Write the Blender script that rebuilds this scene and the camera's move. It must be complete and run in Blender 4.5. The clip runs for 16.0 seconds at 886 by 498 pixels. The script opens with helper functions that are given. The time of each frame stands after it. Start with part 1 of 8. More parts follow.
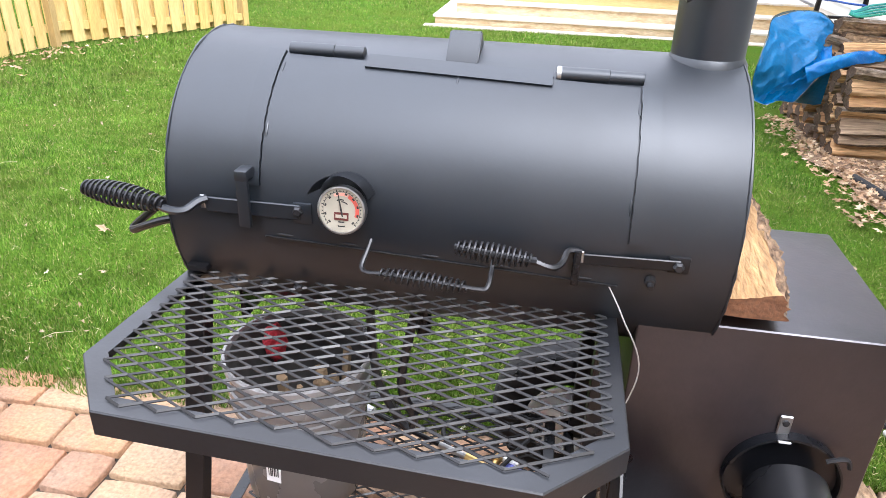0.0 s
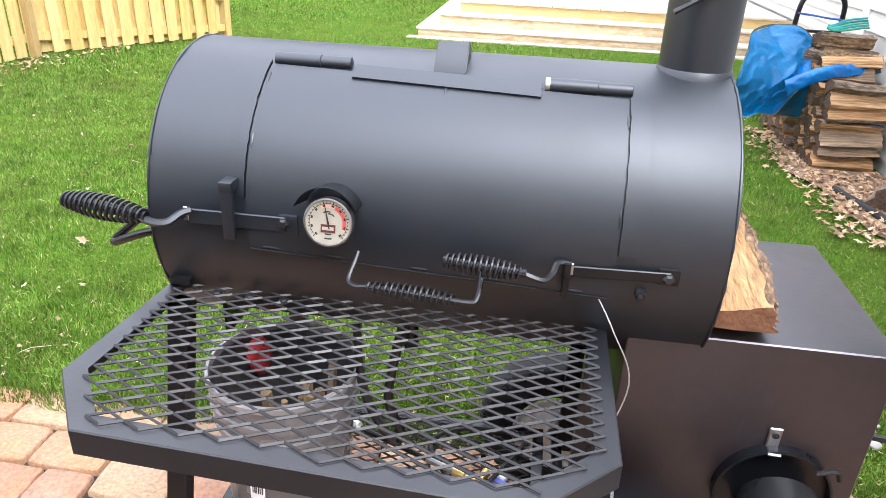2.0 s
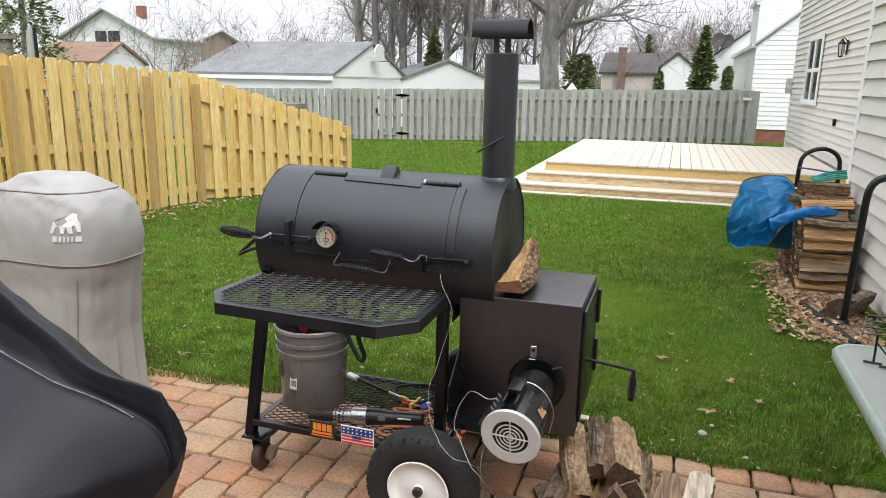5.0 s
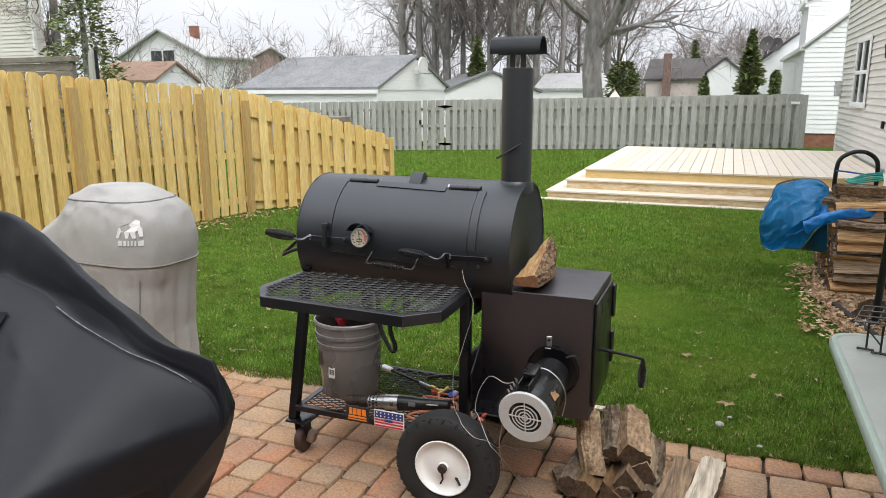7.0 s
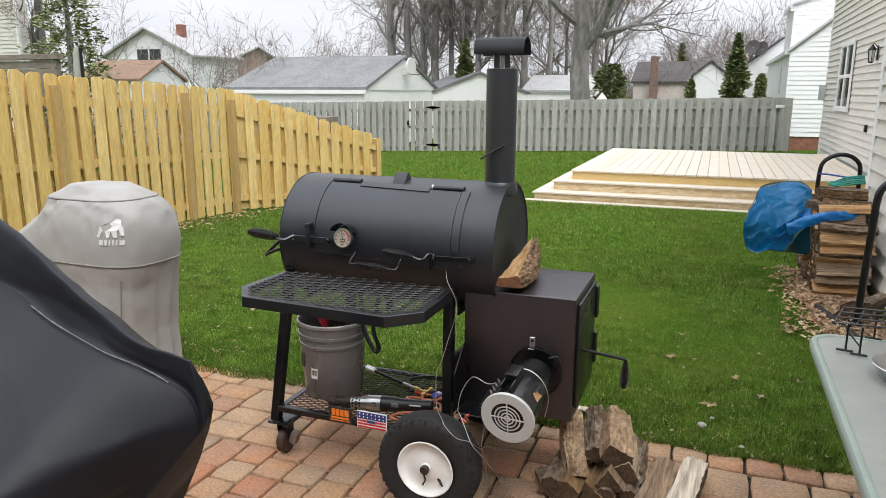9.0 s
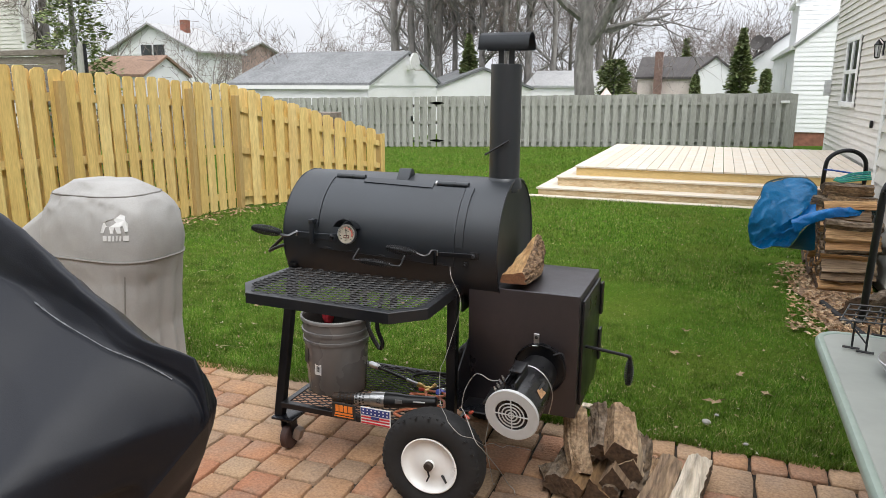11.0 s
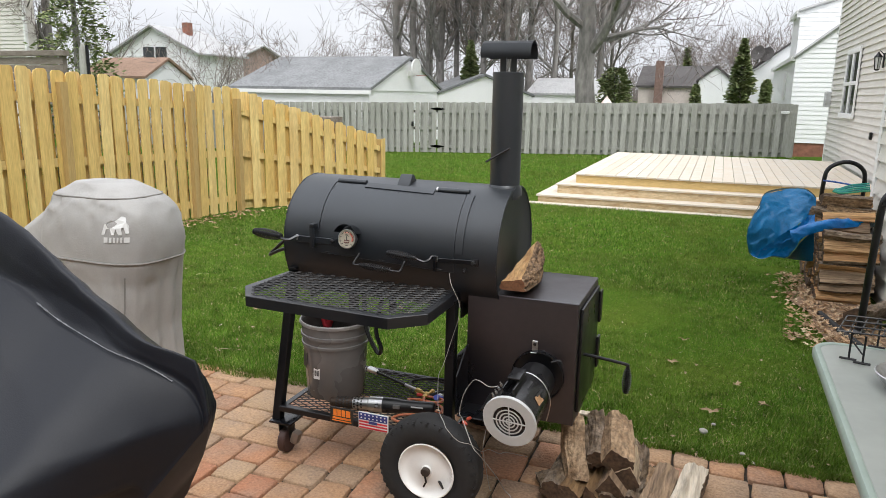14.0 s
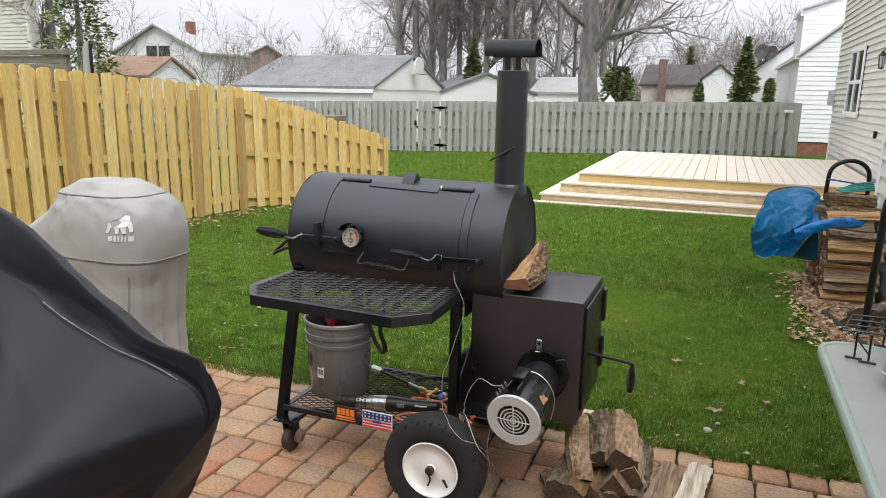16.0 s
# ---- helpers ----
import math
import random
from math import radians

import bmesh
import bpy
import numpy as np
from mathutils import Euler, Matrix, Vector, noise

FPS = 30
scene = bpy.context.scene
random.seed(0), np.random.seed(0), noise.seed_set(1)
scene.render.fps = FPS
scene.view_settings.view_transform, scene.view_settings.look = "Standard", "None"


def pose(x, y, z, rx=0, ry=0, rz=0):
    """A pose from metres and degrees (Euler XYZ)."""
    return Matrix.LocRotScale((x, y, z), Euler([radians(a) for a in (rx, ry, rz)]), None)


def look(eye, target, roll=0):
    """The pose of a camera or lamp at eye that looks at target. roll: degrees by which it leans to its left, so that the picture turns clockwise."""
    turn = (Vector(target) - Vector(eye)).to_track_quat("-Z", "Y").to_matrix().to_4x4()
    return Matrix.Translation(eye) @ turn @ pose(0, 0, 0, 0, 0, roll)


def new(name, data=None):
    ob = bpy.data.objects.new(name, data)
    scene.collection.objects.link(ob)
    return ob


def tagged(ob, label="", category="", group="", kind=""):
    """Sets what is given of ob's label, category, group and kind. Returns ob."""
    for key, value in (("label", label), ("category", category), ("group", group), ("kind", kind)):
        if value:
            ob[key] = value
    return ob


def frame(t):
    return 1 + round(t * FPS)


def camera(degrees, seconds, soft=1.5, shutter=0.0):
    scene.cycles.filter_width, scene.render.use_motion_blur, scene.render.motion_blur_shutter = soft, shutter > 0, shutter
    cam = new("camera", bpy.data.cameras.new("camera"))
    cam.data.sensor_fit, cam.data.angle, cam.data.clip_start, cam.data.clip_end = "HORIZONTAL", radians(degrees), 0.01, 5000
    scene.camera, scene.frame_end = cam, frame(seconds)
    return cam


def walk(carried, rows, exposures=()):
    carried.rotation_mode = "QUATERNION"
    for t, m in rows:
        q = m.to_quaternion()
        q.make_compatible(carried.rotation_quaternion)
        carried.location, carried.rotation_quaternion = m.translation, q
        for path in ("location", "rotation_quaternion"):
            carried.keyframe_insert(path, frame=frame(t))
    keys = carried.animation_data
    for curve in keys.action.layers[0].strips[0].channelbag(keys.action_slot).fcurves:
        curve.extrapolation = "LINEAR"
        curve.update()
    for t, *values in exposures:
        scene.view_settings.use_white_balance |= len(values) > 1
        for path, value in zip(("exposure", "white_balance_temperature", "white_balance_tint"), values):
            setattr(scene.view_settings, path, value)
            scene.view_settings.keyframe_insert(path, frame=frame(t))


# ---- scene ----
cam = camera(64.08, 16.0, soft=0.8)
ROWS = [
    (0, 0.0907, -1.2225, 1.4014, 9.711, -26.552, -1.761),
    (0.5, 0.0815, -1.2057, 1.3996, 8.458, -25.581, -1.685),
    (1, 0.0777, -1.2029, 1.3998, 8.152, -25.510, -1.782),
    (1.5, 0.0763, -1.2062, 1.3989, 8.277, -25.735, -2.062),
    (2, 0.0809, -1.2107, 1.3969, 8.445, -25.611, -2.247),
    (2.5, 0.2018, -1.2657, 1.4080, 14.034, -23.669, -2.018),
    (3, 0.4387, -1.3676, 1.4643, 20.614, -22.606, -3.699),
    (3.5, 0.5633, -1.6485, 1.4833, 18.230, -15.913, -1.589),
    (3.7, 0.5849, -1.8034, 1.4726, 16.324, -14.957, -2.839),
    (5.8, 1.0817, -2.6288, 1.5326, 20.034, -12.766, -0.364),
    (6, 1.0808, -2.6433, 1.5303, 20.639, -12.622, -0.705),
    (6.5, 1.0905, -2.6712, 1.5303, 21.128, -12.246, -0.317),
    (7, 1.1055, -2.6742, 1.5244, 21.786, -12.569, 0.225),
    (7.5, 1.1099, -2.6747, 1.5258, 21.451, -12.282, 0.171),
    (8, 1.1163, -2.6763, 1.5265, 20.794, -12.079, 0.152),
    (8.5, 1.1203, -2.6731, 1.5245, 20.950, -12.304, -0.039),
    (9, 1.1189, -2.6627, 1.5210, 20.869, -12.490, -0.194),
    (11.5, 1.1140, -2.6548, 1.5215, 21.215, -12.859, -0.207),
    (12, 1.1160, -2.6543, 1.5217, 21.235, -12.629, -0.294),
    (12.5, 1.1161, -2.6579, 1.5217, 21.170, -12.495, -0.624),
    (13, 1.1190, -2.6694, 1.5252, 21.290, -12.304, -0.864),
    (13.5, 1.1174, -2.6703, 1.5264, 21.418, -12.486, -0.603),
    (14, 1.1140, -2.6666, 1.5255, 21.237, -12.386, -0.954),
    (14.5, 1.1128, -2.6616, 1.5266, 21.010, -12.422, -0.917),
    (15, 1.1137, -2.6679, 1.5286, 21.005, -12.529, -0.899),
    (15.5, 1.1091, -2.6653, 1.5244, 21.188, -12.576, -0.993),
    (16, 1.1082, -2.6669, 1.5246, 21.456, -12.481, -0.935),
]
walk(cam, [(t, pose(x, y, z, 90 + pitch, roll, yaw)) for t, x, y, z, yaw, pitch, roll in ROWS],
     exposures=((0.0, 1.47, 5950, 15), (2.0, 1.50, 5950, 15), (2.5, 1.44, 6000, 14), (3.0, 1.24, 6080, 12), (3.6, 0.93, 6250, 11), (5.8, 0.42, 6400, 10), (7.0, 0.38, 6420, 10), (16.0, 0.33, 6420, 10)))

# ---- world and light: a bright overcast afternoon ----
world = bpy.data.worlds.new("overcast_sky")
scene.world = world
world.use_nodes = True
wn, wl = world.node_tree.nodes, world.node_tree.links
wn.clear()
w_out = wn.new("ShaderNodeOutputWorld")
w_bg = wn.new("ShaderNodeBackground")
w_sky = wn.new("ShaderNodeTexSky")
w_sky.sky_type = 'NISHITA'
w_sky.sun_disc = False
w_sky.sun_elevation = radians(42)
w_sky.sun_rotation = radians(200)
w_sky.air_density, w_sky.dust_density = 1.0, 4.0
w_hsv = wn.new("ShaderNodeHueSaturation")
w_hsv.inputs["Saturation"].default_value = 0.25
w_hsv.inputs["Value"].default_value = 0.35
w_cloud = wn.new("ShaderNodeTexNoise")
w_cloud.inputs["Scale"].default_value = 2.2
w_cloud.inputs["Detail"].default_value = 6
w_map = wn.new("ShaderNodeMapping")
w_map.inputs["Scale"].default_value = (1, 1, 3)
w_tc = wn.new("ShaderNodeTexCoord")
w_ramp = wn.new("ShaderNodeValToRGB")
w_ramp.color_ramp.elements[0].position, w_ramp.color_ramp.elements[0].color = 0.3, (7.2, 7.4, 7.9, 1)
w_ramp.color_ramp.elements[1].position, w_ramp.color_ramp.elements[1].color = 0.72, (8.8, 8.9, 9.2, 1)
w_mix = wn.new("ShaderNodeMixRGB")
w_mix.inputs[0].default_value = 0.85
wl.new(w_tc.outputs["Generated"], w_map.inputs[0])
wl.new(w_map.outputs[0], w_cloud.inputs["Vector"])
wl.new(w_cloud.outputs["Fac"], w_ramp.inputs[0])
wl.new(w_sky.outputs[0], w_hsv.inputs["Color"])
wl.new(w_hsv.outputs[0], w_mix.inputs[1])
wl.new(w_ramp.outputs[0], w_mix.inputs[2])
w_sep = wn.new("ShaderNodeSeparateXYZ")
w_grad = wn.new("ShaderNodeMapRange")
w_grad.inputs[1].default_value, w_grad.inputs[2].default_value = 0.05, 0.95
w_grad.inputs[3].default_value, w_grad.inputs[4].default_value = 0.80, 2.0
w_scale = wn.new("ShaderNodeVectorMath")
w_scale.operation = 'SCALE'
wl.new(w_tc.outputs["Generated"], w_sep.inputs[0])
wl.new(w_sep.outputs["Z"], w_grad.inputs[0])
wl.new(w_mix.outputs[0], w_scale.inputs[0])
wl.new(w_grad.outputs[0], w_scale.inputs["Scale"])
wl.new(w_scale.outputs[0], w_bg.inputs[0])
w_bg.inputs[1].default_value = 0.125
wl.new(w_bg.outputs[0], w_out.inputs[0])
sun_data = bpy.data.lights.new("sun", 'SUN')
sun_data.energy, sun_data.angle, sun_data.color = 1.75, radians(30), (1.0, 0.97, 0.92)
sun = new("sun", sun_data)
sun.matrix_world = look((3.5, -4.5, 8.5), (0, 0, 0))

# ---- small library ----
def thing(name, at, label, category, group="", kind="", turn=0.0):
    ob = new(name)
    ob.empty_display_size = 0.1
    ob.matrix_world = pose(at[0], at[1], at[2], 0, 0, turn)
    return tagged(ob, label, category, group, kind)


def base_of(ob):
    m = ob.matrix_basis.copy()
    while ob.parent:
        ob = ob.parent
        m = ob.matrix_basis @ m
    return m


def mesh_of(bm, material, name, smooth=None):
    bmesh.ops.recalc_face_normals(bm, faces=bm.faces)
    me = bpy.data.meshes.new(name)
    bm.to_mesh(me)
    bm.free()
    if material:
        me.materials.append(material)
    if smooth:
        me.shade_smooth()
        me.set_sharp_from_angle(angle=radians(smooth))
    return me


def part(name, bm, material, parent, label="", smooth=35, kind=""):
    """One mesh under a thing or part; the bmesh is in world metres."""
    bmesh.ops.transform(bm, matrix=base_of(parent).inverted(), verts=bm.verts)
    ob = new(name, mesh_of(bm, material, name, smooth))
    ob.parent = parent
    return tagged(ob, label, kind=kind)


def solo(name, bm, material, label, category, group="", kind="", smooth=35):
    """A top-level thing or piece of the setting that is one mesh; its origin moves to its base."""
    lo = [min(v.co[k] for v in bm.verts) for k in range(3)]
    hi = [max(v.co[k] for v in bm.verts) for k in range(3)]
    at = Vector(((lo[0] + hi[0]) / 2, (lo[1] + hi[1]) / 2, lo[2]))
    bmesh.ops.translate(bm, vec=-at, verts=bm.verts)
    ob = new(name, mesh_of(bm, material, name, smooth))
    ob.location = at
    return tagged(ob, label, category, group, kind)


def piece(name, me, parent, m):
    """An object of its own on shared mesh data, at the pose m in world metres."""
    ob = new(name, me)
    ob.parent = parent
    ob.matrix_basis = base_of(parent).inverted() @ m
    return ob


def add_box(bm, x0, x1, y0, y1, z0, z1, bevel=0.0, segs=2, m=None):
    r = bmesh.ops.create_cube(bm, size=1.0)
    vs = r["verts"]
    for v in vs:
        v.co = Vector(((x0 + x1) / 2 + v.co.x * (x1 - x0), (y0 + y1) / 2 + v.co.y * (y1 - y0), (z0 + z1) / 2 + v.co.z * (z1 - z0)))
    if m is not None:
        bmesh.ops.transform(bm, matrix=m, verts=vs)
    if bevel > 0:
        es = list({e for v in vs for e in v.link_edges})
        bmesh.ops.bevel(bm, geom=es, offset=bevel, segments=segs, affect='EDGES', profile=0.6)
    return bm


def box(x0, x1, y0, y1, z0, z1, bevel=0.0, segs=2, m=None):
    return add_box(bmesh.new(), x0, x1, y0, y1, z0, z1, bevel, segs, m)


def rings(bm, loops, closed=True, cap0=False, cap1=False):
    """Skin a list of loops of points."""
    vl = [[bm.verts.new(p) for p in lp] for lp in loops]
    n = len(vl[0])
    for a, b in zip(vl[:-1], vl[1:]):
        for i in range(n if closed else n - 1):
            j = (i + 1) % n
            bm.faces.new((a[i], a[j], b[j], b[i]))
    if cap0:
        bm.faces.new(vl[0][::-1])
    if cap1:
        bm.faces.new(vl[-1])
    return vl


def sweep(bm, pts, r, seg=8, caps=True):
    """A round rod along points; r is a number or one per point."""
    pts = [Vector(p) for p in pts]
    rs = [r] * len(pts) if isinstance(r, (int, float)) else list(r)
    loops, up = [], None
    for i, p in enumerate(pts):
        d = (pts[min(i + 1, len(pts) - 1)] - pts[max(i - 1, 0)]).normalized()
        if up is None:
            up = Vector((0, 0, 1)) if abs(d.z) < 0.9 else Vector((1, 0, 0))
        side = d.cross(up).normalized()
        up = side.cross(d).normalized()
        loops.append([p + rs[i] * (math.cos(a) * side + math.sin(a) * up) for a in [2 * math.pi * k / seg for k in range(seg)]])
    rings(bm, loops, True, caps, caps)
    return bm


def rod(pts, r, seg=8):
    return sweep(bmesh.new(), pts, r, seg)


def smooth_line(pts, n=6):
    """A smooth line through points."""
    pts = [Vector(p) for p in pts]
    out = []
    for i in range(len(pts) - 1):
        a, b, c, d = pts[max(i - 1, 0)], pts[i], pts[i + 1], pts[min(i + 2, len(pts) - 1)]
        for k in range(n):
            u = k / n
            out.append(0.5 * (2 * b + (c - a) * u + (2 * a - 5 * b + 4 * c - d) * u * u + (3 * b - a - 3 * c + d) * u ** 3))
    return out + [pts[-1]]


def lathe(bm, axis_from, axis_dir, profile, seg=32, cap0=False, cap1=False):
    """Turn (distance along, radius) pairs round an axis."""
    o, d = Vector(axis_from), Vector(axis_dir).normalized()
    s = d.cross(Vector((0, 0, 1)) if abs(d.z) < 0.9 else Vector((1, 0, 0))).normalized()
    u = s.cross(d)
    loops = [[o + d * h + r * (math.cos(a) * s + math.sin(a) * u) for a in [2 * math.pi * k / seg for k in range(seg)]] for h, r in profile]
    rings(bm, loops, True, cap0, cap1)
    return bm


def turned(axis_from, axis_dir, profile, seg=32, cap0=False, cap1=False):
    return lathe(bmesh.new(), axis_from, axis_dir, profile, seg, cap0, cap1)


def coil(p0, p1, r0, r1, wire, turns, n=14):
    """A coil grip, fat in the middle, round the line p0 to p1."""
    p0, p1 = Vector(p0), Vector(p1)
    d = (p1 - p0).normalized()
    s = d.cross(Vector((0, 0, 1))).normalized()
    u = s.cross(d)
    pts = []
    for i in range(turns * n + 1):
        f = i / (turns * n)
        r = r0 + (r1 - r0) * math.sin(math.pi * f) ** 0.8
        a = 2 * math.pi * turns * f
        pts.append(p0 + (p1 - p0) * f + r * (math.cos(a) * s + math.sin(a) * u))
    return rod(pts, wire, 5)


# ---- materials ----
def mat(name, color, rough=0.6, metal=0.0, var=0.15, scale=30.0, color2=None, scale2=3.0, mix2=0.5, bump=0.0, bump_scale=None, stretch=(1, 1, 1), spec=0.5, island=0.0, random_colors=None, rough_var=0.1, coords="Object"):
    """A surface with grain (var, scale), larger patches of color2 (scale2), relief and roughness variation."""
    m = bpy.data.materials.new(name)
    m.use_nodes = True
    nt, ln = m.node_tree.nodes, m.node_tree.links
    bsdf = nt["Principled BSDF"]
    bsdf.inputs["Metallic"].default_value = metal
    bsdf.inputs["Specular IOR Level"].default_value = spec
    tc = nt.new("ShaderNodeTexCoord")
    mp = nt.new("ShaderNodeMapping")
    mp.inputs["Scale"].default_value = stretch
    ln.new(tc.outputs[coords], mp.inputs[0])
    oi = nt.new("ShaderNodeObjectInfo")
    shift = nt.new("ShaderNodeVectorMath")
    shift.operation = 'ADD'
    mul = nt.new("ShaderNodeMath")
    mul.operation = 'MULTIPLY'
    mul.inputs[1].default_value = 37.0
    ln.new(oi.outputs["Random"], mul.inputs[0])
    ln.new(mp.outputs[0], shift.inputs[0])
    ln.new(mul.outputs[0], shift.inputs[1])
    fine = nt.new("ShaderNodeTexNoise")
    fine.inputs["Scale"].default_value, fine.inputs["Detail"].default_value = scale, 8
    ln.new(shift.outputs[0], fine.inputs["Vector"])
    big = nt.new("ShaderNodeTexNoise")
    big.inputs["Scale"].default_value, big.inputs["Detail"].default_value = scale2, 5
    ln.new(shift.outputs[0], big.inputs["Vector"])
    c1 = nt.new("ShaderNodeRGB")
    c1.outputs[0].default_value = (*color, 1)
    col = c1.outputs[0]
    if random_colors:
        rr = nt.new("ShaderNodeValToRGB")
        rr.color_ramp.interpolation = 'LINEAR'
        els = rr.color_ramp.elements
        while len(els) < len(random_colors):
            els.new(0.5)
        for i, c in enumerate(random_colors):
            els[i].position = i / (len(random_colors) - 1)
            els[i].color = (*c, 1)
        src = oi.outputs["Random"]
        if island:
            geo = nt.new("ShaderNodeNewGeometry")
            src = geo.outputs["Random Per Island"]
        ln.new(src, rr.inputs[0])
        col = rr.outputs[0]
    if color2:
        r2 = nt.new("ShaderNodeMapRange")
        r2.inputs[1].default_value, r2.inputs[2].default_value, r2.inputs[4].default_value = 0.42, 0.68, mix2
        ln.new(big.outputs["Fac"], r2.inputs[0])
        mx = nt.new("ShaderNodeMixRGB")
        mx.inputs[2].default_value = (*color2, 1)
        ln.new(r2.outputs[0], mx.inputs[0])
        ln.new(col, mx.inputs[1])
        col = mx.outputs[0]
    v = nt.new("ShaderNodeMapRange")
    v.inputs[1].default_value, v.inputs[2].default_value = 0.25, 0.75
    v.inputs[3].default_value, v.inputs[4].default_value = 1 - var, 1 + var
    ln.new(fine.outputs["Fac"], v.inputs[0])
    vm = nt.new("ShaderNodeVectorMath")
    vm.operation = 'SCALE'
    ln.new(col, vm.inputs[0])
    ln.new(v.outputs[0], vm.inputs["Scale"])
    ln.new(vm.outputs[0], bsdf.inputs["Base Color"])
    rv = nt.new("ShaderNodeMapRange")
    rv.inputs[1].default_value, rv.inputs[2].default_value = 0.3, 0.7
    rv.inputs[3].default_value, rv.inputs[4].default_value = max(rough - rough_var, 0.02), min(rough + rough_var, 1)
    ln.new(big.outputs["Fac"], rv.inputs[0])
    ln.new(rv.outputs[0], bsdf.inputs["Roughness"])
    if bump > 0:
        bn = nt.new("ShaderNodeTexNoise")
        bn.inputs["Scale"].default_value, bn.inputs["Detail"].default_value = bump_scale or scale, 6
        ln.new(shift.outputs[0], bn.inputs["Vector"])
        bp = nt.new("ShaderNodeBump")
        bp.inputs["Strength"].default_value, bp.inputs["Distance"].default_value = 1.0, bump
        ln.new(bn.outputs["Fac"], bp.inputs["Height"])
        ln.new(bp.outputs[0], bsdf.inputs["Normal"])
    return m


M_BLACK = mat("satin_black_stove_paint", (0.0036, 0.0060, 0.0096), 0.445, 0, 0.14, 60, (0.0050, 0.0058, 0.0080), 4, 0.5, 0.00007, 160, spec=0.85, rough_var=0.05)
M_FIREBOX = mat("heat_browned_black_steel", (0.0060, 0.0052, 0.0066), 0.36, 0, 0.35, 40, (0.0185, 0.0115, 0.0110), 3.5, 0.9, 0.0004, 110, spec=0.95, rough_var=0.12)
for m_, tint in ((M_BLACK, (0.94, 0.97, 1.0)), (M_FIREBOX, (0.94, 0.93, 1.0))):
    m_.node_tree.nodes["Principled BSDF"].inputs["Specular Tint"].default_value = (*tint, 1)
M_FRAME = mat("black_painted_steel", (0.0045, 0.005, 0.0065), 0.32, 0, 0.15, 50, (0.010, 0.008, 0.0075), 6, 0.4, 0.0002, 150, spec=0.4)
M_COIL = mat("blackened_spring_wire", (0.035, 0.035, 0.037), 0.38, 0.6, 0.2, 90)
M_BRIGHT = mat("galvanised_steel", (0.55, 0.55, 0.55), 0.35, 1.0, 0.1, 60, (0.4, 0.4, 0.4), 20, 0.5)
M_WHITE = mat("white_enamel", (0.78, 0.78, 0.77), 0.35, 0, 0.04, 30, (0.62, 0.60, 0.56), 6, 0.4)
M_RUBBER = mat("tyre_rubber", (0.010, 0.010, 0.011), 0.8, 0, 0.2, 60, (0.03, 0.028, 0.025), 8, 0.4, 0.0006, 150)
M_BLACKPLASTIC = mat("black_plastic", (0.008, 0.008, 0.009), 0.3, 0, 0.1, 40, (0.016, 0.016, 0.016), 5, 0.3)
M_GREYPLASTIC = mat("grey_bucket_plastic", (0.17, 0.165, 0.165), 0.30, 0, 0.05, 30, (0.13, 0.125, 0.12), 4, 0.6)
M_PANEL = mat("light_grey_plastic", (0.47, 0.48, 0.48), 0.45, 0, 0.04, 40, (0.5, 0.5, 0.5), 8, 0.4)
M_YELLOW = mat("fresh_treated_pine", (0.540, 0.378, 0.126), 0.75, 0, 0.20, 12, (0.50, 0.31, 0.10), 2.6, 0.55, 0.0015, 40, (6, 6, 0.7), random_colors=((0.648, 0.459, 0.158), (0.720, 0.549, 0.230), (0.612, 0.423, 0.135), (0.693, 0.517, 0.230)))
M_GREYFENCE = mat("weathered_grey_boards", (0.30, 0.30, 0.27), 0.85, 0, 0.18, 10, (0.24, 0.24, 0.215), 1.5, 0.6, 0.002, 30, (6, 6, 0.7), random_colors=((0.33, 0.33, 0.30), (0.40, 0.40, 0.37), (0.30, 0.30, 0.27), (0.36, 0.36, 0.33)))
M_DECK = mat("new_pale_pine_boards", (0.62, 0.50, 0.33), 0.7, 0, 0.12, 14, (0.60, 0.47, 0.31), 2.0, 0.5, 0.001, 40, (1, 6, 6), random_colors=((0.55, 0.50, 0.43), (0.61, 0.56, 0.49), (0.56, 0.49, 0.40)))
M_DECKY = mat("treated_joist_boards", (0.58, 0.42, 0.18), 0.7, 0, 0.14, 14, (0.48, 0.32, 0.12), 2.0, 0.5, 0.001, 40, (1, 6, 6))
M_PAVER = mat("tumbled_concrete_pavers", (0.4, 0.3, 0.22), 0.9, 0, 0.30, 90, (0.27, 0.20, 0.15), 7, 0.55, 0.006, 80, random_colors=((0.335, 0.138, 0.074), (0.37, 0.205, 0.108), (0.355, 0.240, 0.142), (0.39, 0.250, 0.146), (0.27, 0.178, 0.112), (0.36, 0.160, 0.083)))
M_SAND = mat("joint_sand_and_soil", (0.036, 0.028, 0.019), 0.95, 0, 0.4, 50, (0.02, 0.017, 0.012), 12, 0.7, 0.004, 80)
M_LAWN = mat("lawn_soil_and_thatch", (0.058, 0.118, 0.010), 0.95, 0, 0.45, 60, (0.10, 0.13, 0.020), 1.3, 0.6, 0.02, 90, spec=0.03)
M_SIDING = mat("beige_vinyl_siding", (0.63, 0.605, 0.56), 0.55, 0, 0.04, 20, (0.56, 0.535, 0.49), 1.5, 0.5)
M_SIDINGW = mat("white_vinyl_siding", (0.80, 0.81, 0.82), 0.55, 0, 0.03, 20, (0.74, 0.75, 0.76), 1.5, 0.5)
M_TRIM = mat("white_trim_paint", (0.78, 0.78, 0.77), 0.5, 0, 0.03, 20, (0.7, 0.7, 0.69), 3, 0.4)
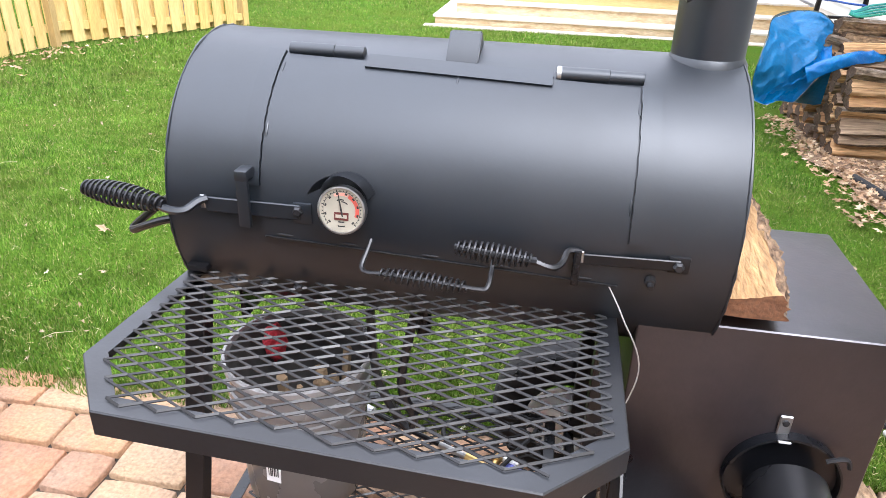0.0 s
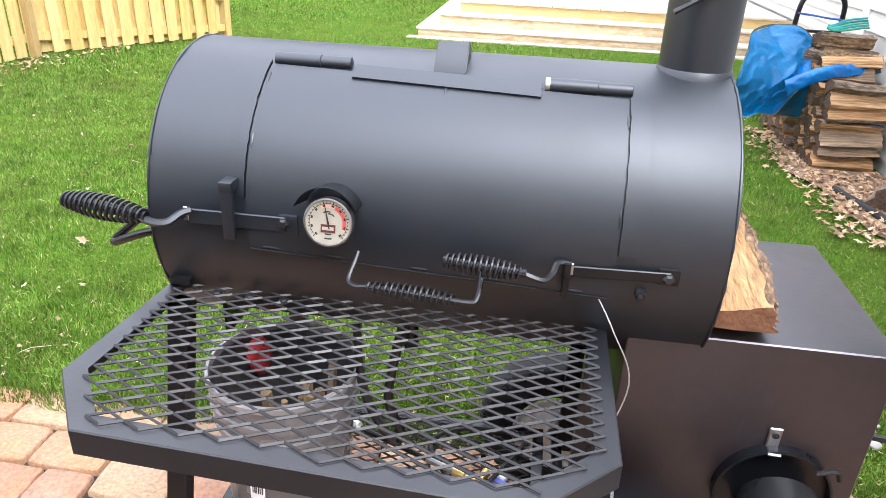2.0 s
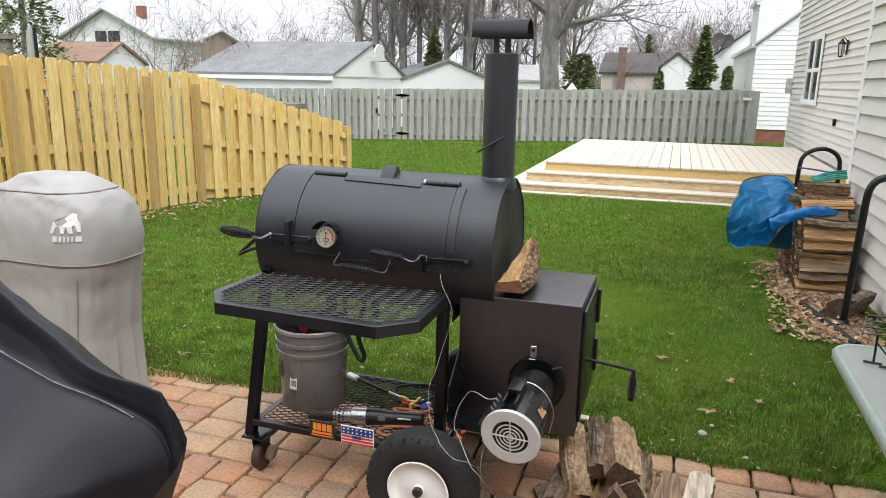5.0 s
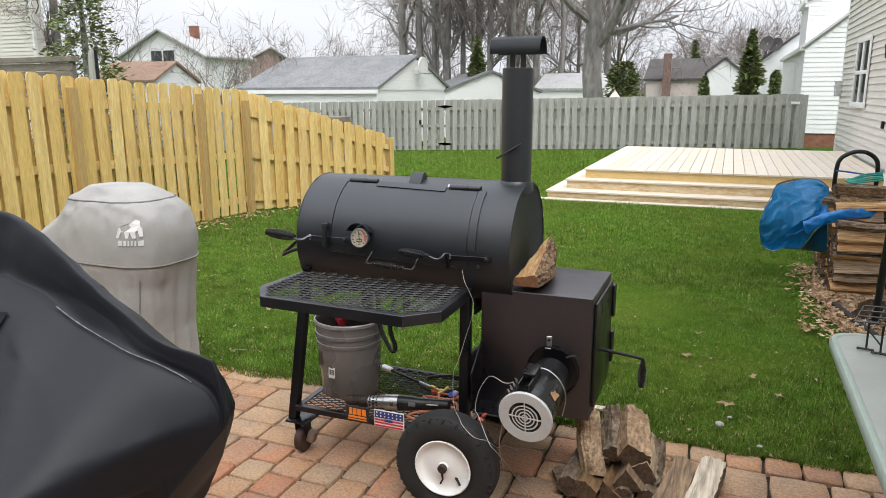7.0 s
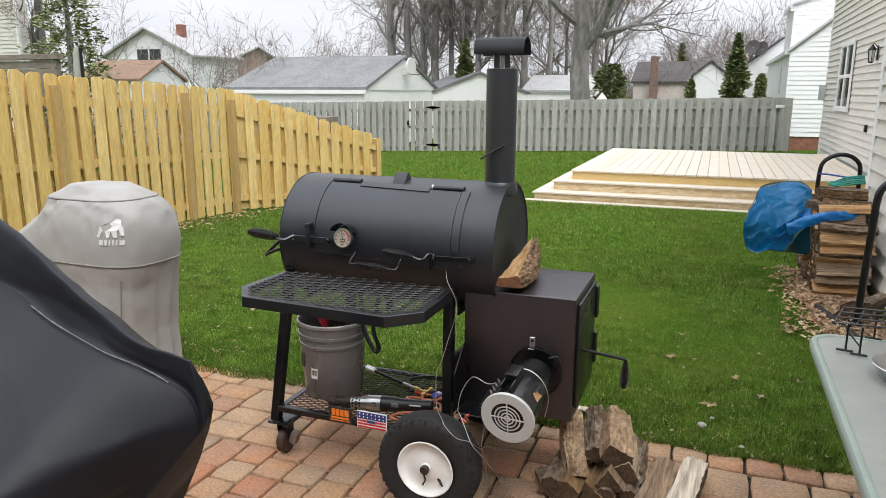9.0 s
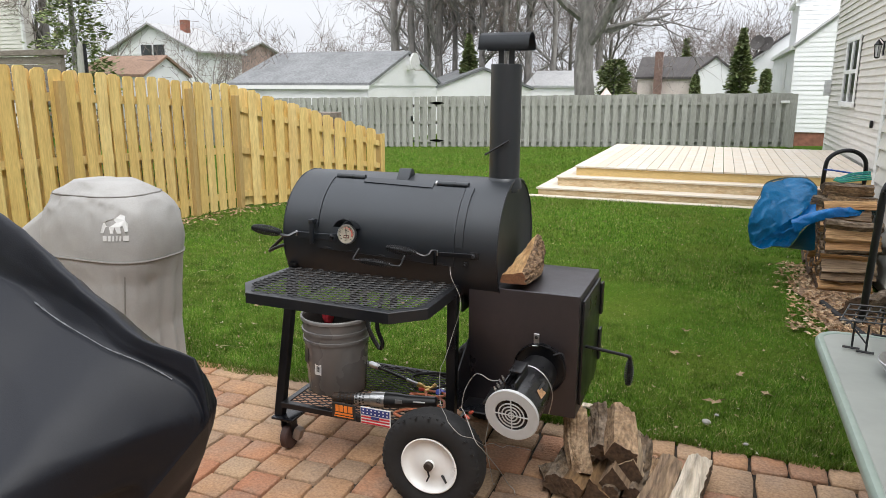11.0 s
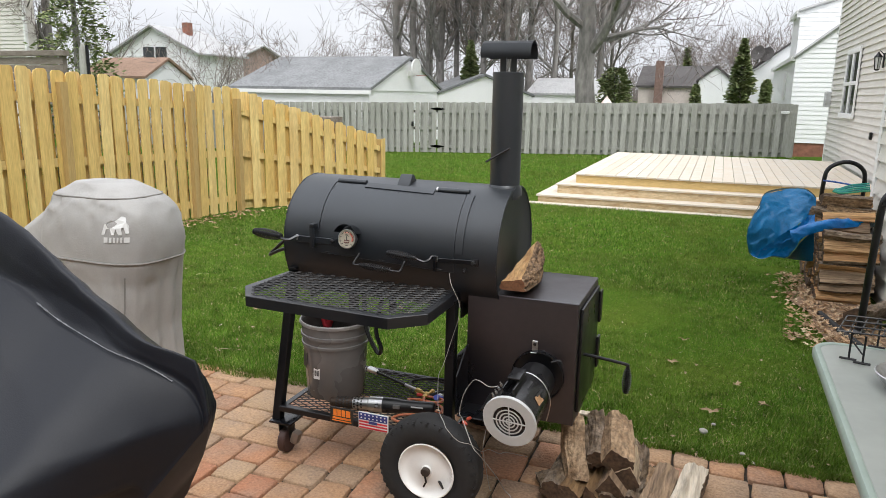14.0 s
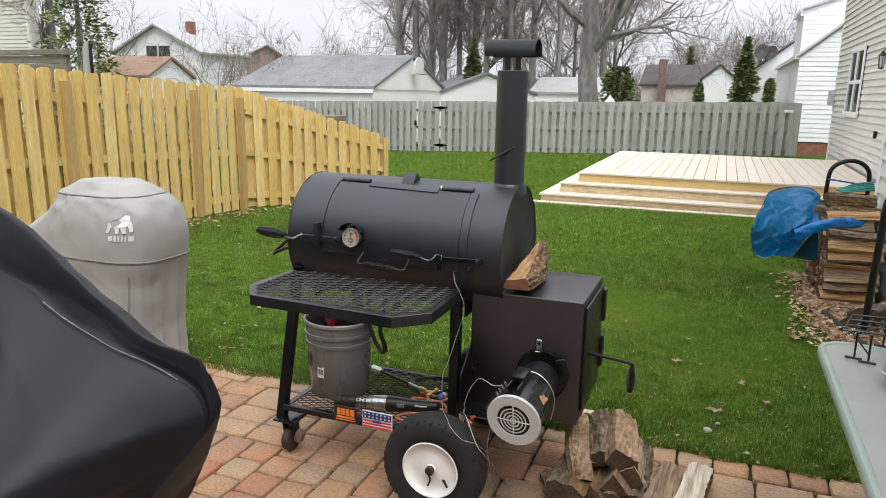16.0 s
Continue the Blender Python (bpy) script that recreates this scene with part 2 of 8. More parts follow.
M_ROOF = mat("grey_asphalt_shingles", (0.20, 0.205, 0.21), 0.9, 0, 0.35, 12, (0.14, 0.145, 0.15), 1.2, 0.6, 0.01, 14)
M_ROOFB = mat("brown_asphalt_shingles", (0.27, 0.175, 0.125), 0.9, 0, 0.3, 12, (0.20, 0.13, 0.095), 1.2, 0.6, 0.01, 14)
M_BRICK = mat("red_brick", (0.26, 0.11, 0.075), 0.9, 0, 0.3, 8, (0.18, 0.085, 0.06), 2, 0.6, 0.006, 20)
M_BARK = mat("grey_tree_bark", (0.175, 0.165, 0.155), 0.95, 0, 0.40, 6, (0.285, 0.27, 0.25), 1.5, 0.6, 0.03, 8, (1, 1, 0.35))
M_TWIG = mat("reddish_bare_twigs", (0.205, 0.172, 0.155), 0.95, 0, 0.25, 6)
M_EVERGREEN = mat("dark_evergreen_foliage", (0.035, 0.065, 0.025), 0.8, 0, 0.4, 4, (0.06, 0.085, 0.03), 1.5, 0.6, island=1, random_colors=((0.11, 0.16, 0.06), (0.22, 0.26, 0.10), (0.15, 0.20, 0.075), (0.28, 0.28, 0.13)))
M_GLASS = mat("dark_window_glass", (0.03, 0.035, 0.04), 0.08, 0, 0.02, 5, spec=0.8, rough_var=0.02)
M_COVERGREY = mat("grey_canvas_cover", (0.335, 0.328, 0.315), 0.80, 0, 0.10, 200, (0.262, 0.256, 0.245), 5, 0.6, 0.0010, 260)
M_COVERBLACK = mat("charcoal_vinyl_cover", (0.0050, 0.0066, 0.0115), 0.50, 0, 0.14, 200, (0.0105, 0.0128, 0.0185), 3, 0.5, 0.0004, 320, spec=0.32)
M_LOGFACE = mat("split_oak_face", (0.52, 0.31, 0.14), 0.85, 0, 0.50, 30, (0.24, 0.125, 0.055), 9, 0.8, 0.010, 34, (3, 0.22, 3), random_colors=((0.58, 0.35, 0.16), (0.46, 0.26, 0.12), (0.66, 0.44, 0.23)))
M_LOGBARK = mat("oak_bark", (0.13, 0.09, 0.055), 0.95, 0, 0.70, 34, (0.27, 0.215, 0.165), 14, 0.8, 0.018, 38, (1.6, 0.7, 1.6))
M_LOGEND = mat("dark_log_end_grain", (0.085, 0.050, 0.028), 0.9, 0, 0.50, 70, (0.045, 0.026, 0.015), 16, 0.75, 0.006, 60)
M_LOGGREY = mat("weathered_split_wood", (0.34, 0.26, 0.19), 0.9, 0, 0.55, 30, (0.15, 0.10, 0.065), 9, 0.85, 0.012, 34, (3, 0.22, 3), random_colors=((0.36, 0.25, 0.155), (0.25, 0.17, 0.105), (0.41, 0.31, 0.20)))
M_TARP = mat("blue_poly_tarp", (0.002, 0.160, 0.46), 0.30, 0, 0.2, 120, (0.003, 0.065, 0.22), 6, 0.7, 0.004, 45, spec=0.35)
M_TARPMID = mat("dull_blue_tarp", (0.004, 0.120, 0.285), 0.40, 0, 0.2, 60, (0.003, 0.085, 0.21), 6, 0.6, 0.003, 40, spec=0.3)
M_TARPDARK = mat("green_side_of_tarp", (0.022, 0.045, 0.045), 0.5, 0, 0.6, 30, (0.075, 0.105, 0.095), 16, 0.7, 0.004, 50)
M_LEAF = mat("dead_oak_leaves", (0.30, 0.19, 0.10), 0.9, 0, 0.2, 30, island=1, random_colors=((0.40, 0.24, 0.13), (0.54, 0.38, 0.23), (0.24, 0.135, 0.07), (0.64, 0.51, 0.34)))
M_PALELEAF = mat("bleached_leaf_flakes", (0.42, 0.36, 0.25), 0.9, 0, 0.2, 30, island=1, random_colors=((0.24, 0.16, 0.09), (0.36, 0.30, 0.20), (0.28, 0.20, 0.12), (0.44, 0.40, 0.30)))
M_POST = mat("olive_treated_post", (0.43, 0.295, 0.115), 0.8, 0, 0.18, 14, (0.40, 0.26, 0.095), 2.0, 0.6, 0.0015, 40, (6, 6, 0.7))
M_ROOFDARK = mat("dark_brown_shingles", (0.085, 0.078, 0.076), 0.9, 0, 0.3, 12, (0.06, 0.055, 0.055), 1.2, 0.6, 0.01, 14)
M_PINKWALL = mat("faded_pinkish_siding", (0.60, 0.53, 0.50), 0.7, 0, 0.08, 10, (0.50, 0.43, 0.40), 1.0, 0.5)
# Grey in place of white trim: the shadow on the rake boards, painted.
M_RAKE = mat("shaded_rake_paint", (0.36, 0.36, 0.36), 0.6, 0, 0.1, 20, (0.28, 0.28, 0.28), 3, 0.4)
M_CHIMNEY = mat("dull_brown_brick", (0.21, 0.135, 0.115), 0.9, 0, 0.3, 8, (0.15, 0.10, 0.085), 2, 0.6, 0.006, 20)
M_HEDGE = mat("brown_hedge_leaves", (0.20, 0.13, 0.07), 0.9, 0, 0.3, 20, island=1, random_colors=((0.22, 0.14, 0.075), (0.10, 0.075, 0.04), (0.34, 0.25, 0.15), (0.14, 0.12, 0.05)))
# White siding raised for the garages: bright light on the gable, painted in.
M_GARAGEW = mat("brightened_white_clapboard", (0.90, 0.90, 0.90), 0.55, 0, 0.03, 20, (0.85, 0.85, 0.85), 1.5, 0.5)
M_SEAM = mat("shadowed_cover_piping", (0.20, 0.19, 0.175), 0.85, 0, 0.1, 100)
M_ROOFPALE = mat("pale_grey_shingles", (0.42, 0.42, 0.42), 0.9, 0, 0.25, 12, (0.34, 0.34, 0.35), 1.2, 0.6, 0.01, 14)
M_TABLE = mat("frosted_grey_green_glass", (0.26, 0.275, 0.25), 0.42, 0, 0.05, 20, (0.21, 0.225, 0.205), 3, 0.5)
M_TABLERIM = mat("pale_green_table_rim", (0.27, 0.33, 0.29), 0.45, 0, 0.08, 30, (0.21, 0.26, 0.23), 6, 0.4)

# ---- ground ----
PATIO_EDGE = 0.40


def smoothstep(a, b, v):
    u = min(max((v - a) / (b - a), 0), 1)
    return u * u * (3 - 2 * u)


def gz(x, y):
    """Height of the lawn: level by the patio, falling gently towards the far fence."""
    low = -0.041 * (min(max(y, PATIO_EDGE), 10.0) - PATIO_EDGE)
    far = -0.636 + (min(max(x, -16), 6) + 10.18) * 0.0318
    u = smoothstep(10, 21, y)
    far = far + (-0.8 - far) * smoothstep(22, 24.5, y)
    return low * (1 - u) + far * u


def lawn():
    xs = [-400, -120, -60, -40, -30, -24] + [-20 + 0.8 * i for i in range(36)] + [10, 14, 20, 40, 120, 400]
    ys = [-400, -60, -20, -8, -4, -2, -1, 0, PATIO_EDGE - 0.05, PATIO_EDGE + 0.01] + [PATIO_EDGE + 0.01 + 0.5 * i for i in range(1, 60)] + [34, 40, 60, 120, 400]
    bm = bmesh.new()
    grid = []
    for y in ys:
        row = []
        for x in xs:
            z = gz(x, y) + (0.02 * noise.noise(Vector((x * 0.5, y * 0.5, 0))) if y > 1 else 0)
            if y < PATIO_EDGE - 0.02:
                z = -0.08
            row.append(bm.verts.new((x, y, z)))
        grid.append(row)
    for j in range(len(ys) - 1):
        for i in range(len(xs) - 1):
            bm.faces.new((grid[j][i], grid[j][i + 1], grid[j + 1][i + 1], grid[j + 1][i]))
    return solo("ground", bm, M_LAWN, "green spring lawn falling gently to the far fence", "lawn", kind="structure", smooth=60)


lawn()
patio = thing("pavement", (0, -2, 0), "patio of tumbled red and tan concrete pavers", "patio", kind="structure")
part("bedding", box(-3.45, 2.5, -5.7, PATIO_EDGE, -0.12, -0.022), M_SAND, patio, "dark sand in the joints")


# ---- fences ----
def picket_mesh(w, h, t, name, ear=0.03):
    """A dog-eared board standing on z = 0."""
    bm = bmesh.new()
    prof = [(-w / 2, 0), (w / 2, 0), (w / 2, h - ear * 1.2), (w / 2 - ear * 0.4, h - ear * 0.35), (w / 2 - ear, h), (-w / 2 + ear, h), (-w / 2 + ear * 0.4, h - ear * 0.35), (-w / 2, h - ear * 1.2)]
    a = [bm.verts.new((x, -t / 2, z)) for x, z in prof]
    b = [bm.verts.new((x, t / 2, z)) for x, z in prof]
    bm.faces.new(a)
    bm.faces.new(b[::-1])
    for i in range(len(prof)):
        j = (i + 1) % len(prof)
        bm.faces.new((a[j], a[i], b[i], b[j]))
    return mesh_of(bm, None, name)


def fence_run(fence, p0, p1, z0, z1, top0, top1, material, w, step, rails, rng, t=0.018, gap=0.05, both=True, ear=0.03):
    """Boards on both faces of the rails from p0 to p1 (plan), base heights z0, z1, tops top0, top1."""
    p0, p1 = Vector(p0), Vector(p1)
    d = p1 - p0
    length = d.length
    turn = math.degrees(math.atan2(d.y, d.x))
    nrm = Vector((d.y, -d.x)) / length
    n = max(int(length / step), 1)
    for i in range(n):
        for side in ((1, -1) if both else (1,)):
            u = (i + (0.5 if side > 0 else 1.0)) / n
            if u > 0.999:
                continue
            p = p0 + d * u + nrm * side * (gap / 2 + t)
            zb, zt = z0 + (z1 - z0) * u, top0 + (top1 - top0) * u
            h = zt - zb + rng.uniform(-0.012, 0.012)
            me = picket_mesh(w * rng.uniform(0.95, 1.03), h, t, "picket", ear)
            me.materials.append(material)
            piece("picket", me, fence, pose(p.x, p.y, zb + 0.03, rng.uniform(-0.4, 0.4), rng.uniform(-0.5, 0.5), turn + rng.uniform(-1, 1)))
    for f in rails:
        bm = bmesh.new()
        vs = []
        for u in (0, 1):
            p = p0 + d * u
            zc = z0 + (z1 - z0) * u + (top0 - z0 + (top1 - z1 - top0 + z0) * u) * f
            for s, k in ((-1, -1), (1, -1), (1, 1), (-1, 1)):
                q = p + nrm * s * gap * 0.5
                vs.append(bm.verts.new((q.x, q.y, zc + k * 0.045)))
        for q in ((0, 1, 2, 3), (7, 6, 5, 4), (0, 4, 5, 1), (1, 5, 6, 2), (2, 6, 7, 3), (3, 7, 4, 0)):
            bm.faces.new([vs[k] for k in q])
        part("rail", bm, material, fence, smooth=None)


rng = random.Random(4)
FX = -5.45
yellow = thing("board_fence", (FX, 3, -0.1), "new yellow pressure-treated pine shadowbox fence", "fence")
fence_run(yellow, (FX, 6.13), (FX, -2.38), -0.24, -0.02, 1.515, 1.925, M_YELLOW, 0.142, 0.1965, (0.12, 0.49, 0.86), rng, t=0.016, gap=0.038)
FE = (-4.37, 8.45, 0.755)
fence_run(yellow, (FE[0], FE[1]), (FX - 0.02, 6.08), gz(*FE[:2]), -0.24, FE[2], 1.50, M_YELLOW, 0.142, 0.205, (0.12, 0.49, 0.84), rng, t=0.016, gap=0.038)
for (px_, py_), h in (((FX + 0.075, 2.985), 1.58), ((FX + 0.075, 4.94), 1.50), ((FX + 0.075, 5.90), 1.405), ((FX + 0.075, 0.9), 1.70)):
    part("post", box(px_ - 0.036, px_ + 0.036, py_ - 0.044, py_ + 0.044, gz(px_, py_) - 0.05, h, 0.004), M_POST, yellow, smooth=None)
ex, ey = FE[0] + 0.03, FE[1] + 0.05
part("post", box(ex - 0.10, ex + 0.0, ey - 0.045, ey + 0.045, gz(ex, ey) - 0.05, FE[2] - 0.02, 0.004), M_POST, yellow, smooth=None)
part("end_board", box(ex + 0.004, ex + 0.022, ey - 0.06, ey + 0.08, gz(ex, ey) - 0.02, FE[2] - 0.01, 0.003), M_YELLOW, yellow, smooth=None)

grey = thing("board_fence", (-5, 21.3, -0.4), "weathered grey shadowbox fence along the back of the lawn", "fence")
GY = 21.3


def grey_base(x):
    return -0.636 + (x + 10.18) * 0.0318


def grey_top(x):
    return 1.155 + (x + 10.18) * 0.0167


for xa, xb in ((-24.0, -9.26), (-9.33, -8.34), (-8.41, 3.10)):
    fence_run(grey, (xa, GY), (xb, GY), grey_base(xa), grey_base(xb), grey_top(xa), grey_top(xb), M_GREYFENCE, 0.168, 0.262, (0.13, 0.5, 0.84), rng, t=0.02, gap=0.045, ear=0.02)
part("post", box(3.05, 3.20, GY - 0.06, GY + 0.06, -0.4, 1.38), M_GREYFENCE, grey, smooth=None)
for z in (0.99, -0.33):
    bm = bmesh.new()
    for s in (-1, 1):
        v = [bm.verts.new(p) for p in ((-8.37, GY - 0.070, z - 0.05), (-8.37, GY - 0.070, z + 0.05), (-8.37 + s * 0.27, GY - 0.070, z + 0.015), (-8.37 + s * 0.27, GY - 0.070, z - 0.015))]
        bm.faces.new(v)
    bmesh.ops.solidify(bm, geom=bm.faces[:], thickness=0.012)
    part("gate_hinge", bm, M_FRAME, grey, "black strap hinge")
part("gate_latch", box(-9.37, -9.29, GY - 0.10, GY - 0.06, 0.35, 0.52, 0.008), M_FRAME, grey, "black gate latch")

# ---- deck ----
M_DECKF = mat("knotty_pine_riser", (0.58, 0.46, 0.29), 0.75, 0, 0.22, 14, (0.36, 0.22, 0.10), 4.0, 0.65, 0.001, 40, (1.2, 6, 5))
deck = thing("deck", (1, 13, -0.4), "low new pine deck with wide wraparound steps", "deck", kind="structure")
TIERS = [(-1.92, 9.90, -0.47, -0.235), (-1.64, 10.24, -0.47, -0.062), (-1.36, 10.55, -0.47, 0.110)]
part("tread", box(-2.03, 3.78, 9.70, 9.89, -0.43, -0.362, 0.004), M_DECK, deck, smooth=None)
for i, (x0, y0, zb, zt) in enumerate(TIERS):
    fm = M_DECKY if i == 2 else M_DECKF
    zf = TIERS[i - 1][3] if i else zb
    part("fascia", box(x0 + 0.03, 3.78, y0 + 0.03, y0 + 0.065, zf - 0.01, zt - 0.032, 0.003), fm, deck, smooth=None)
    part("fascia", box(x0 + 0.03, x0 + 0.065, y0 + 0.07, 16.3, zf - 0.01, zt - 0.032, 0.003), fm, deck, smooth=None)
    if i < 2:
        for k in range(2):
            part("tread", box(x0 + 0.002 * k, 3.78, y0 + 0.19 * k, y0 + 0.185 + 0.19 * k, zt - 0.03, zt, 0.004), M_DECK, deck, smooth=None)
            part("tread", box(x0 + 0.19 * k, x0 + 0.185 + 0.19 * k, y0 + 0.385, 16.3, zt - 0.03, zt - 0.001, 0.004), M_DECK, deck, smooth=None)
bw = 0.185
for i in range(int((3.76 + 1.36) / bw)):
    x = -1.36 + bw * i
    part("deck_board", box(x + 0.003, x + bw - 0.005, 10.55, 16.35, 0.080, 0.110, 0.003, 1), M_DECK, deck, smooth=None)


# ---- houses ----
def siding_courses(parent, p0, p1, z0, z1, step, material, name="siding_course", skip=()):
    """Lapped boards on the wall from p0 to p1 (plan), each leaning out at its foot."""
    p0, p1 = Vector(p0), Vector(p1)
    d = p1 - p0
    turn = math.degrees(math.atan2(d.y, d.x))
    bm = bmesh.new()
    L = d.length
    a = [bm.verts.new(c) for c in ((0, -0.036, 0), (L, -0.036, 0), (L, -0.004, step), (0, -0.004, step), (0, 0, 0), (L, 0, 0), (L, 0, step), (0, 0, step))]
    for q in ((0, 1, 2, 3), (0, 4, 5, 1), (3, 2, 6, 7), (0, 3, 7, 4), (1, 5, 6, 2)):
        bm.faces.new([a[k] for k in q])
    me = mesh_of(bm, material, name)
    k = 0
    while z0 + step * (k + 1) <= z1 + 1e-6:
        piece(name, me, parent, pose(p0.x, p0.y, z0 + step * k, 0, 0, turn))
        k += 1


house = thing("wall_east", (5, 6, 0), "two-storey house wall in beige lapped vinyl siding", "house", kind="structure")
NEAR_X, NEAR_Y, FAR_X, FAR_Y = 2.5, 4.9, 3.79, 19.2
part("wall", box(NEAR_X, 9, -9, NEAR_Y, -0.6, 3.9), M_SIDING, house, smooth=None)
# Unseen wall, added to block sky and darken faces turned to the patio.
back = thing("unseen_wall_south", (-2, -5.7, 0), "unseen siding wall added behind the patio to dim its light", "house wall", kind="structure")
part("wall", box(-9, NEAR_X, -6.2, -5.7, -0.3, 5.2), M_SIDING, back, smooth=None)
part("wall", box(FAR_X, 9, NEAR_Y, FAR_Y, -0.6, 6.5), M_SIDING, house, smooth=None)
siding_courses(house, (NEAR_X, NEAR_Y - 0.09), (NEAR_X, 0.5), -0.2, 3.9, 0.15, M_SIDING)
siding_courses(house, (FAR_X, FAR_Y - 0.09), (FAR_X, 8.0), 0.1, 6.4, 0.14, M_SIDING)
part("corner_trim", box(NEAR_X - 0.03, NEAR_X + 0.09, NEAR_Y - 0.09, NEAR_Y + 0.03, -0.3, 3.9, 0.005), M_TRIM, house, smooth=None)
part("corner_trim", box(FAR_X - 0.03, FAR_X + 0.09, FAR_Y - 0.09, FAR_Y + 0.03, -0.3, 6.5, 0.005), M_TRIM, house, smooth=None)
part("foundation", box(FAR_X + 0.02, 9.0, 8, FAR_Y - 0.02, -0.7, 0.1), M_BRICK, house, smooth=None)


def sash_window(name, parent_label, y0, y1, z0, z1, x):
    w = thing(name, (x, (y0 + y1) / 2, z0), parent_label, "window", kind="structure")
    f = 0.11
    part("window_frame", box(x - 0.06, x - 0.03, y0 - f, y1 + f, z1, z1 + f, 0.004), M_TRIM, w)
    part("window_sill", box(x - 0.09, x - 0.03, y0 - f - 0.03, y1 + f + 0.03, z0 - f, z0, 0.004), M_TRIM, w)
    ym = (y0 + y1) / 2
    for a, b in ((y0 - f, y0), (y1, y1 + f), (ym - 0.06, ym + 0.06)):
        part("window_frame", box(x - 0.06, x - 0.03, a, b, z0, z1, 0.004), M_TRIM, w)
    zm = (z0 + z1) / 2
    for a, b in ((y0, ym - 0.06), (ym + 0.06, y1)):
        part("sash_bar", box(x - 0.055, x - 0.03, a, b, zm - 0.04, zm + 0.04, 0.003), M_TRIM, w)
        part("pane", box(x - 0.034, x - 0.03, a, b, z0, z1), M_GLASS, w, smooth=None)
    return w


sash_window("window_1", "white double sash window in the beige siding", 15.15, 16.75, 1.24, 2.56, FAR_X - 0.01)
LY = 12.60
lamp = thing("coach_lamp", (FAR_X - 0.03, LY, 2.1), "black coach lamp on the beige wall, unlit", "wall lamp")
part("backplate", box(FAR_X - 0.062, FAR_X - 0.037, LY - 0.06, LY + 0.06, 2.12, 2.46, 0.005), M_FRAME, lamp)
LX = FAR_X - 0.17
part("lantern_cap", turned((LX, LY, 2.36), (0, 0, 1), [(0, 0.095), (0.015, 0.10), (0.10, 0.03), (0.13, 0.012)], 6, True, True), M_FRAME, lamp, smooth=None)
part("lantern_base", turned((LX, LY, 2.05), (0, 0, 1), [(0, 0.02), (0.02, 0.06), (0.04, 0.065)], 6, True, True), M_FRAME, lamp, smooth=None)
part("lantern_glass", turned((LX, LY, 2.09), (0, 0, 1), [(0, 0.052), (0.27, 0.075)], 6), M_PANEL, lamp, "clouded lantern glass", smooth=None)
for a in range(6):
    ca, sa = math.cos(math.pi * a / 3 + math.pi / 2), math.sin(math.pi * a / 3 + math.pi / 2)
    part("lantern_bar", rod([(LX + 0.055 * ca, LY + 0.055 * sa, 2.09), (LX + 0.080 * ca, LY + 0.080 * sa, 2.37)], 0.007, 5), M_FRAME, lamp)
part("bracket", rod([(LX, LY, 2.45), (FAR_X - 0.14, LY, 2.52), (FAR_X - 0.05, LY, 2.42)], 0.012, 6), M_FRAME, lamp)
lamp.scale = (0.76, 0.76, 0.76)
solo("meter_box", box(FAR_X - 0.16, FAR_X - 0.027, 19.0, 19.35, 1.35, 1.75, 0.01), M_PANEL, "grey utility box on the house corner", "utility box")
outlet = solo("outlet_cover", box(FAR_X - 0.08, FAR_X - 0.027, 12.70, 12.80, 0.81, 0.95, 0.02), M_FRAME, "dark outdoor outlet cover on the siding", "outlet")


def prism(x0, x1, y0, y1, z0, ze, zr, ridge="x", over=0.25, t=0.12):
    """Wall body with gables and the roof slabs of a house; ridge runs along x or y. Returns two bmeshes."""
    body, roof = bmesh.new(), bmesh.new()
    if ridge == "x":
        ym = (y0 + y1) / 2
        prof = [(y0, z0), (y1, z0), (y1, ze), (ym, zr), (y0, ze)]
        a = [body.verts.new((x0, p, q)) for p, q in prof]
        b = [body.verts.new((x1, p, q)) for p, q in prof]
        k = (zr - ze) / (ym - y0)
        for s, e in ((y0 - over, ym), (y1 + over, ym)):
            z_e = ze - k * over
            vs = [roof.verts.new(p) for p in ((x0 - over, s, z_e + 0.02), (x1 + over, s, z_e + 0.02), (x1 + over, e, zr + 0.02), (x0 - over, e, zr + 0.02))]
            vs += [roof.verts.new(v.co + Vector((0, 0, t))) for v in vs]
            for q in ((0, 1, 2, 3), (4, 5, 6, 7), (0, 1, 5, 4), (1, 2, 6, 5), (2, 3, 7, 6), (3, 0, 4, 7)):
                roof.faces.new([vs[i] for i in q])
    else:
        xm = (x0 + x1) / 2
        prof = [(x0, z0), (x1, z0), (x1, ze), (xm, zr), (x0, ze)]
        a = [body.verts.new((p, y0, q)) for p, q in prof]
        b = [body.verts.new((p, y1, q)) for p, q in prof]
        k = (zr - ze) / (xm - x0)
        for s, e in ((x0 - over, xm), (x1 + over, xm)):
            z_e = ze - k * over
            vs = [roof.verts.new(p) for p in ((s, y0 - over, z_e + 0.02), (s, y1 + over, z_e + 0.02), (e, y1 + over, zr + 0.02), (e, y0 - over, zr + 0.02))]
            vs += [roof.verts.new(v.co + Vector((0, 0, t))) for v in vs]
            for q in ((0, 1, 2, 3), (4, 5, 6, 7), (0, 1, 5, 4), (1, 2, 6, 5), (2, 3, 7, 6), (3, 0, 4, 7)):
                roof.faces.new([vs[i] for i in q])
    body.faces.new(a)
    body.faces.new(b[::-1])
    for i in range(5):
        j = (i + 1) % 5
        body.faces.new((a[j], a[i], b[i], b[j]))
    return body, roof


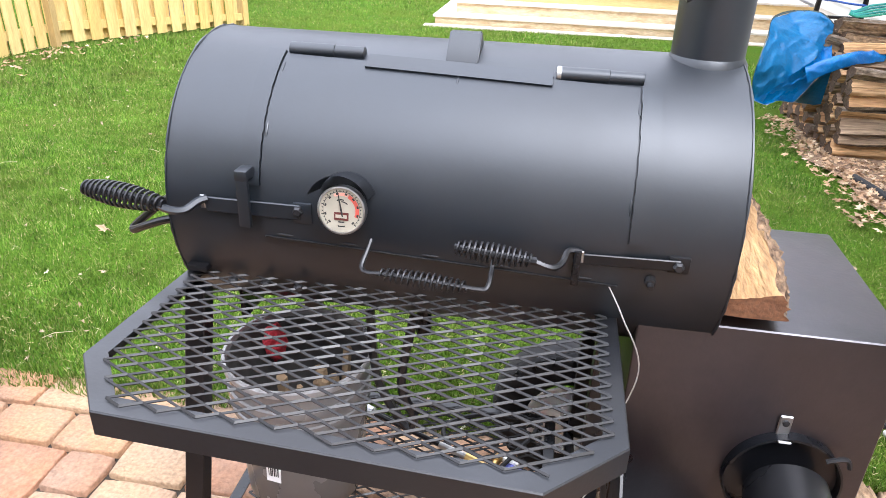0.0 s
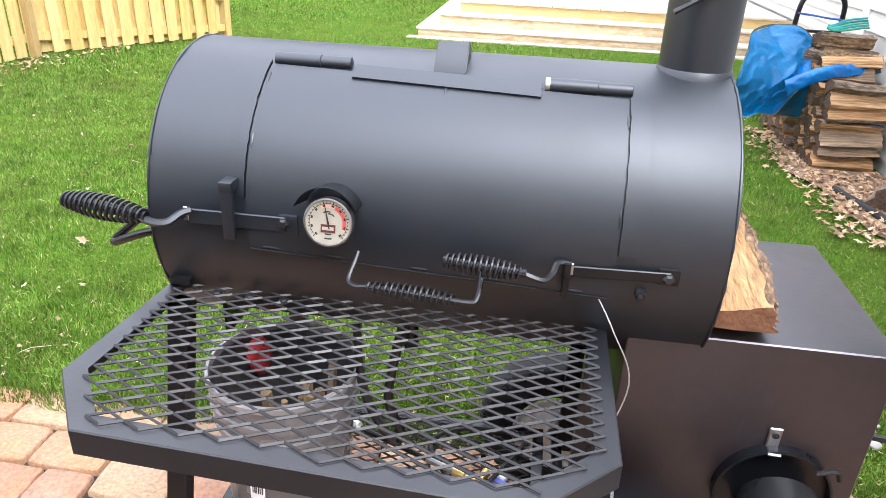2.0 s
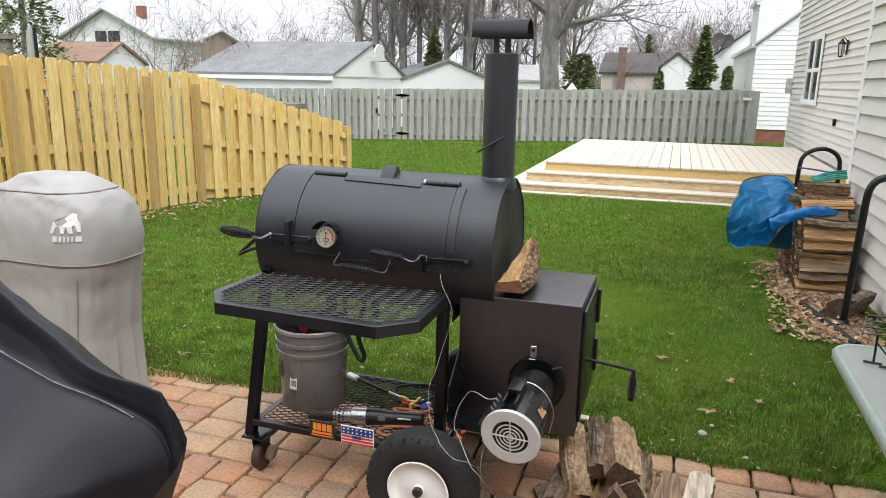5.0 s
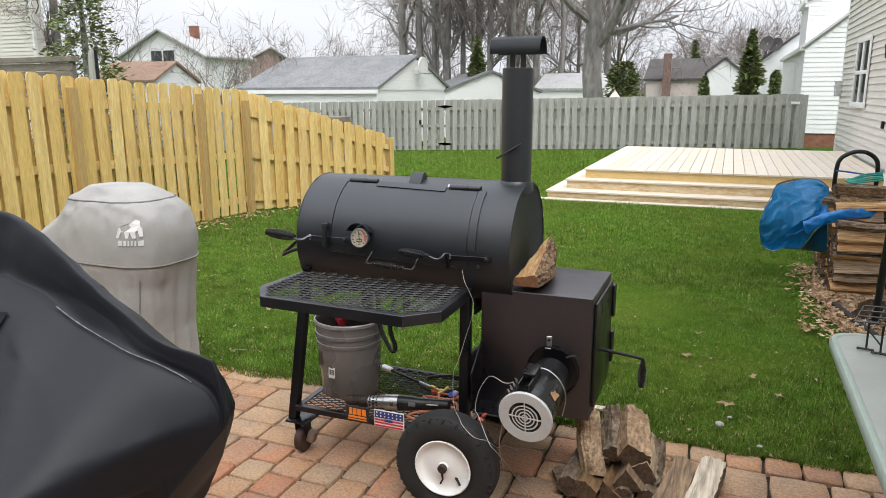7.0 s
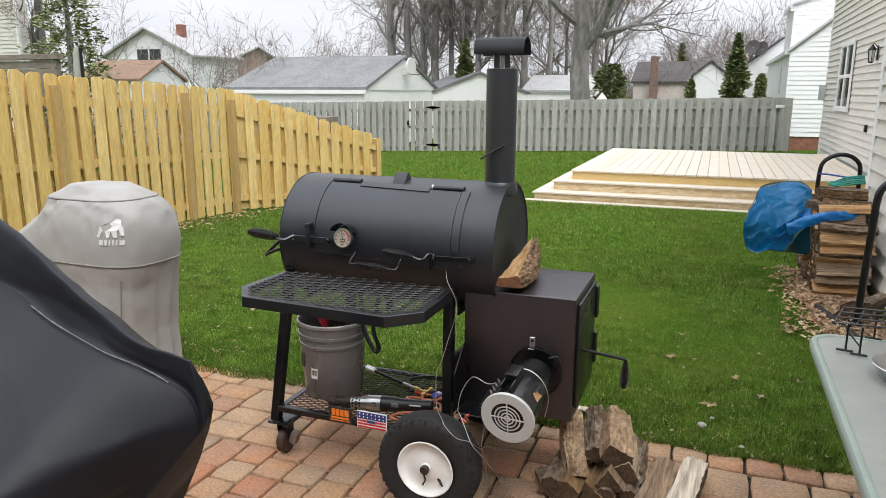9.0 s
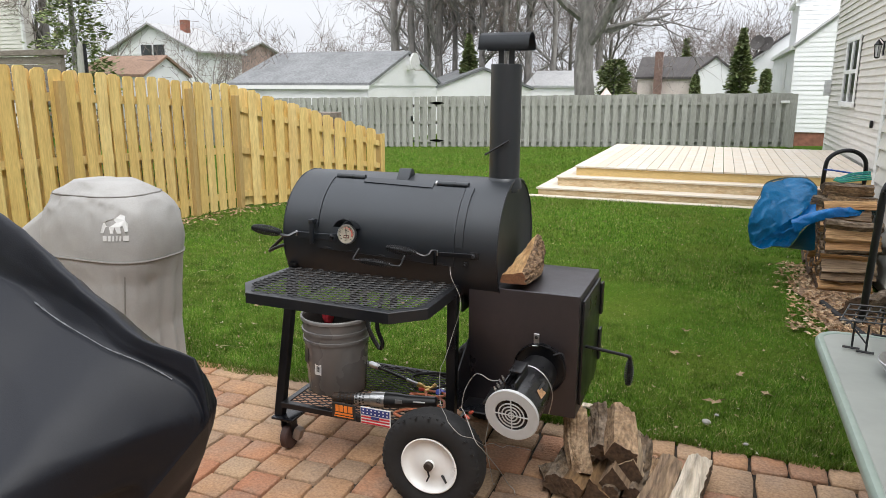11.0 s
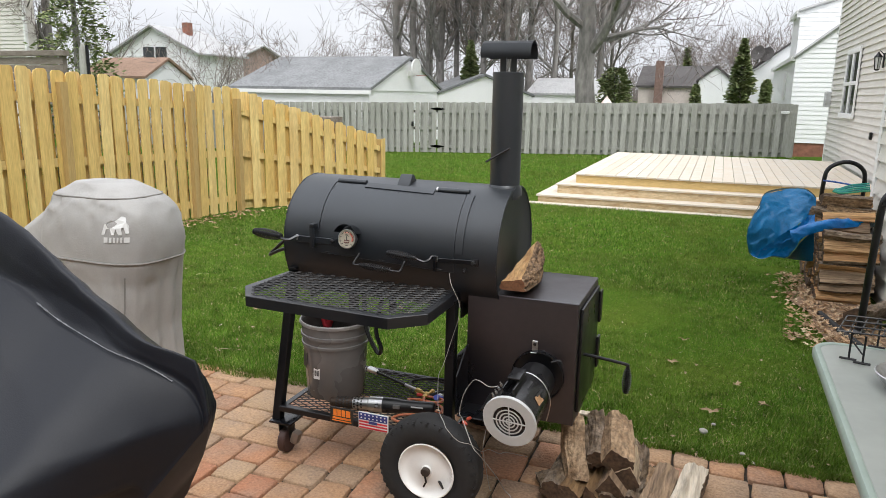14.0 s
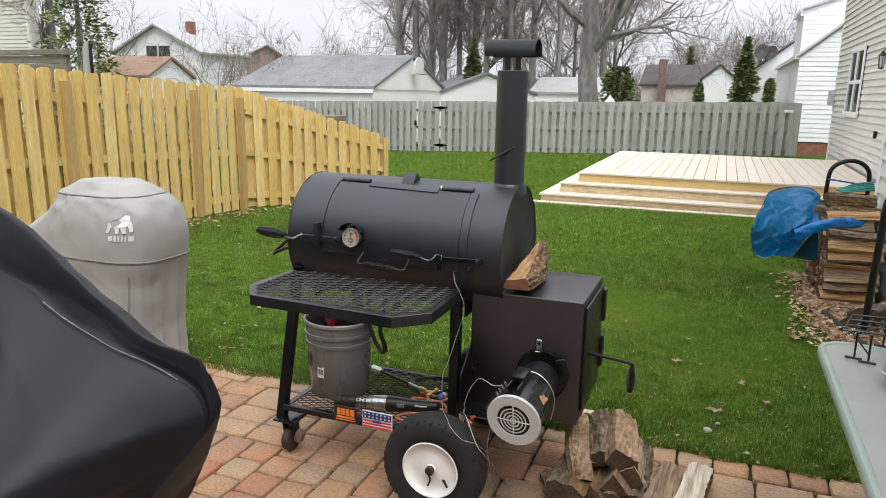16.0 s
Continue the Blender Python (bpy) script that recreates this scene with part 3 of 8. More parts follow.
def building(name, label, dims, wall, roof_m, ridge="x", course=0.0, over=0.3):
    x0, x1, y0, y1, z0, ze, zr = dims
    ob = thing(name, ((x0 + x1) / 2, (y0 + y1) / 2, z0), label, "house")
    b, r = prism(x0, x1, y0, y1, z0, ze, zr, ridge, over)
    part("wall", b, wall, ob, smooth=None)
    part("roof", r, roof_m, ob, smooth=None)
    if course:
        siding_courses(ob, (x0, y0), (x1, y0), z0, ze, course, wall)
    return ob


garage = building("garage", "white garage with grey shingle roof behind the fence", (-19.25, -12.50, 24.0, 31.95, -0.8, 1.62, 3.02), M_GARAGEW, M_ROOF, over=0.14)
part("fascia_board", box(-19.4, -12.35, 23.80, 23.85, 1.44, 1.60), M_TRIM, garage, smooth=None)
gx = -12.46
k = 0
while 1.6 + 0.13 * k < 2.8:
    z = 1.6 + 0.13 * k
    hw = 3.97 * (3.02 - z) / 1.4
    part("siding_course", box(gx - 0.03, gx + 0.012, 27.97 - hw, 27.97 + hw, z, z + 0.128, 0.0), M_GARAGEW, garage, smooth=None)
    k += 1
bm = bmesh.new()
prof = [(0.52 * math.sin(a), 0.46 * math.cos(a)) for a in [math.pi * (i / 16 - 0.5) * 1.35 for i in range(17)]]
rings(bm, [[(gx + 0.34, 27.9 + p, 2.60 + q) for p, q in prof], [(gx + 0.40, 27.9 + p, 2.60 + q) for p, q in prof]], True, True, True)
hoop = thing("basketball_hoop", (gx + 0.3, 27.9, 2.1), "white fan-shaped basketball backboard on the garage gable", "basketball hoop")
part("backboard", bm, M_WHITE, hoop)
part("rim_ring", rod([(gx + 0.62 + 0.24 * math.cos(a), 27.9 + 0.24 * math.sin(a), 2.30) for a in [2 * math.pi * i / 20 for i in range(21)]], 0.012, 5), M_BRICK, hoop)
part("bracket", box(gx, gx + 0.33, 27.8, 28.0, 2.3, 2.5), M_WHITE, hoop)
garage_b = building("garage", "small white garage with a grey gable roof", (-13.15, -7.95, 32.5, 37.5, -0.8, 1.45, 2.42), M_GARAGEW, M_ROOF, "y", over=0.12)
garage_b.matrix_basis = pose(-11.9, 35.1, -0.8, 0, 0, 35)
building("garage", "low garage with a pale grey roof", (-8.9, -5.3, 36, 41, -0.8, 1.55, 2.35), M_GARAGEW, M_ROOFPALE, over=0.12)
brown_house = building("house", "far house with dark roof and white gable", (-3.5, 0.4, 40, 46, -0.8, 2.08, 3.22), M_PINKWALL, M_ROOFDARK, over=0.15)
part("chimney", box(-2.58, -2.16, 39.4, 39.9, -0.8, 3.50), M_CHIMNEY, brown_house, "red brick chimney", smooth=None)
wing = building("house", "white gabled porch wing of a far house", (-0.25, 1.45, 38.6, 44, -0.8, 2.42, 3.10), M_SIDINGW, M_ROOFDARK, "y", over=0.12)
white_r = thing("house", (6, 30, -0.6), "tall white-sided house with stepped rooflines and brick foundation", "house")
bm = bmesh.new()
for prof, y0, y1 in (([(3.42, -0.05), (9, -0.05), (9, 7.55), (3.42, 3.02)], 27, 39), ([(3.64, 1.0), (9, 1.0), (9, 6.70), (3.64, 4.95)], 30, 33.2)):
    a_ = [bm.verts.new((p, y0, q)) for p, q in prof]
    b_ = [bm.verts.new((p, y1, q)) for p, q in prof]
    bm.faces.new(a_)
    bm.faces.new(b_[::-1])
    for i in range(len(prof)):
        j = (i + 1) % len(prof)
        bm.faces.new((a_[j], a_[i], b_[i], b_[j]))
part("wall", bm, M_SIDINGW, white_r, smooth=None)


def lap_course(xl, xr, y, z, h):
    """One lapped board on a wall that looks along -y."""
    bm = bmesh.new()
    vs = [bm.verts.new(c) for c in ((xl, y - 0.022, z), (xr, y - 0.022, z), (xr, y - 0.005, z + h), (xl, y - 0.005, z + h), (xl, y, z), (xr, y, z))]
    bm.faces.new((vs[0], vs[1], vs[2], vs[3]))
    bm.faces.new((vs[0], vs[4], vs[5], vs[1]))
    return bm


k = 0
while -0.05 + 0.17 * k < 4.4:
    z = -0.05 + 0.17 * k
    part("siding_course", lap_course(3.43 if z < 2.85 else 3.43 + (z + 0.17 - 3.02) * 1.232, 9, 27, z, 0.17), M_SIDINGW, white_r, smooth=None)
    k += 1
for k in range(12):
    z = 3.2 + 0.17 * k
    part("siding_course", lap_course(3.66 if z < 4.7 else 3.66 + (z + 0.17 - 4.95) * 3.06, 9, 30, z, 0.17), M_SIDINGW, white_r, smooth=None)
part("rake_board", rod([(3.36, 26.93, 3.02), (9.0, 26.93, 7.60)], 0.07, 4), M_RAKE, white_r, "grey shadowed rake board", smooth=None)
part("rake_board", rod([(3.58, 29.93, 4.97), (9.0, 29.93, 6.74)], 0.07, 4), M_RAKE, white_r, "grey shadowed rake board", smooth=None)
part("eave_gutter", box(3.26, 3.42, 26.95, 39.1, 2.92, 3.06), M_TRIM, white_r, smooth=None)
part("eave_gutter", box(3.48, 3.64, 29.95, 33.3, 4.86, 5.0), M_TRIM, white_r, smooth=None)
part("window", box(3.38, 3.418, 30.0, 31.2, 1.5, 2.6), M_TRIM, white_r, "white-framed side window", smooth=None)
part("foundation", box(3.46, 9, 27.02, 39, -0.9, -0.052), M_BRICK, white_r, "red brick foundation", smooth=None)
building("house", "white house with a low roof beyond the shrubs", (2.3, 8.3, 39.4, 46, -0.8, 2.95, 5.25), M_SIDINGW, M_ROOFDARK, "y", over=0.2)
for i, (dx, dz) in enumerate(((2.58, 3.86), (3.02, 3.78))):
    dish = thing("satellite_dish", (dx, 39.0, 3.0), "grey satellite dish on the white house roof", "satellite dish")
    part("bowl", turned((dx, 39.1, dz), (-0.6, -1, 0.35), [(0, 0.03), (0.03, 0.22), (0.09, 0.38), (0.096, 0.38), (0.015, 0.03)], 24), M_ROOFDARK, dish)
    part("mast", rod([(dx, 39.5, 3.0 + 0.75 * (dx - 2.3)), (dx, 39.3, dz)], 0.04, 6), M_ROOF, dish)
white_l = building("house", "white two-storey house with a brick chimney", (-36.2, -29.4, 34, 38.5, -0.8, 3.7, 5.3), M_SIDINGW, M_ROOFPALE, "y", 0.16)
part("chimney", box(-32.2, -31.75, 36, 36.45, 3, 5.75), M_BRICK, white_l, "red brick chimney", smooth=None)
for wx in (-33.2, -32.2):
    part("window", box(wx - 0.4, wx + 0.4, 33.9, 33.98, 3.1, 4.1), M_GLASS, white_l, "dark upstairs window", smooth=None)
building("house", "low outbuilding with an orange-brown shingle roof", (-29.0, -25.05, 24.9, 28.0, -0.8, 2.05, 2.92), M_SIDINGW, M_ROOFB, over=0.15)
# Brick colour paled to stand for the haze in front of this house.
building("house", "brown brick house seen between bare trees", (-35.4, -32.5, 42, 48, -0.8, 3.8, 4.8), mat("hazed_brown_brick", (0.40, 0.29, 0.25), 0.9, 0, 0.25, 8, (0.32, 0.22, 0.19), 2, 0.6), M_ROOFPALE)
house_l = thing("house", (-36, 26, -0.6), "beige-sided house corner beyond the yellow fence", "house")
part("wall", box(-42, -31.7, 24.1, 24.7, -0.8, 9), M_SIDING, house_l, smooth=None)
siding_courses(house_l, (-42, 24.1), (-31.8, 24.1), 2.2, 8.8, 0.2, M_SIDING)
part("corner_trim", box(-31.78, -31.66, 24.05, 24.2, -0.5, 9), M_TRIM, house_l, smooth=None)
M_OLDTIMBER = mat("weathered_terrace_timber", (0.20, 0.17, 0.145), 0.9, 0, 0.3, 14, (0.13, 0.105, 0.085), 2.5, 0.7, 0.004, 30, (1, 4, 4))
terrace = thing("raised_terrace", (-20, 14.5, -0.3), "brown raised timber terrace rail next door", "terrace")
for k in range(6):
    part("plank", box(-24, -17.9, 14, 14.05, 1.0 + 0.24 * k, 1.22 + 0.24 * k, 0.01), M_OLDTIMBER, terrace, smooth=None)
part("cap_rail", box(-24.1, -17.8, 13.92, 14.2, 2.46, 2.62, 0.01), M_OLDTIMBER, terrace, smooth=None)
for x in (-23.8, -18.0):
    part("post", box(x - 0.07, x + 0.07, 14.06, 14.2, -0.5, 2.46), M_OLDTIMBER, terrace, smooth=None)
umb = thing("patio_umbrella", (-14.85, 12, -0.4), "closed pale grey patio umbrella on a dark pole", "umbrella")
part("canopy", turned((-14.85, 12, 1.2), (0, 0, 1), [(0, 0.10), (0.3, 0.12), (0.9, 0.11), (1.3, 0.09), (1.46, 0.04)], 10, True, True), M_GREYFENCE, umb)
part("pole", rod([(-14.70, 12, -0.45), (-14.70, 12, 2.62)], 0.045, 6), M_FRAME, umb)


# ---- trees ----
def grow(bm_limb, bm_twig, p, d, length, r, depth, rng, up=0.15, kids=(4, 6)):
    n = 5 if r > 0.03 else 3
    r = max(r, 0.010)
    pts, rs = [p.copy()], [r]
    q = p.copy()
    for i in range(n):
        d = (d + Vector((rng.uniform(-1, 1), rng.uniform(-1, 1), rng.uniform(-0.6, 1) + up)) * 0.2).normalized()
        q = q + d * length / n
        pts.append(q.copy())
        rs.append(r * (1 - 0.55 * (i + 1) / n))
    sweep(bm_limb if r > 0.03 else bm_twig, pts, rs, 7 if r > 0.08 else (5 if r > 0.03 else 3), r > 0.05)
    if depth == 0:
        return
    for k in range(rng.randint(*kids)):
        i = rng.randint(1, n)
        a = rng.uniform(0, 2 * math.pi)
        s = d.cross(Vector((math.cos(a), math.sin(a), 0.3))).normalized()
        nd = (d * rng.uniform(0.45, 0.9) + s * rng.uniform(0.5, 0.9)).normalized()
        grow(bm_limb, bm_twig, pts[i], nd, length * rng.uniform(0.5, 0.75), rs[i] * rng.uniform(0.45, 0.65), depth - 1, rng, up, kids)


def bare_tree(x, y, trunk_h, r, seed, limbs=5, depth=4, reach=4.0, label="tall bare deciduous tree with grey bark", lean=(0, 0), twig=None, kids=(4, 6), low=3):
    rg = random.Random(seed)
    z = gz(x, y) if y < 40 else -0.7
    ob = thing("tree", (x, y, z), label, "tree")
    trunk, limb, twigs = bmesh.new(), bmesh.new(), bmesh.new()
    pts, rs = [], []
    for i in range(9):
        f = i / 8
        pts.append(Vector((x + lean[0] * f + rg.uniform(-1, 1) * r * 0.25, y + lean[1] * f, z - 0.1 + trunk_h * f)))
        rs.append(r * (1.35 - 0.3 * min(f * 6, 1) - 0.45 * f))
    sweep(trunk, pts, rs, 12)
    for k in range(limbs):
        i = rg.randint(low, 8) if k else 8
        a = 2 * math.pi * (k + rg.uniform(-0.3, 0.3)) / limbs
        d = Vector((math.cos(a), math.sin(a), rg.uniform(0.5, 1.6))).normalized()
        grow(limb, twigs, pts[i], d, reach * rg.uniform(0.7, 1.2), rs[i] * rg.uniform(0.45, 0.7), depth, rg, 0.15, kids)
    part("trunk", trunk, M_BARK, ob)
    part("branching", limb, M_BARK, ob)
    part("crown", twigs, twig or M_TWIG, ob, "fine bare twigs")
    return ob


bare_tree(-4.25, 27, 8.0, 0.44, 11, 7, 4, 5.5, "large bare shade tree behind the grey fence", low=4)
for i, (x, y, h, r) in enumerate(((-17.3, 37, 11, 0.26), (-16.2, 37, 11, 0.24), (-15.5, 37.5, 10, 0.17), (-14.5, 37, 11, 0.26), (-13.9, 38, 11, 0.18), (-12.9, 38, 10, 0.24), (-11.9, 37, 11, 0.19), (-11.0, 38, 10, 0.26), (-10.2, 36, 9, 0.17), (-9.4, 38, 10, 0.24), (-8.4, 40, 10, 0.18), (-6.4, 44, 9, 0.25))):
    bare_tree(x, y, h, r, 30 + i, 6, 4, 4.6, kids=(3, 5))
for i, (x, y, h, r, reach) in enumerate(((-26.0, 31, 2.2, 0.10, 3.0), (-19.8, 27, 1.3, 0.08, 2.7), (-23.6, 29, 1.6, 0.08, 2.8), (-31.5, 29, 3.0, 0.14, 3.2), (2.0, 46, 3.0, 0.16, 3.4), (4.2, 48, 3.0, 0.16, 3.4))):
    bare_tree(x, y, h, r, 60 + i, 7, 3, reach, "slender bare ornamental tree", kids=(3, 5))
bare_tree(-32.4, 26, 8, 0.3, 90, 6, 4, 4.0, "dark bare tree beside the neighbouring house")


def evergreen(x, y, z, h, r, n, seed, label, shape=1.0, leaf=0.22):
    """Crown of many small sprays round a trunk; shape below 1 makes it columnar."""
    rg = random.Random(seed)
    ob = thing("evergreen", (x, y, z), label, "tree")
    part("trunk", rod([(x, y, z - 0.1), (x, y, z + h * 0.9)], [r * 0.12, r * 0.03], 6), M_BARK, ob)
    bm = bmesh.new()
    for i in range(n):
        f = rg.random() ** 1.2
        a = rg.uniform(0, 2 * math.pi)
        lump = 0.85 + 0.75 * noise.noise(Vector((2.2 * math.cos(a), 2.2 * math.sin(a), f * h * 1.6)) + Vector((seed, 0, 0)))
        rr = r * (1 - f) ** shape * lump * rg.uniform(0.25, 1.0) ** 0.6
        c = Vector((x + rr * math.cos(a), y + rr * math.sin(a), z + 0.15 * h * (shape > 0.9) * 0.5 + f * h * 0.95))
        out = Vector((math.cos(a), math.sin(a), rg.uniform(-0.5, 0.6))).normalized()
        s = out.cross(Vector((rg.uniform(-1, 1), rg.uniform(-1, 1), 1))).normalized()
        L = leaf * rg.uniform(0.7, 1.5)
        v = [bm.verts.new(c - out * L), bm.verts.new(c + s * L * 0.5), bm.verts.new(c + out * L), bm.verts.new(c - s * L * 0.5 + Vector((0, 0, -0.1 * L)))]
        bm.faces.new(v)
    part("crown", bm, M_EVERGREEN, ob, smooth=None)
    return ob


evergreen(1.70, 30, -0.6, 4.75, 1.15, 3400, 1, "ragged feathery spruce behind the grey fence", 0.85, 0.12)
evergreen(0.1, 26, -0.6, 2.75, 0.36, 2600, 2, "slim clipped green arborvitae shrub", 0.4, 0.08)
evergreen(2.5, 26, -0.6, 2.95, 0.42, 2800, 3, "slim clipped green arborvitae shrub", 0.4, 0.08)
evergreen(-11.6, 34, -0.5, 5.0, 1.1, 3500, 4, "dark spruce among the bare trees", 0.85, 0.14)
evergreen(-3.15, 28, -0.5, 3.35, 1.05, 7000, 5, "rounded brownish green shrub tree", 0.28, 0.075)
evergreen(-26.6, 22.5, -0.5, 7.6, 2.3, 5200, 6, "airy shaggy evergreen by the neighbouring house", 0.45, 0.10)
evergreen(-1.2, 44, -0.5, 5.2, 0.9, 1500, 7, "distant dark pointed spruce tree", 0.9, 0.16)


# hazy far woods along the skyline
for i in range(6):
    bare_tree(-20 + 2.6 * i, 49 + 2 * (i % 3), 8.0, 0.16, 120 + i, 9, 3, 4.5, 'slim bare tree in the woods behind the garages', kids=(5, 7))
for i, (x, y) in enumerate(((-1.6, 50), (2.4, 52), (-25, 46))):
    bare_tree(x, y, 3.4, 0.12, 150 + i, 8, 3, 2.6, 'slim bare tree in the woods behind the houses', kids=(5, 7))
rg = random.Random(314)
bm = bmesh.new()
for i in range(1500):
    x, y = rg.uniform(-62, 16), rg.uniform(56, 72)
    h = rg.uniform(3.0, 5.4) * (0.75 + 0.35 * noise.noise(Vector((x * 0.11, 3, 0))))
    q = Vector((x, y, -0.8))
    pts = [q]
    for k in range(4):
        q = q + Vector((rg.uniform(-0.35, 0.35), 0, h / 4))
        pts.append(q)
    sweep(bm, pts, [0.07, 0.06, 0.045, 0.03, 0.012], 3, False)
    for k in range(5):
        b = pts[rg.randint(1, 4)]
        e = b + Vector((rg.uniform(-1.1, 1.1), 0, rg.uniform(0.4, 1.5)))
        sweep(bm, [b, (b + e) / 2 + Vector((0, 0, 0.12)), e], [0.03, 0.022, 0.010], 3, False)
solo("far_woods", bm, mat("hazy_bare_woods", (0.22, 0.19, 0.175), 0.95, 0, 0.3, 2), "hazy brown line of distant bare woods", "woods", kind="stuff", smooth=None)

parasol = thing("garden_parasol", (-2.65, 22.6, -0.6), "white and pink garden parasol just showing over the grey fence", "parasol")
part("canopy", turned((-2.65, 22.6, 1.17), (0, 0, 1), [(0, 0.24), (0.14, 0.18), (0.26, 0.09), (0.32, 0.03), (0.36, 0.015)], 12, True, True), mat("faded_parasol_cloth", (0.72, 0.62, 0.58), 0.85, 0, 0.1, 20, (0.6, 0.36, 0.32), 4, 0.6), parasol)
part("pole", rod([(-2.65, 22.6, -0.7), (-2.65, 22.6, 1.25)], 0.025, 6), M_TRIM, parasol)
solo("fence_sign", box(2.74, 2.98, GY - 0.085, GY - 0.075, 1.10, 1.18, 0.004), M_TRIM, "small white plate screwed to the grey fence", "sign")

lumber = thing("lumber_pile", (-5.95, 9.2, -0.4), "stack of old brown timber behind the yellow fence", "lumber")
rg = random.Random(58)
for i in range(7):
    part("plank", box(-6.30 + rg.uniform(-0.05, 0.05), -5.60 + rg.uniform(-0.05, 0.05), 9.0 + rg.uniform(-0.04, 0.04), 9.4, -0.40 + 0.21 * i, -0.40 + 0.21 * i + 0.205, 0.01), M_OLDTIMBER if i % 3 == 0 else M_LOGGREY, lumber, smooth=None)

rg = random.Random(91)
bm = bmesh.new()
for i in range(160):
    x, y = rg.uniform(-6.9, -5.95), rg.uniform(2.0, 6.0)
    q = Vector((x, y, gz(x, y)))
    sweep(bm, [q, q + Vector((rg.uniform(-0.2, 0.2), rg.uniform(-0.2, 0.2), 0.6)), q + Vector((rg.uniform(-0.4, 0.4), rg.uniform(-0.4, 0.4), rg.uniform(1.0, 1.45)))], [0.012, 0.008, 0.004], 4, False)
for i in range(2600):
    x, y = rg.uniform(-7.0, -5.9), rg.uniform(2.0, 6.0)
    m_ = pose(x, y, gz(x, y) + 1.35 * rg.random(), rg.uniform(-80, 80), rg.uniform(-80, 80), rg.uniform(0, 360))
    bm.faces.new([bm.verts.new(m_ @ Vector(c)) for c in ((-0.04, 0, 0), (0, -0.022, 0.006), (0.04, 0, 0), (0, 0.022, 0.006))])
solo("hedge", bm, M_HEDGE, "brown half-bare hedge behind the yellow fence", "hedge", kind="stuff", smooth=None)

# ---- the offset smoker ----
BX0, BX1, BY, BZ, BR = -0.5375, 0.386, 0.0435, 0.912, 0.26
smoker = thing("offset_smoker", (-0.05, -0.05, 0), "black steel reverse-flow barrel smoker with a firebox, on wheels", "smoker")


def on_barrel(x, ang, lift=0.0):
    """A point on the barrel; ang is degrees from straight up towards the front."""
    a = radians(ang + 10.0 * (x + 0.07))
    return Vector((x, BY - (BR + lift) * math.sin(a), BZ + (BR + lift) * math.cos(a)))


def barrel_patch(x0, x1, a0, a1, lift0, lift1, nx=1, na=24, wob=0.0, seed=0):
    """A curved plate on the barrel between two angles, with its own thickness."""
    rg = random.Random(seed)
    bm = bmesh.new()
    xs = [x0 + (x1 - x0) * i / nx for i in range(nx + 1)]
    angs = [a0 + (a1 - a0) * i / na for i in range(na + 1)]
    w0 = [rg.uniform(-wob, wob) for _ in angs]
    w1 = [rg.uniform(-wob, wob) for _ in angs]

    def sheet(l):
        g = []
        for j, a in enumerate(angs):
            row = []
            for i, x in enumerate(xs):
                dx = w0[j] if i == 0 else (w1[j] if i == nx else 0)
                row.append(bm.verts.new(on_barrel(x + dx, a, l)))
            g.append(row)
        return g
    lo, hi = sheet(lift0), sheet(lift1)
    for j in range(na):
        for i in range(nx):
            bm.faces.new((hi[j][i], hi[j][i + 1], hi[j + 1][i + 1], hi[j + 1][i]))
    for j in range(na):
        bm.faces.new((hi[j][0], hi[j + 1][0], lo[j + 1][0], lo[j][0]))
        bm.faces.new((hi[j][nx], lo[j][nx], lo[j + 1][nx], hi[j + 1][nx]))
    for i in range(nx):
        bm.faces.new((hi[0][i], lo[0][i], lo[0][i + 1], hi[0][i + 1]))
        bm.faces.new((hi[na][i], hi[na][i + 1], lo[na][i + 1], lo[na][i]))
    return bm


# shell with dished welded ends
bm = bmesh.new()
prof = [(0.012, BR - 0.03), (0.004, BR - 0.006), (0.0, BR - 0.004), (0.001, BR + 0.0005), (0.006, BR)]
L = BX1 - BX0
full = prof + [(L * i / 24, BR) for i in range(1, 24)] + [(L - h, r) for h, r in reversed(prof)]
lathe(bm, (BX0, BY, BZ), (1, 0, 0), full, 96, True, True)
part("barrel", bm, M_BLACK, smoker, smooth=40)
for x, s in ((BX0, 1), (BX1, -1)):
    rg = random.Random(int(100 * x) + 77)
    pts = []
    for i in range(97):
        a = 2 * math.pi * i / 96
        pts.append((x + s * 0.002, BY + (BR + 0.0005) * math.sin(a), BZ + (BR + 0.0005) * math.cos(a)))
    part("weld_seam", rod(pts, [0.0020 + rg.uniform(-0.0012, 0.0012) for _ in pts], 6), M_BLACK, smoker)

# cooking door
DX0, DX1, DA0, DA1 = -0.368, 0.217, 22.5, 98.5
door = part("door", barrel_patch(DX0, DX1, DA0 + 4, DA1, 0.0, 0.0045, 10, 40, 0.0004, 5), M_BLACK, smoker)
part("door_strap", barrel_patch(DX0 - 0.034, DX0 - 0.003, DA0 + 2, 80, 0.0, 0.0060, 1, 40, 0.0008, 3), M_BLACK, smoker, "raised flat sealing strap")
part("door_strap", barrel_patch(DX1 + 0.003, DX1 + 0.034, DA0 + 3, 82, 0.0, 0.0055, 1, 40, 0.0008, 4), M_BLACK, smoker, "raised flat sealing strap")
part("door_strap", barrel_patch(-0.226, 0.081, DA0 + 0.8, DA0 + 8.0, 0.004, 0.0085, 4, 6, 0.001, 6), M_BLACK, smoker, "raised flat sealing strap")
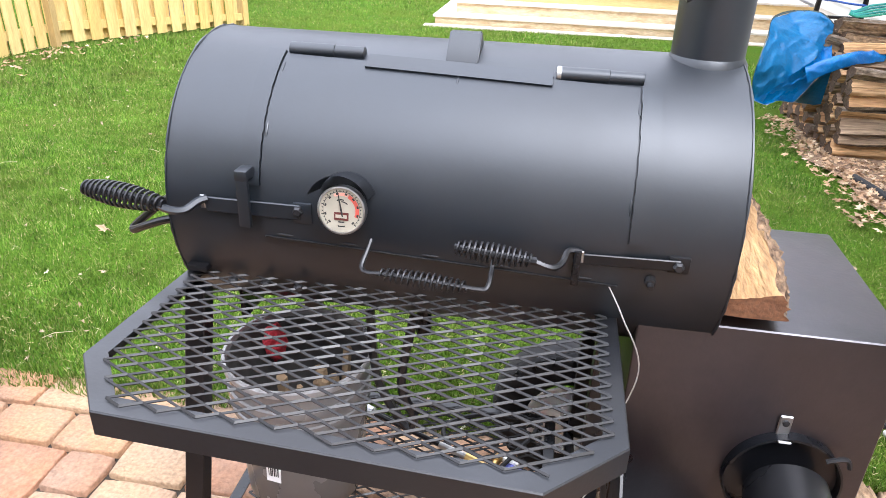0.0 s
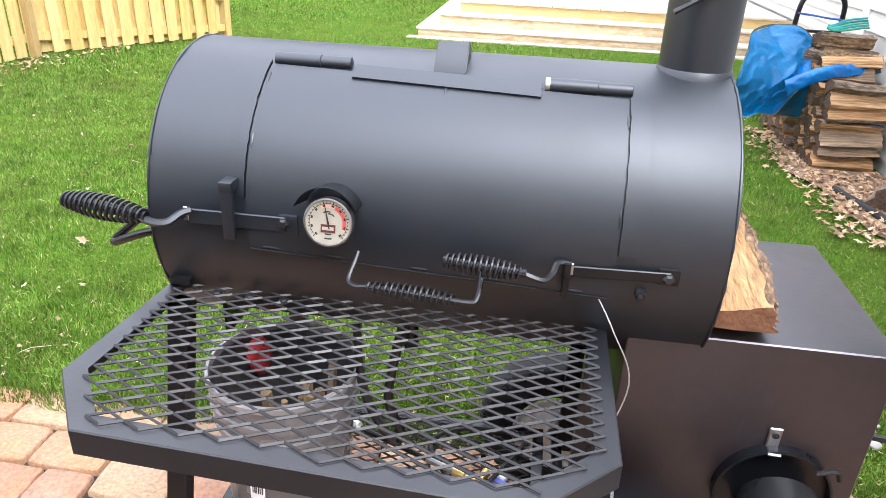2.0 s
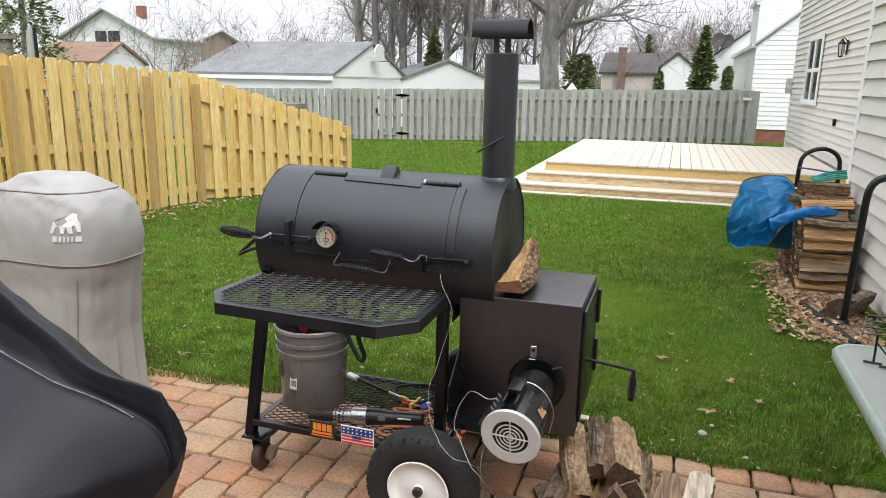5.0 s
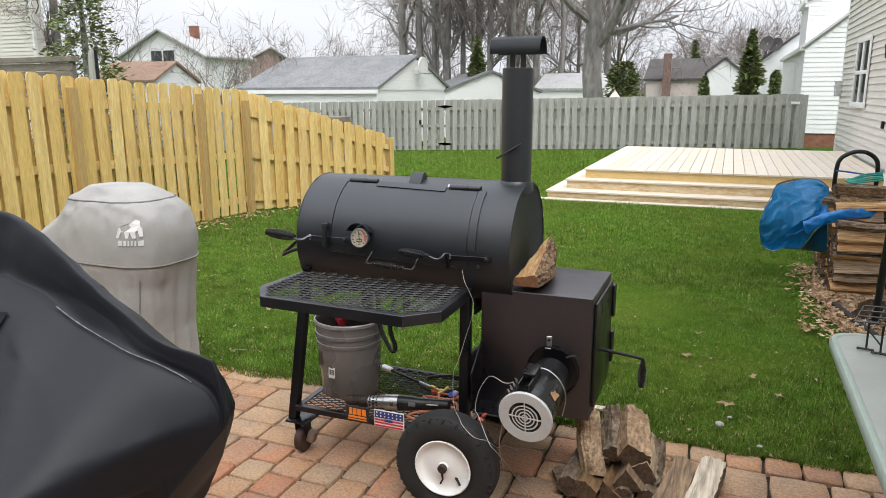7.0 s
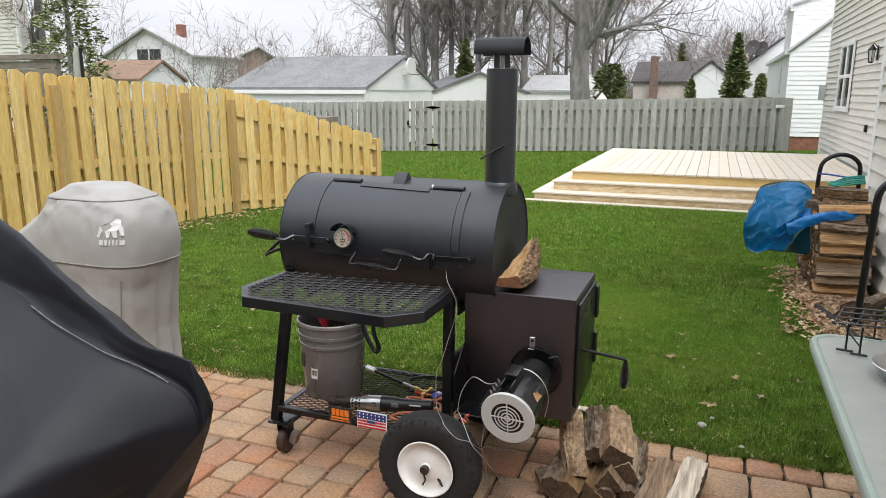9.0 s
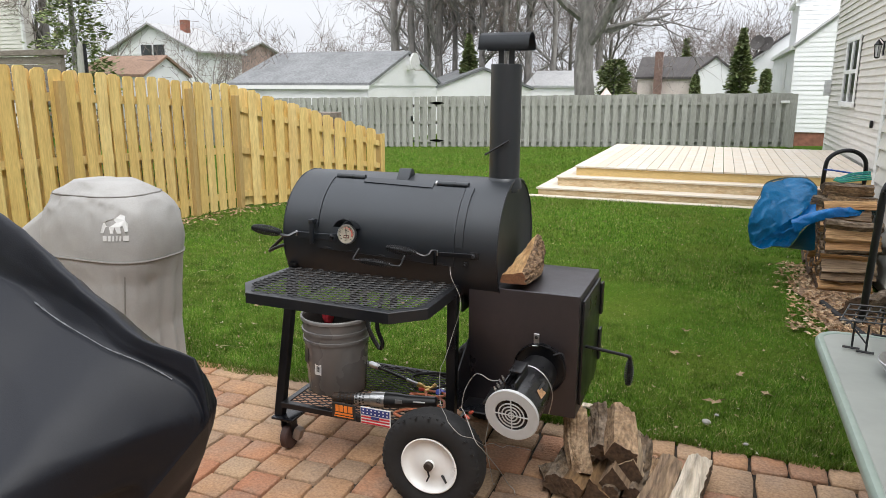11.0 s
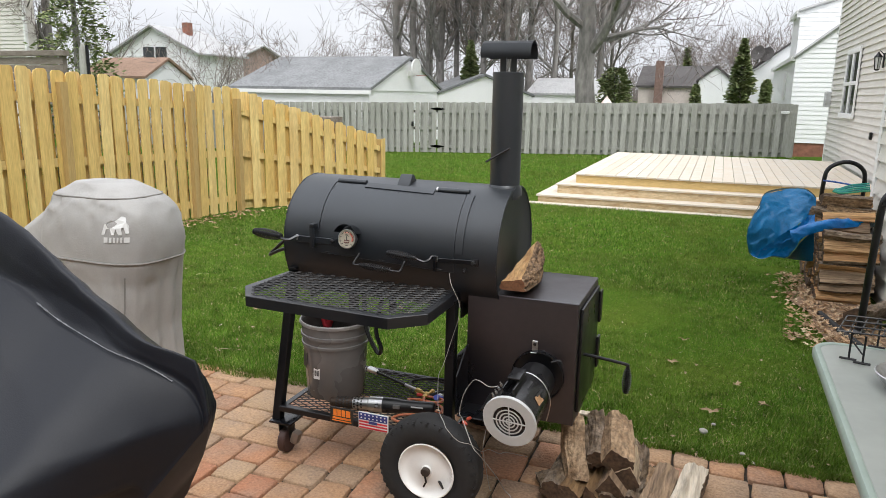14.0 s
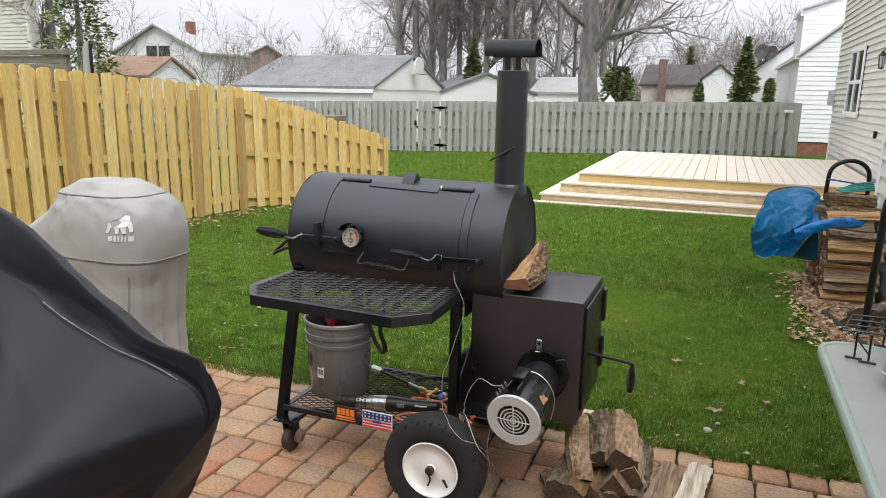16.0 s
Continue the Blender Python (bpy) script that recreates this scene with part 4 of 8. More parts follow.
part("door_strap", barrel_patch(DX0 + 0.004, DX1 - 0.004, DA1 - 0.1, DA1 + 0.45, 0.0005, 0.0072, 14, 2, 0.0012, 8), M_COIL, smoker, "bare worn lower edge of the door")
for x in (-0.33, -0.22, -0.085, 0.03, 0.16):
    bm = bmesh.new()
    lathe(bm, on_barrel(x - 0.014, DA1 - 1.2, 0.004), (1, 0, -0.04), [(0, 0.0008), (0.004, 0.0022), (0.020, 0.0024), (0.028, 0.0008)], 8, True, True)
    part("weld_bead", bm, M_COIL, door, "bright worn weld bead")
for x, a in ((DX0 + 0.003, 60), (DX0 + 0.004, 34), (DX1 - 0.001, 70), (DX1, 36), (-0.07, 31)):
    bm = bmesh.new()
    lathe(bm, on_barrel(x, a - 2.8, 0.004), on_barrel(x, a + 2.8, 0.004) - on_barrel(x, a - 2.8, 0.004), [(0, 0.0008), (0.004, 0.0024), (0.02, 0.0026), (0.026, 0.0008)], 8, True, True)
    part("weld_bead", bm, M_BLACK, door)
for x0, x1 in ((-0.366, -0.235), (0.086, 0.223)):
    c = on_barrel((x0 + x1) / 2, DA0, 0.003)
    h = part("hinge", turned((x0, c.y, c.z), (1, 0, 0), [(0, 0.010), (0.001, 0.0125), ((x1 - x0) * 0.6, 0.0125), ((x1 - x0) * 0.6 + 0.001, 0.0112), (x1 - x0 - 0.001, 0.0112), (x1 - x0, 0.009)], 20, True, True), M_BLACK, smoker)
    if x0 > 0:
        part("worn_patch", turned((x0 - 0.0008, c.y, c.z), (1, 0, 0), [(0, 0.008), (0.001, 0.0129), (0.006, 0.0129), (0.008, 0.0126)], 20, True), M_BRIGHT, h, "bare metal where paint has chipped")
# counterweight block
bm = bmesh.new()
prof = [(0.030, 1.166), (-0.050, 1.148), (-0.047, 1.160), (-0.012, 1.199), (0.006, 1.198)]
a_ = [bm.verts.new((-0.098, p, q)) for p, q in prof]
b_ = [bm.verts.new((-0.044, p, q)) for p, q in prof]
bm.faces.new(a_)
bm.faces.new(b_[::-1])
for i in range(5):
    j = (i + 1) % 5
    bm.faces.new((a_[j], a_[i], b_[i], b_[j]))
bmesh.ops.bevel(bm, geom=bm.edges[:], offset=0.002, segments=2, affect='EDGES')
part("door_stop", bm, M_BLACK, smoker, "wedge-shaped steel stop", smooth=30)

# thermometer
GX, GA = -0.222, 81
g0 = on_barrel(GX, GA + 1.5, 0.004)
gd = Vector((0, -math.sin(radians(GA)), math.cos(radians(GA)))).normalized()
gauge = part("thermometer", turned(g0, gd, [(0, 0.030), (0.020, 0.030), (0.021, 0.0385), (0.033, 0.0395), (0.0365, 0.0385), (0.037, 0.036), (0.034, 0.0355)], 48, True), M_BRIGHT, smoker, "round dial thermometer with a steel bezel")
M_DIAL = mat("dulled_white_dial", (0.36, 0.33, 0.265), 0.4, 0, 0.06, 60, (0.27, 0.245, 0.19), 40, 0.5)
M_INKRED = mat("dark_red_print", (0.10, 0.022, 0.018), 0.5, 0, 0.05, 60)
M_RED = mat("red_print", (0.50, 0.085, 0.06), 0.5, 0, 0.05, 60)
M_INK = mat("black_print", (0.02, 0.02, 0.02), 0.5, 0, 0.05, 60)
gs = Vector((1, 0, 0))
gu = gd.cross(gs) * -1
gu = gu if gu.z > 0 else -gu


def dial_pt(r, deg, h):
    a = radians(deg)
    return g0 + gd * h + gs * (r * math.sin(a)) + gu * (r * math.cos(a))


bm = bmesh.new()
bm.faces.new([bm.verts.new(dial_pt(0.0362, 360 * i / 48, 0.0335)) for i in range(48)])
part("dial_face", bm, M_DIAL, gauge, smooth=None)


def dial_arc(r0, r1, d0, d1, h, n=14):
    bm = bmesh.new()
    a = [bm.verts.new(dial_pt(r0, d0 + (d1 - d0) * i / n, h)) for i in range(n + 1)]
    b = [bm.verts.new(dial_pt(r1, d0 + (d1 - d0) * i / n, h)) for i in range(n + 1)]
    for i in range(n):
        bm.faces.new((a[i], a[i + 1], b[i + 1], b[i]))
    return bm


part("red_zone", dial_arc(0.0225, 0.0285, 25, 112, 0.0339), M_RED, gauge, smooth=None)
part("red_zone", dial_arc(0.0235, 0.0280, -28, 22, 0.0338), mat("pale_red_print", (0.75, 0.33, 0.25), 0.5), gauge, smooth=None)
part("scale_ring", dial_arc(0.0295, 0.0302, -135, 135, 0.0338, 40), M_INK, gauge, smooth=None)
for i in range(28):
    dgr = -135 + 10 * i
    part("tick", dial_arc(0.0295, 0.0335 if i % 3 == 0 else 0.0318, dgr - 1.4, dgr + 1.4, 0.0339, 1), M_INK, gauge, smooth=None)
    if i % 3 == 0:
        part("print_bar", dial_arc(0.0252, 0.0284, dgr - 4.5, dgr + 4.5, 0.0341, 2), M_INK, gauge, smooth=None)
for rr, dgr, w in ((0.019, 180, 30), (0.026, 180, 26), (0.014, 20, 45), (0.017, -8, 40)):
    part("print_bar", dial_arc(rr - 0.001, rr + 0.001, dgr - w / 2, dgr + w / 2, 0.0338, 4), M_INK, gauge, smooth=None)
part("brand_plate", box(-0.0115, 0.0115, -0.0006, 0.0006, -0.0062, 0.0062, 0, 1, Matrix.Translation(g0 + gd * 0.0342 - gu * 0.0095) @ pose(0, 0, 0, GA - 90, 0, 0)), M_INKRED, gauge, smooth=None)
part("brand_bar", box(-0.009, 0.009, -0.0010, 0.0004, -0.0026, 0.0026, 0, 1, Matrix.Translation(g0 + gd * 0.0345 - gu * 0.0095) @ pose(0, 0, 0, GA - 90, 0, 0)), M_DIAL, gauge, smooth=None)
part("needle", rod([dial_pt(0.010, 168, 0.0350), dial_pt(0, 0, 0.0355), dial_pt(0.030, -12, 0.0350)], [0.0012, 0.0014, 0.0005], 5), M_INK, gauge)
# weather hood over the dial
bm = bmesh.new()
n = 18
sheet = []
for lift, r in ((0.0, 0.052), (0.056, 0.056)):
    sheet.append([bm.verts.new(dial_pt(r + (0.003 * math.cos(radians(-62 + 124 * i / n) * 2)), -62 + 124 * i / n, lift)) for i in range(n + 1)])
for i in range(n):
    bm.faces.new((sheet[0][i], sheet[0][i + 1], sheet[1][i + 1], sheet[1][i]))
bmesh.ops.solidify(bm, geom=bm.faces[:], thickness=0.003)
part("dial_hood", bm, M_BLACK, smoker, "curved steel hood over the dial")

# left latch: keeper, flat bar, coil handle
part("latch_bar", box(-0.462, -0.300, -0.226, -0.221, 0.922, 0.948, 0.0015, 1, None), M_BLACK, smoker)
part("latch_bolt", turned((-0.303, -0.221, 0.938), (0, -1, 0), [(0, 0.009), (0.008, 0.009), (0.012, 0.006)], 6, True, True), M_COIL, smoker, smooth=None)
part("latch_plate", box(-0.313, -0.281, -0.2235, -0.206, 0.915, 0.951, 0.003), M_BLACK, smoker)
part("latch_keeper", box(-0.401, -0.381, -0.238, -0.2285, 0.905, 1.000, 0.003), M_BLACK, smoker)
part("keeper_head", box(-0.402, -0.380, -0.239, -0.205, 0.985, 1.003, 0.004), M_BLACK, smoker)
part("latch_arm", rod(smooth_line([(-0.458, -0.226, 0.946), (-0.470, -0.236, 0.943), (-0.484, -0.254, 0.934), (-0.503, -0.262, 0.935), (-0.525, -0.262, 0.941)]), 0.0065, 6), M_BLACK, smoker)
part("worn_edge", box(-0.470, -0.462, -0.2285, -0.2265, 0.928, 0.952, 0.001, 1), M_BRIGHT, smoker, "bare steel edge")
part("handle_core", rod([(-0.515, -0.261, 0.943), (-0.60, -0.249, 0.948), (-0.668, -0.240, 0.951)], 0.0085, 8), M_FRAME, smoker)
part("coil_grip", coil((-0.520, -0.260, 0.944), (-0.668, -0.240, 0.951), 0.0095, 0.0195, 0.0026, 15), M_COIL, smoker, "coiled wire handle grip")
part("side_peg", rod(smooth_line([(-0.525, -0.15, 0.935), (-0.580, -0.15, 0.900), (-0.620, -0.145, 0.868), (-0.655, -0.140, 0.838), (-0.652, -0.150, 0.834), (-0.620, -0.160, 0.850), (-0.575, -0.165, 0.868), (-0.520, -0.165, 0.880)], 5), 0.0075, 10), M_FRAME, smoker, "bent steel rod hook")
# right latch
part("latch_bar", box(0.145, 0.302, -0.2265, -0.2215, 0.900, 0.918, 0.0015, 1, pose(0.3, -0.22, 0.92, 0, -1.5, 0) @ pose(-0.3, 0.22, -0.92)), M_FRAME, smoker)
part("latch_bolt", turned((0.298, -0.2215, 0.908), (0, -1, 0), [(0, 0.009), (0.008, 0.009), (0.012, 0.006)], 6, True, True), M_COIL, smoker, smooth=None)
part("latch_plate", box(0.282, 0.316, -0.2220, -0.203, 0.894, 0.922, 0.004), M_FRAME, smoker)
part("latch_arm", rod(smooth_line([(0.152, -0.226, 0.917), (0.132, -0.230, 0.919), (0.124, -0.245, 0.906), (0.110, -0.262, 0.903), (0.080, -0.265, 0.913)]), 0.0050, 6), M_COIL, smoker)
part("worn_edge", box(0.148, 0.156, -0.2295, -0.2268, 0.900, 0.920, 0.001, 1), M_BRIGHT, smoker, "bare steel edge")
part("latch_keeper", box(0.140, 0.152, -0.235, -0.2285, 0.862, 0.921, 0.002), M_FRAME, smoker)
part("handle_core", rod([(0.085, -0.265, 0.913), (0.02, -0.268, 0.918), (-0.040, -0.268, 0.924)], 0.0065, 8), M_FRAME, smoker)
part("coil_grip", coil((0.078, -0.265, 0.914), (-0.040, -0.268, 0.924), 0.008, 0.0155, 0.0022, 14), M_COIL, smoker, "coiled wire handle grip")
part("stud_bolt", turned((0.262, -0.211, 0.876), (0, -1, -0.3), [(0, 0.009), (0.012, 0.009), (0.013, 0.005), (0.022, 0.005)], 8, True, True), M_COIL, smoker, smooth=None)
# lifting handle with coil grip
part("lift_handle", rod(smooth_line([(-0.181, -0.203, 0.911), (-0.186, -0.232, 0.886), (-0.190, -0.256, 0.866), (-0.176, -0.266, 0.862), (-0.15, -0.268, 0.864), (-0.06, -0.270, 0.860), (0.0, -0.266, 0.854), (0.014, -0.260, 0.858), (0.017, -0.235, 0.880), (0.018, -0.205, 0.905)], 5), 0.0042, 8), M_COIL, smoker)
part("coil_grip", coil((-0.156, -0.268, 0.864), (-0.018, -0.268, 0.857), 0.0075, 0.0125, 0.0021, 15), M_COIL, smoker, "coiled wire handle grip")

# chimney with damper rod and half-round rain cap
CX, CY = 0.331, 0.0435
chimney = part("chimney", turned((CX, CY, 1.12), (0, 0, 1), [(0, 0.0597), (0.488, 0.0597), (0.490, 0.058), (0.490, 0.0555), (0.30, 0.0545)], 48), M_BLACK, smoker)
part("weld_collar", turned((CX, CY, 1.135), (0, 0, 1), [(0.0, 0.070), (0.030, 0.0665), (0.042, 0.0595)], 48), M_BLACK, chimney)
part("damper_rod", rod([(CX - 0.060, CY - 0.07, 1.268), (CX + 0.035, CY - 0.066, 1.325)], 0.0045, 6), M_COIL, chimney)
for dx in (-0.018, 0.024):
    part("cap_strut", box(CX + dx - 0.012, CX + dx + 0.010, CY - 0.012, CY - 0.008, 1.56, 1.690, 0.001, 1), M_BLACK, chimney)
bm = bmesh.new()
n = 24
arc0, arc1 = [], []
for i in range(n + 1):
    a = math.pi * (i / n) * 1.12 - 0.06 * math.pi
    for x, row in ((CX - 0.098, arc0), (CX + 0.098, arc1)):
        row.append(bm.verts.new((x, CY - 0.055 * math.cos(a), 1.672 + 0.055 * math.sin(a))))
for i in range(n):
    bm.faces.new((arc0[i], arc0[i + 1], arc1[i + 1], arc1[i]))
bmesh.ops.solidify(bm, geom=bm.faces[:], thickness=0.004)
part("rain_cap", bm, M_BLACK, chimney, "half-round steel rain cap")


# front shelf and lower shelf of expanded metal
M_MESH = mat("satin_mesh_paint", (0.009, 0.009, 0.0095), 0.40, 0, 0.25, 60, (0.020, 0.016, 0.014), 8, 0.6, spec=0.36)
def expanded(bm, poly, z, pitch_x, pitch_y, w, t):
    """Diamond mesh clipped to a convex plan polygon."""
    def inside(p):
        s = 0
        for i in range(len(poly)):
            a, b = poly[i], poly[(i + 1) % len(poly)]
            c = (b[0] - a[0]) * (p[1] - a[1]) - (b[1] - a[1]) * (p[0] - a[0])
            s += 1 if c > 0 else -1
        return abs(s) == len(poly)
    x0, x1 = min(p[0] for p in poly), max(p[0] for p in poly)
    y0, y1 = min(p[1] for p in poly), max(p[1] for p in poly)
    nx, ny = int((x1 - x0) / pitch_x) + 2, int((y1 - y0) / pitch_y) + 2
    for j in range(ny):
        for i in range(-1, nx):
            for s in (1, -1):
                a = Vector((x0 + i * pitch_x, y0 + (j + (0 if s > 0 else 1)) * pitch_y, z))
                b = Vector((x0 + (i + 0.5) * pitch_x, y0 + (j + 0.5) * pitch_y, z))
                c = Vector((x0 + (i + 1) * pitch_x, y0 + (j + (0 if s > 0 else 1)) * pitch_y, z))
                for p, q in ((a, b), (b, c)):
                    m_ = (p + q) / 2
                    if not (inside(p) and inside(q)):
                        continue
                    d = (q - p).normalized()
                    sd = Vector((-d.y, d.x, 0)) * w
                    tilt = Vector((0, 0, t * (1 if s > 0 else 0.6)))
                    v = [bm.verts.new(k) for k in (p - sd, q - sd, q + sd + tilt, p + sd + tilt)]
                    v2 = [bm.verts.new(k.co - Vector((0, 0, 0.0013))) for k in v]
                    bm.faces.new(v)
                    bm.faces.new(v2[::-1])
                    for e in range(4):
                        f = (e + 1) % 4
                        bm.faces.new((v[f], v[e], v2[e], v2[f]))
    return bm


SH = [(-0.562, -0.455), (-0.475, -0.570), (0.122, -0.598), (0.228, -0.498), (0.226, -0.126), (-0.535, -0.126)]
SZ = 0.780


def inset(poly, d):
    out = []
    n = len(poly)
    for i in range(n):
        p0, p1, p2 = Vector(poly[i - 1]), Vector(poly[i]), Vector(poly[(i + 1) % n])
        e0, e1 = (p1 - p0).normalized(), (p2 - p1).normalized()
        n0, n1 = Vector((-e0.y, e0.x)), Vector((-e1.y, e1.x))
        k = (n0 + n1).normalized()
        out.append(tuple(p1 + k * d / max(k.dot(n0), 0.3)))
    return out


M_SHELF = mat("satin_shelf_paint", (0.0058, 0.0070, 0.0095), 0.42, 0, 0.15, 50, (0.011, 0.010, 0.010), 6, 0.4, 0.0002, 150, spec=0.72)


def angle_frame(poly, z, flange, drop, t, name, parent, material):
    """An angle-iron rim round a plan polygon: a flat flange and a hanging lip."""
    bm = bmesh.new()
    inn, inn2 = inset(poly, flange), inset(poly, t)
    loops = [[(x, y, z - drop) for x, y in poly], [(x, y, z - 0.002) for x, y in poly], [(x, y, z) for x, y in inset(poly, 0.002)], [(x, y, z) for x, y in inn], [(x, y, z - t) for x, y in inn], [(x, y, z - t) for x, y in inn2], [(x, y, z - drop) for x, y in inn2], [(x, y, z - drop) for x, y in poly]]
    rings(bm, loops)
    bmesh.ops.remove_doubles(bm, verts=bm.verts[:], dist=0.0002)
    return part(name, bm, material, parent, smooth=20)


shelf = angle_frame(SH, SZ, 0.034, 0.040, 0.004, "shelf", smoker, M_SHELF)
bm = bmesh.new()
expanded(bm, inset(SH, 0.014), SZ + 0.0030, 0.054, 0.0262, 0.0013, 0.0026)
part("shelf_mesh", bm, M_MESH, shelf, "diamond-pattern expanded steel mesh", smooth=None)
LZ = 0.224
LS = [(-0.520, -0.316), (0.17, -0.316), (0.17, 0.235), (-0.520, 0.235)]
lower = angle_frame(LS, LZ, 0.026, 0.024, 0.004, "lower_shelf", smoker, M_FRAME)
bm = bmesh.new()
expanded(bm, inset(LS, 0.010), LZ + 0.0030, 0.054, 0.0262, 0.0016, 0.0024)
part("shelf_mesh", bm, M_MESH, lower, "diamond-pattern expanded steel mesh", smooth=None)
# legs
for (x0, y0), (x1, y1), zt, zb in (((-0.515, -0.19), (-0.545, -0.29), 0.752, 0.156), ((0.214, -0.212), (0.214, -0.228), 0.752, 0.19), ((-0.433, 0.22), (-0.478, 0.235), 0.80, 0.150), ((0.225, 0.20), (0.222, 0.22), 0.80, 0.19)):
    bm = bmesh.new()
    lo = [(x1 - 0.019, y1 - 0.019, zb), (x1 + 0.019, y1 - 0.019, zb), (x1 + 0.019, y1 + 0.019, zb), (x1 - 0.019, y1 + 0.019, zb)]
    hi = [(x0 - 0.019, y0 - 0.019, zt), (x0 + 0.019, y0 - 0.019, zt), (x0 + 0.019, y0 + 0.019, zt), (x0 - 0.019, y0 + 0.019, zt)]
    rings(bm, [lo, hi], True, True, True)
    bmesh.ops.bevel(bm, geom=bm.edges[:], offset=0.002, segments=1, affect='EDGES')
    part("leg", bm, M_FRAME, smoker, smooth=None)
for x in (-0.46, 0.225):
    bm = bmesh.new()
    prof = [(-0.14, 0.66), (0.24, 0.66), (0.24, 0.80), (0.16, 0.83), (0.08, 0.76), (0.0, 0.745), (-0.08, 0.76), (-0.14, 0.78)]
    a_ = [bm.verts.new((x - 0.004, p, q)) for p, q in prof]
    b_ = [bm.verts.new((x + 0.004, p, q)) for p, q in prof]
    bm.faces.new(a_)
    bm.faces.new(b_[::-1])
    for i in range(len(prof)):
        j = (i + 1) % len(prof)
        bm.faces.new((a_[j], a_[i], b_[i], b_[j]))
    part("saddle", bm, M_FRAME, smoker, "steel cradle plate", smooth=None)
part("side_bracket", box(-0.524, -0.486, -0.208, -0.172, 0.794, 0.806, 0.003), M_FRAME, smoker)
for x in (-0.44, -0.38, -0.32):
    part("shelf_bolt", turned((x, -0.205, SZ), (0, 0, 1), [(0, 0.009), (0.006, 0.009), (0.008, 0.005)], 6, True, True), M_COIL, smoker, smooth=None)
# drain valve lever hanging under the barrel
part("drain_pipe", rod([(-0.13, -0.02, 0.70), (-0.13, -0.02, 0.60)], 0.016, 10), M_FRAME, smoker)
part("drain_lever", rod(smooth_line([(-0.215, -0.12, 0.70), (-0.196, -0.14, 0.56), (-0.140, -0.15, 0.465), (-0.122, -0.15, 0.485), (-0.150, -0.14, 0.56), (-0.13, -0.12, 0.70)]), 0.009, 6), M_FRAME, smoker)


# casters and wheels
def caster(x, y):
    c = part("caster", box(x - 0.052, x + 0.052, y - 0.055, y + 0.055, 0.146, 0.156, 0.003), M_FRAME, smoker, "swivel caster with a brown wheel and brake")
    for s in (-1, 1):
        bm = bmesh.new()
        prof = [(-0.028, 0.147), (0.028, 0.147), (0.012, 0.045), (-0.012, 0.045)]
        a = [bm.verts.new((x + s * 0.024 - 0.002, y + p, q)) for p, q in prof]
        b = [bm.verts.new((x + s * 0.024 + 0.002, y + p, q)) for p, q in prof]
        bm.faces.new(a)
        bm.faces.new(b[::-1])
        for i in range(4):
            j = (i + 1) % 4
            bm.faces.new((a[j], a[i], b[i], b[j]))
        part("fork", bm, M_COIL, c, smooth=None)
    part("caster_wheel", turned((x - 0.019, y, 0.055), (1, 0, 0), [(0, 0.03), (0.001, 0.049), (0.006, 0.055), (0.032, 0.055), (0.037, 0.049), (0.038, 0.03)], 32, True, True), mat("brown_caster_rubber", (0.045, 0.022, 0.018), 0.6), c, "dark brown rubber wheel")
    part("brake_pedal", box(x + 0.030, x + 0.066, y - 0.02, y + 0.02, 0.060, 0.115, 0.010, 2, pose(x, y, 0.09, 0, 18, 0) @ pose(-x, -y, -0.09)), mat("worn_brake_steel", (0.25, 0.20, 0.17), 0.5, 0.5), c, "worn steel brake pedal")
    part("axle_bolt", turned((x - 0.034, y, 0.052), (1, 0, 0), [(0, 0.006), (0.068, 0.006)], 8, True, True), M_COIL, c)


caster(-0.512, -0.276)
caster(-0.485, 0.235)


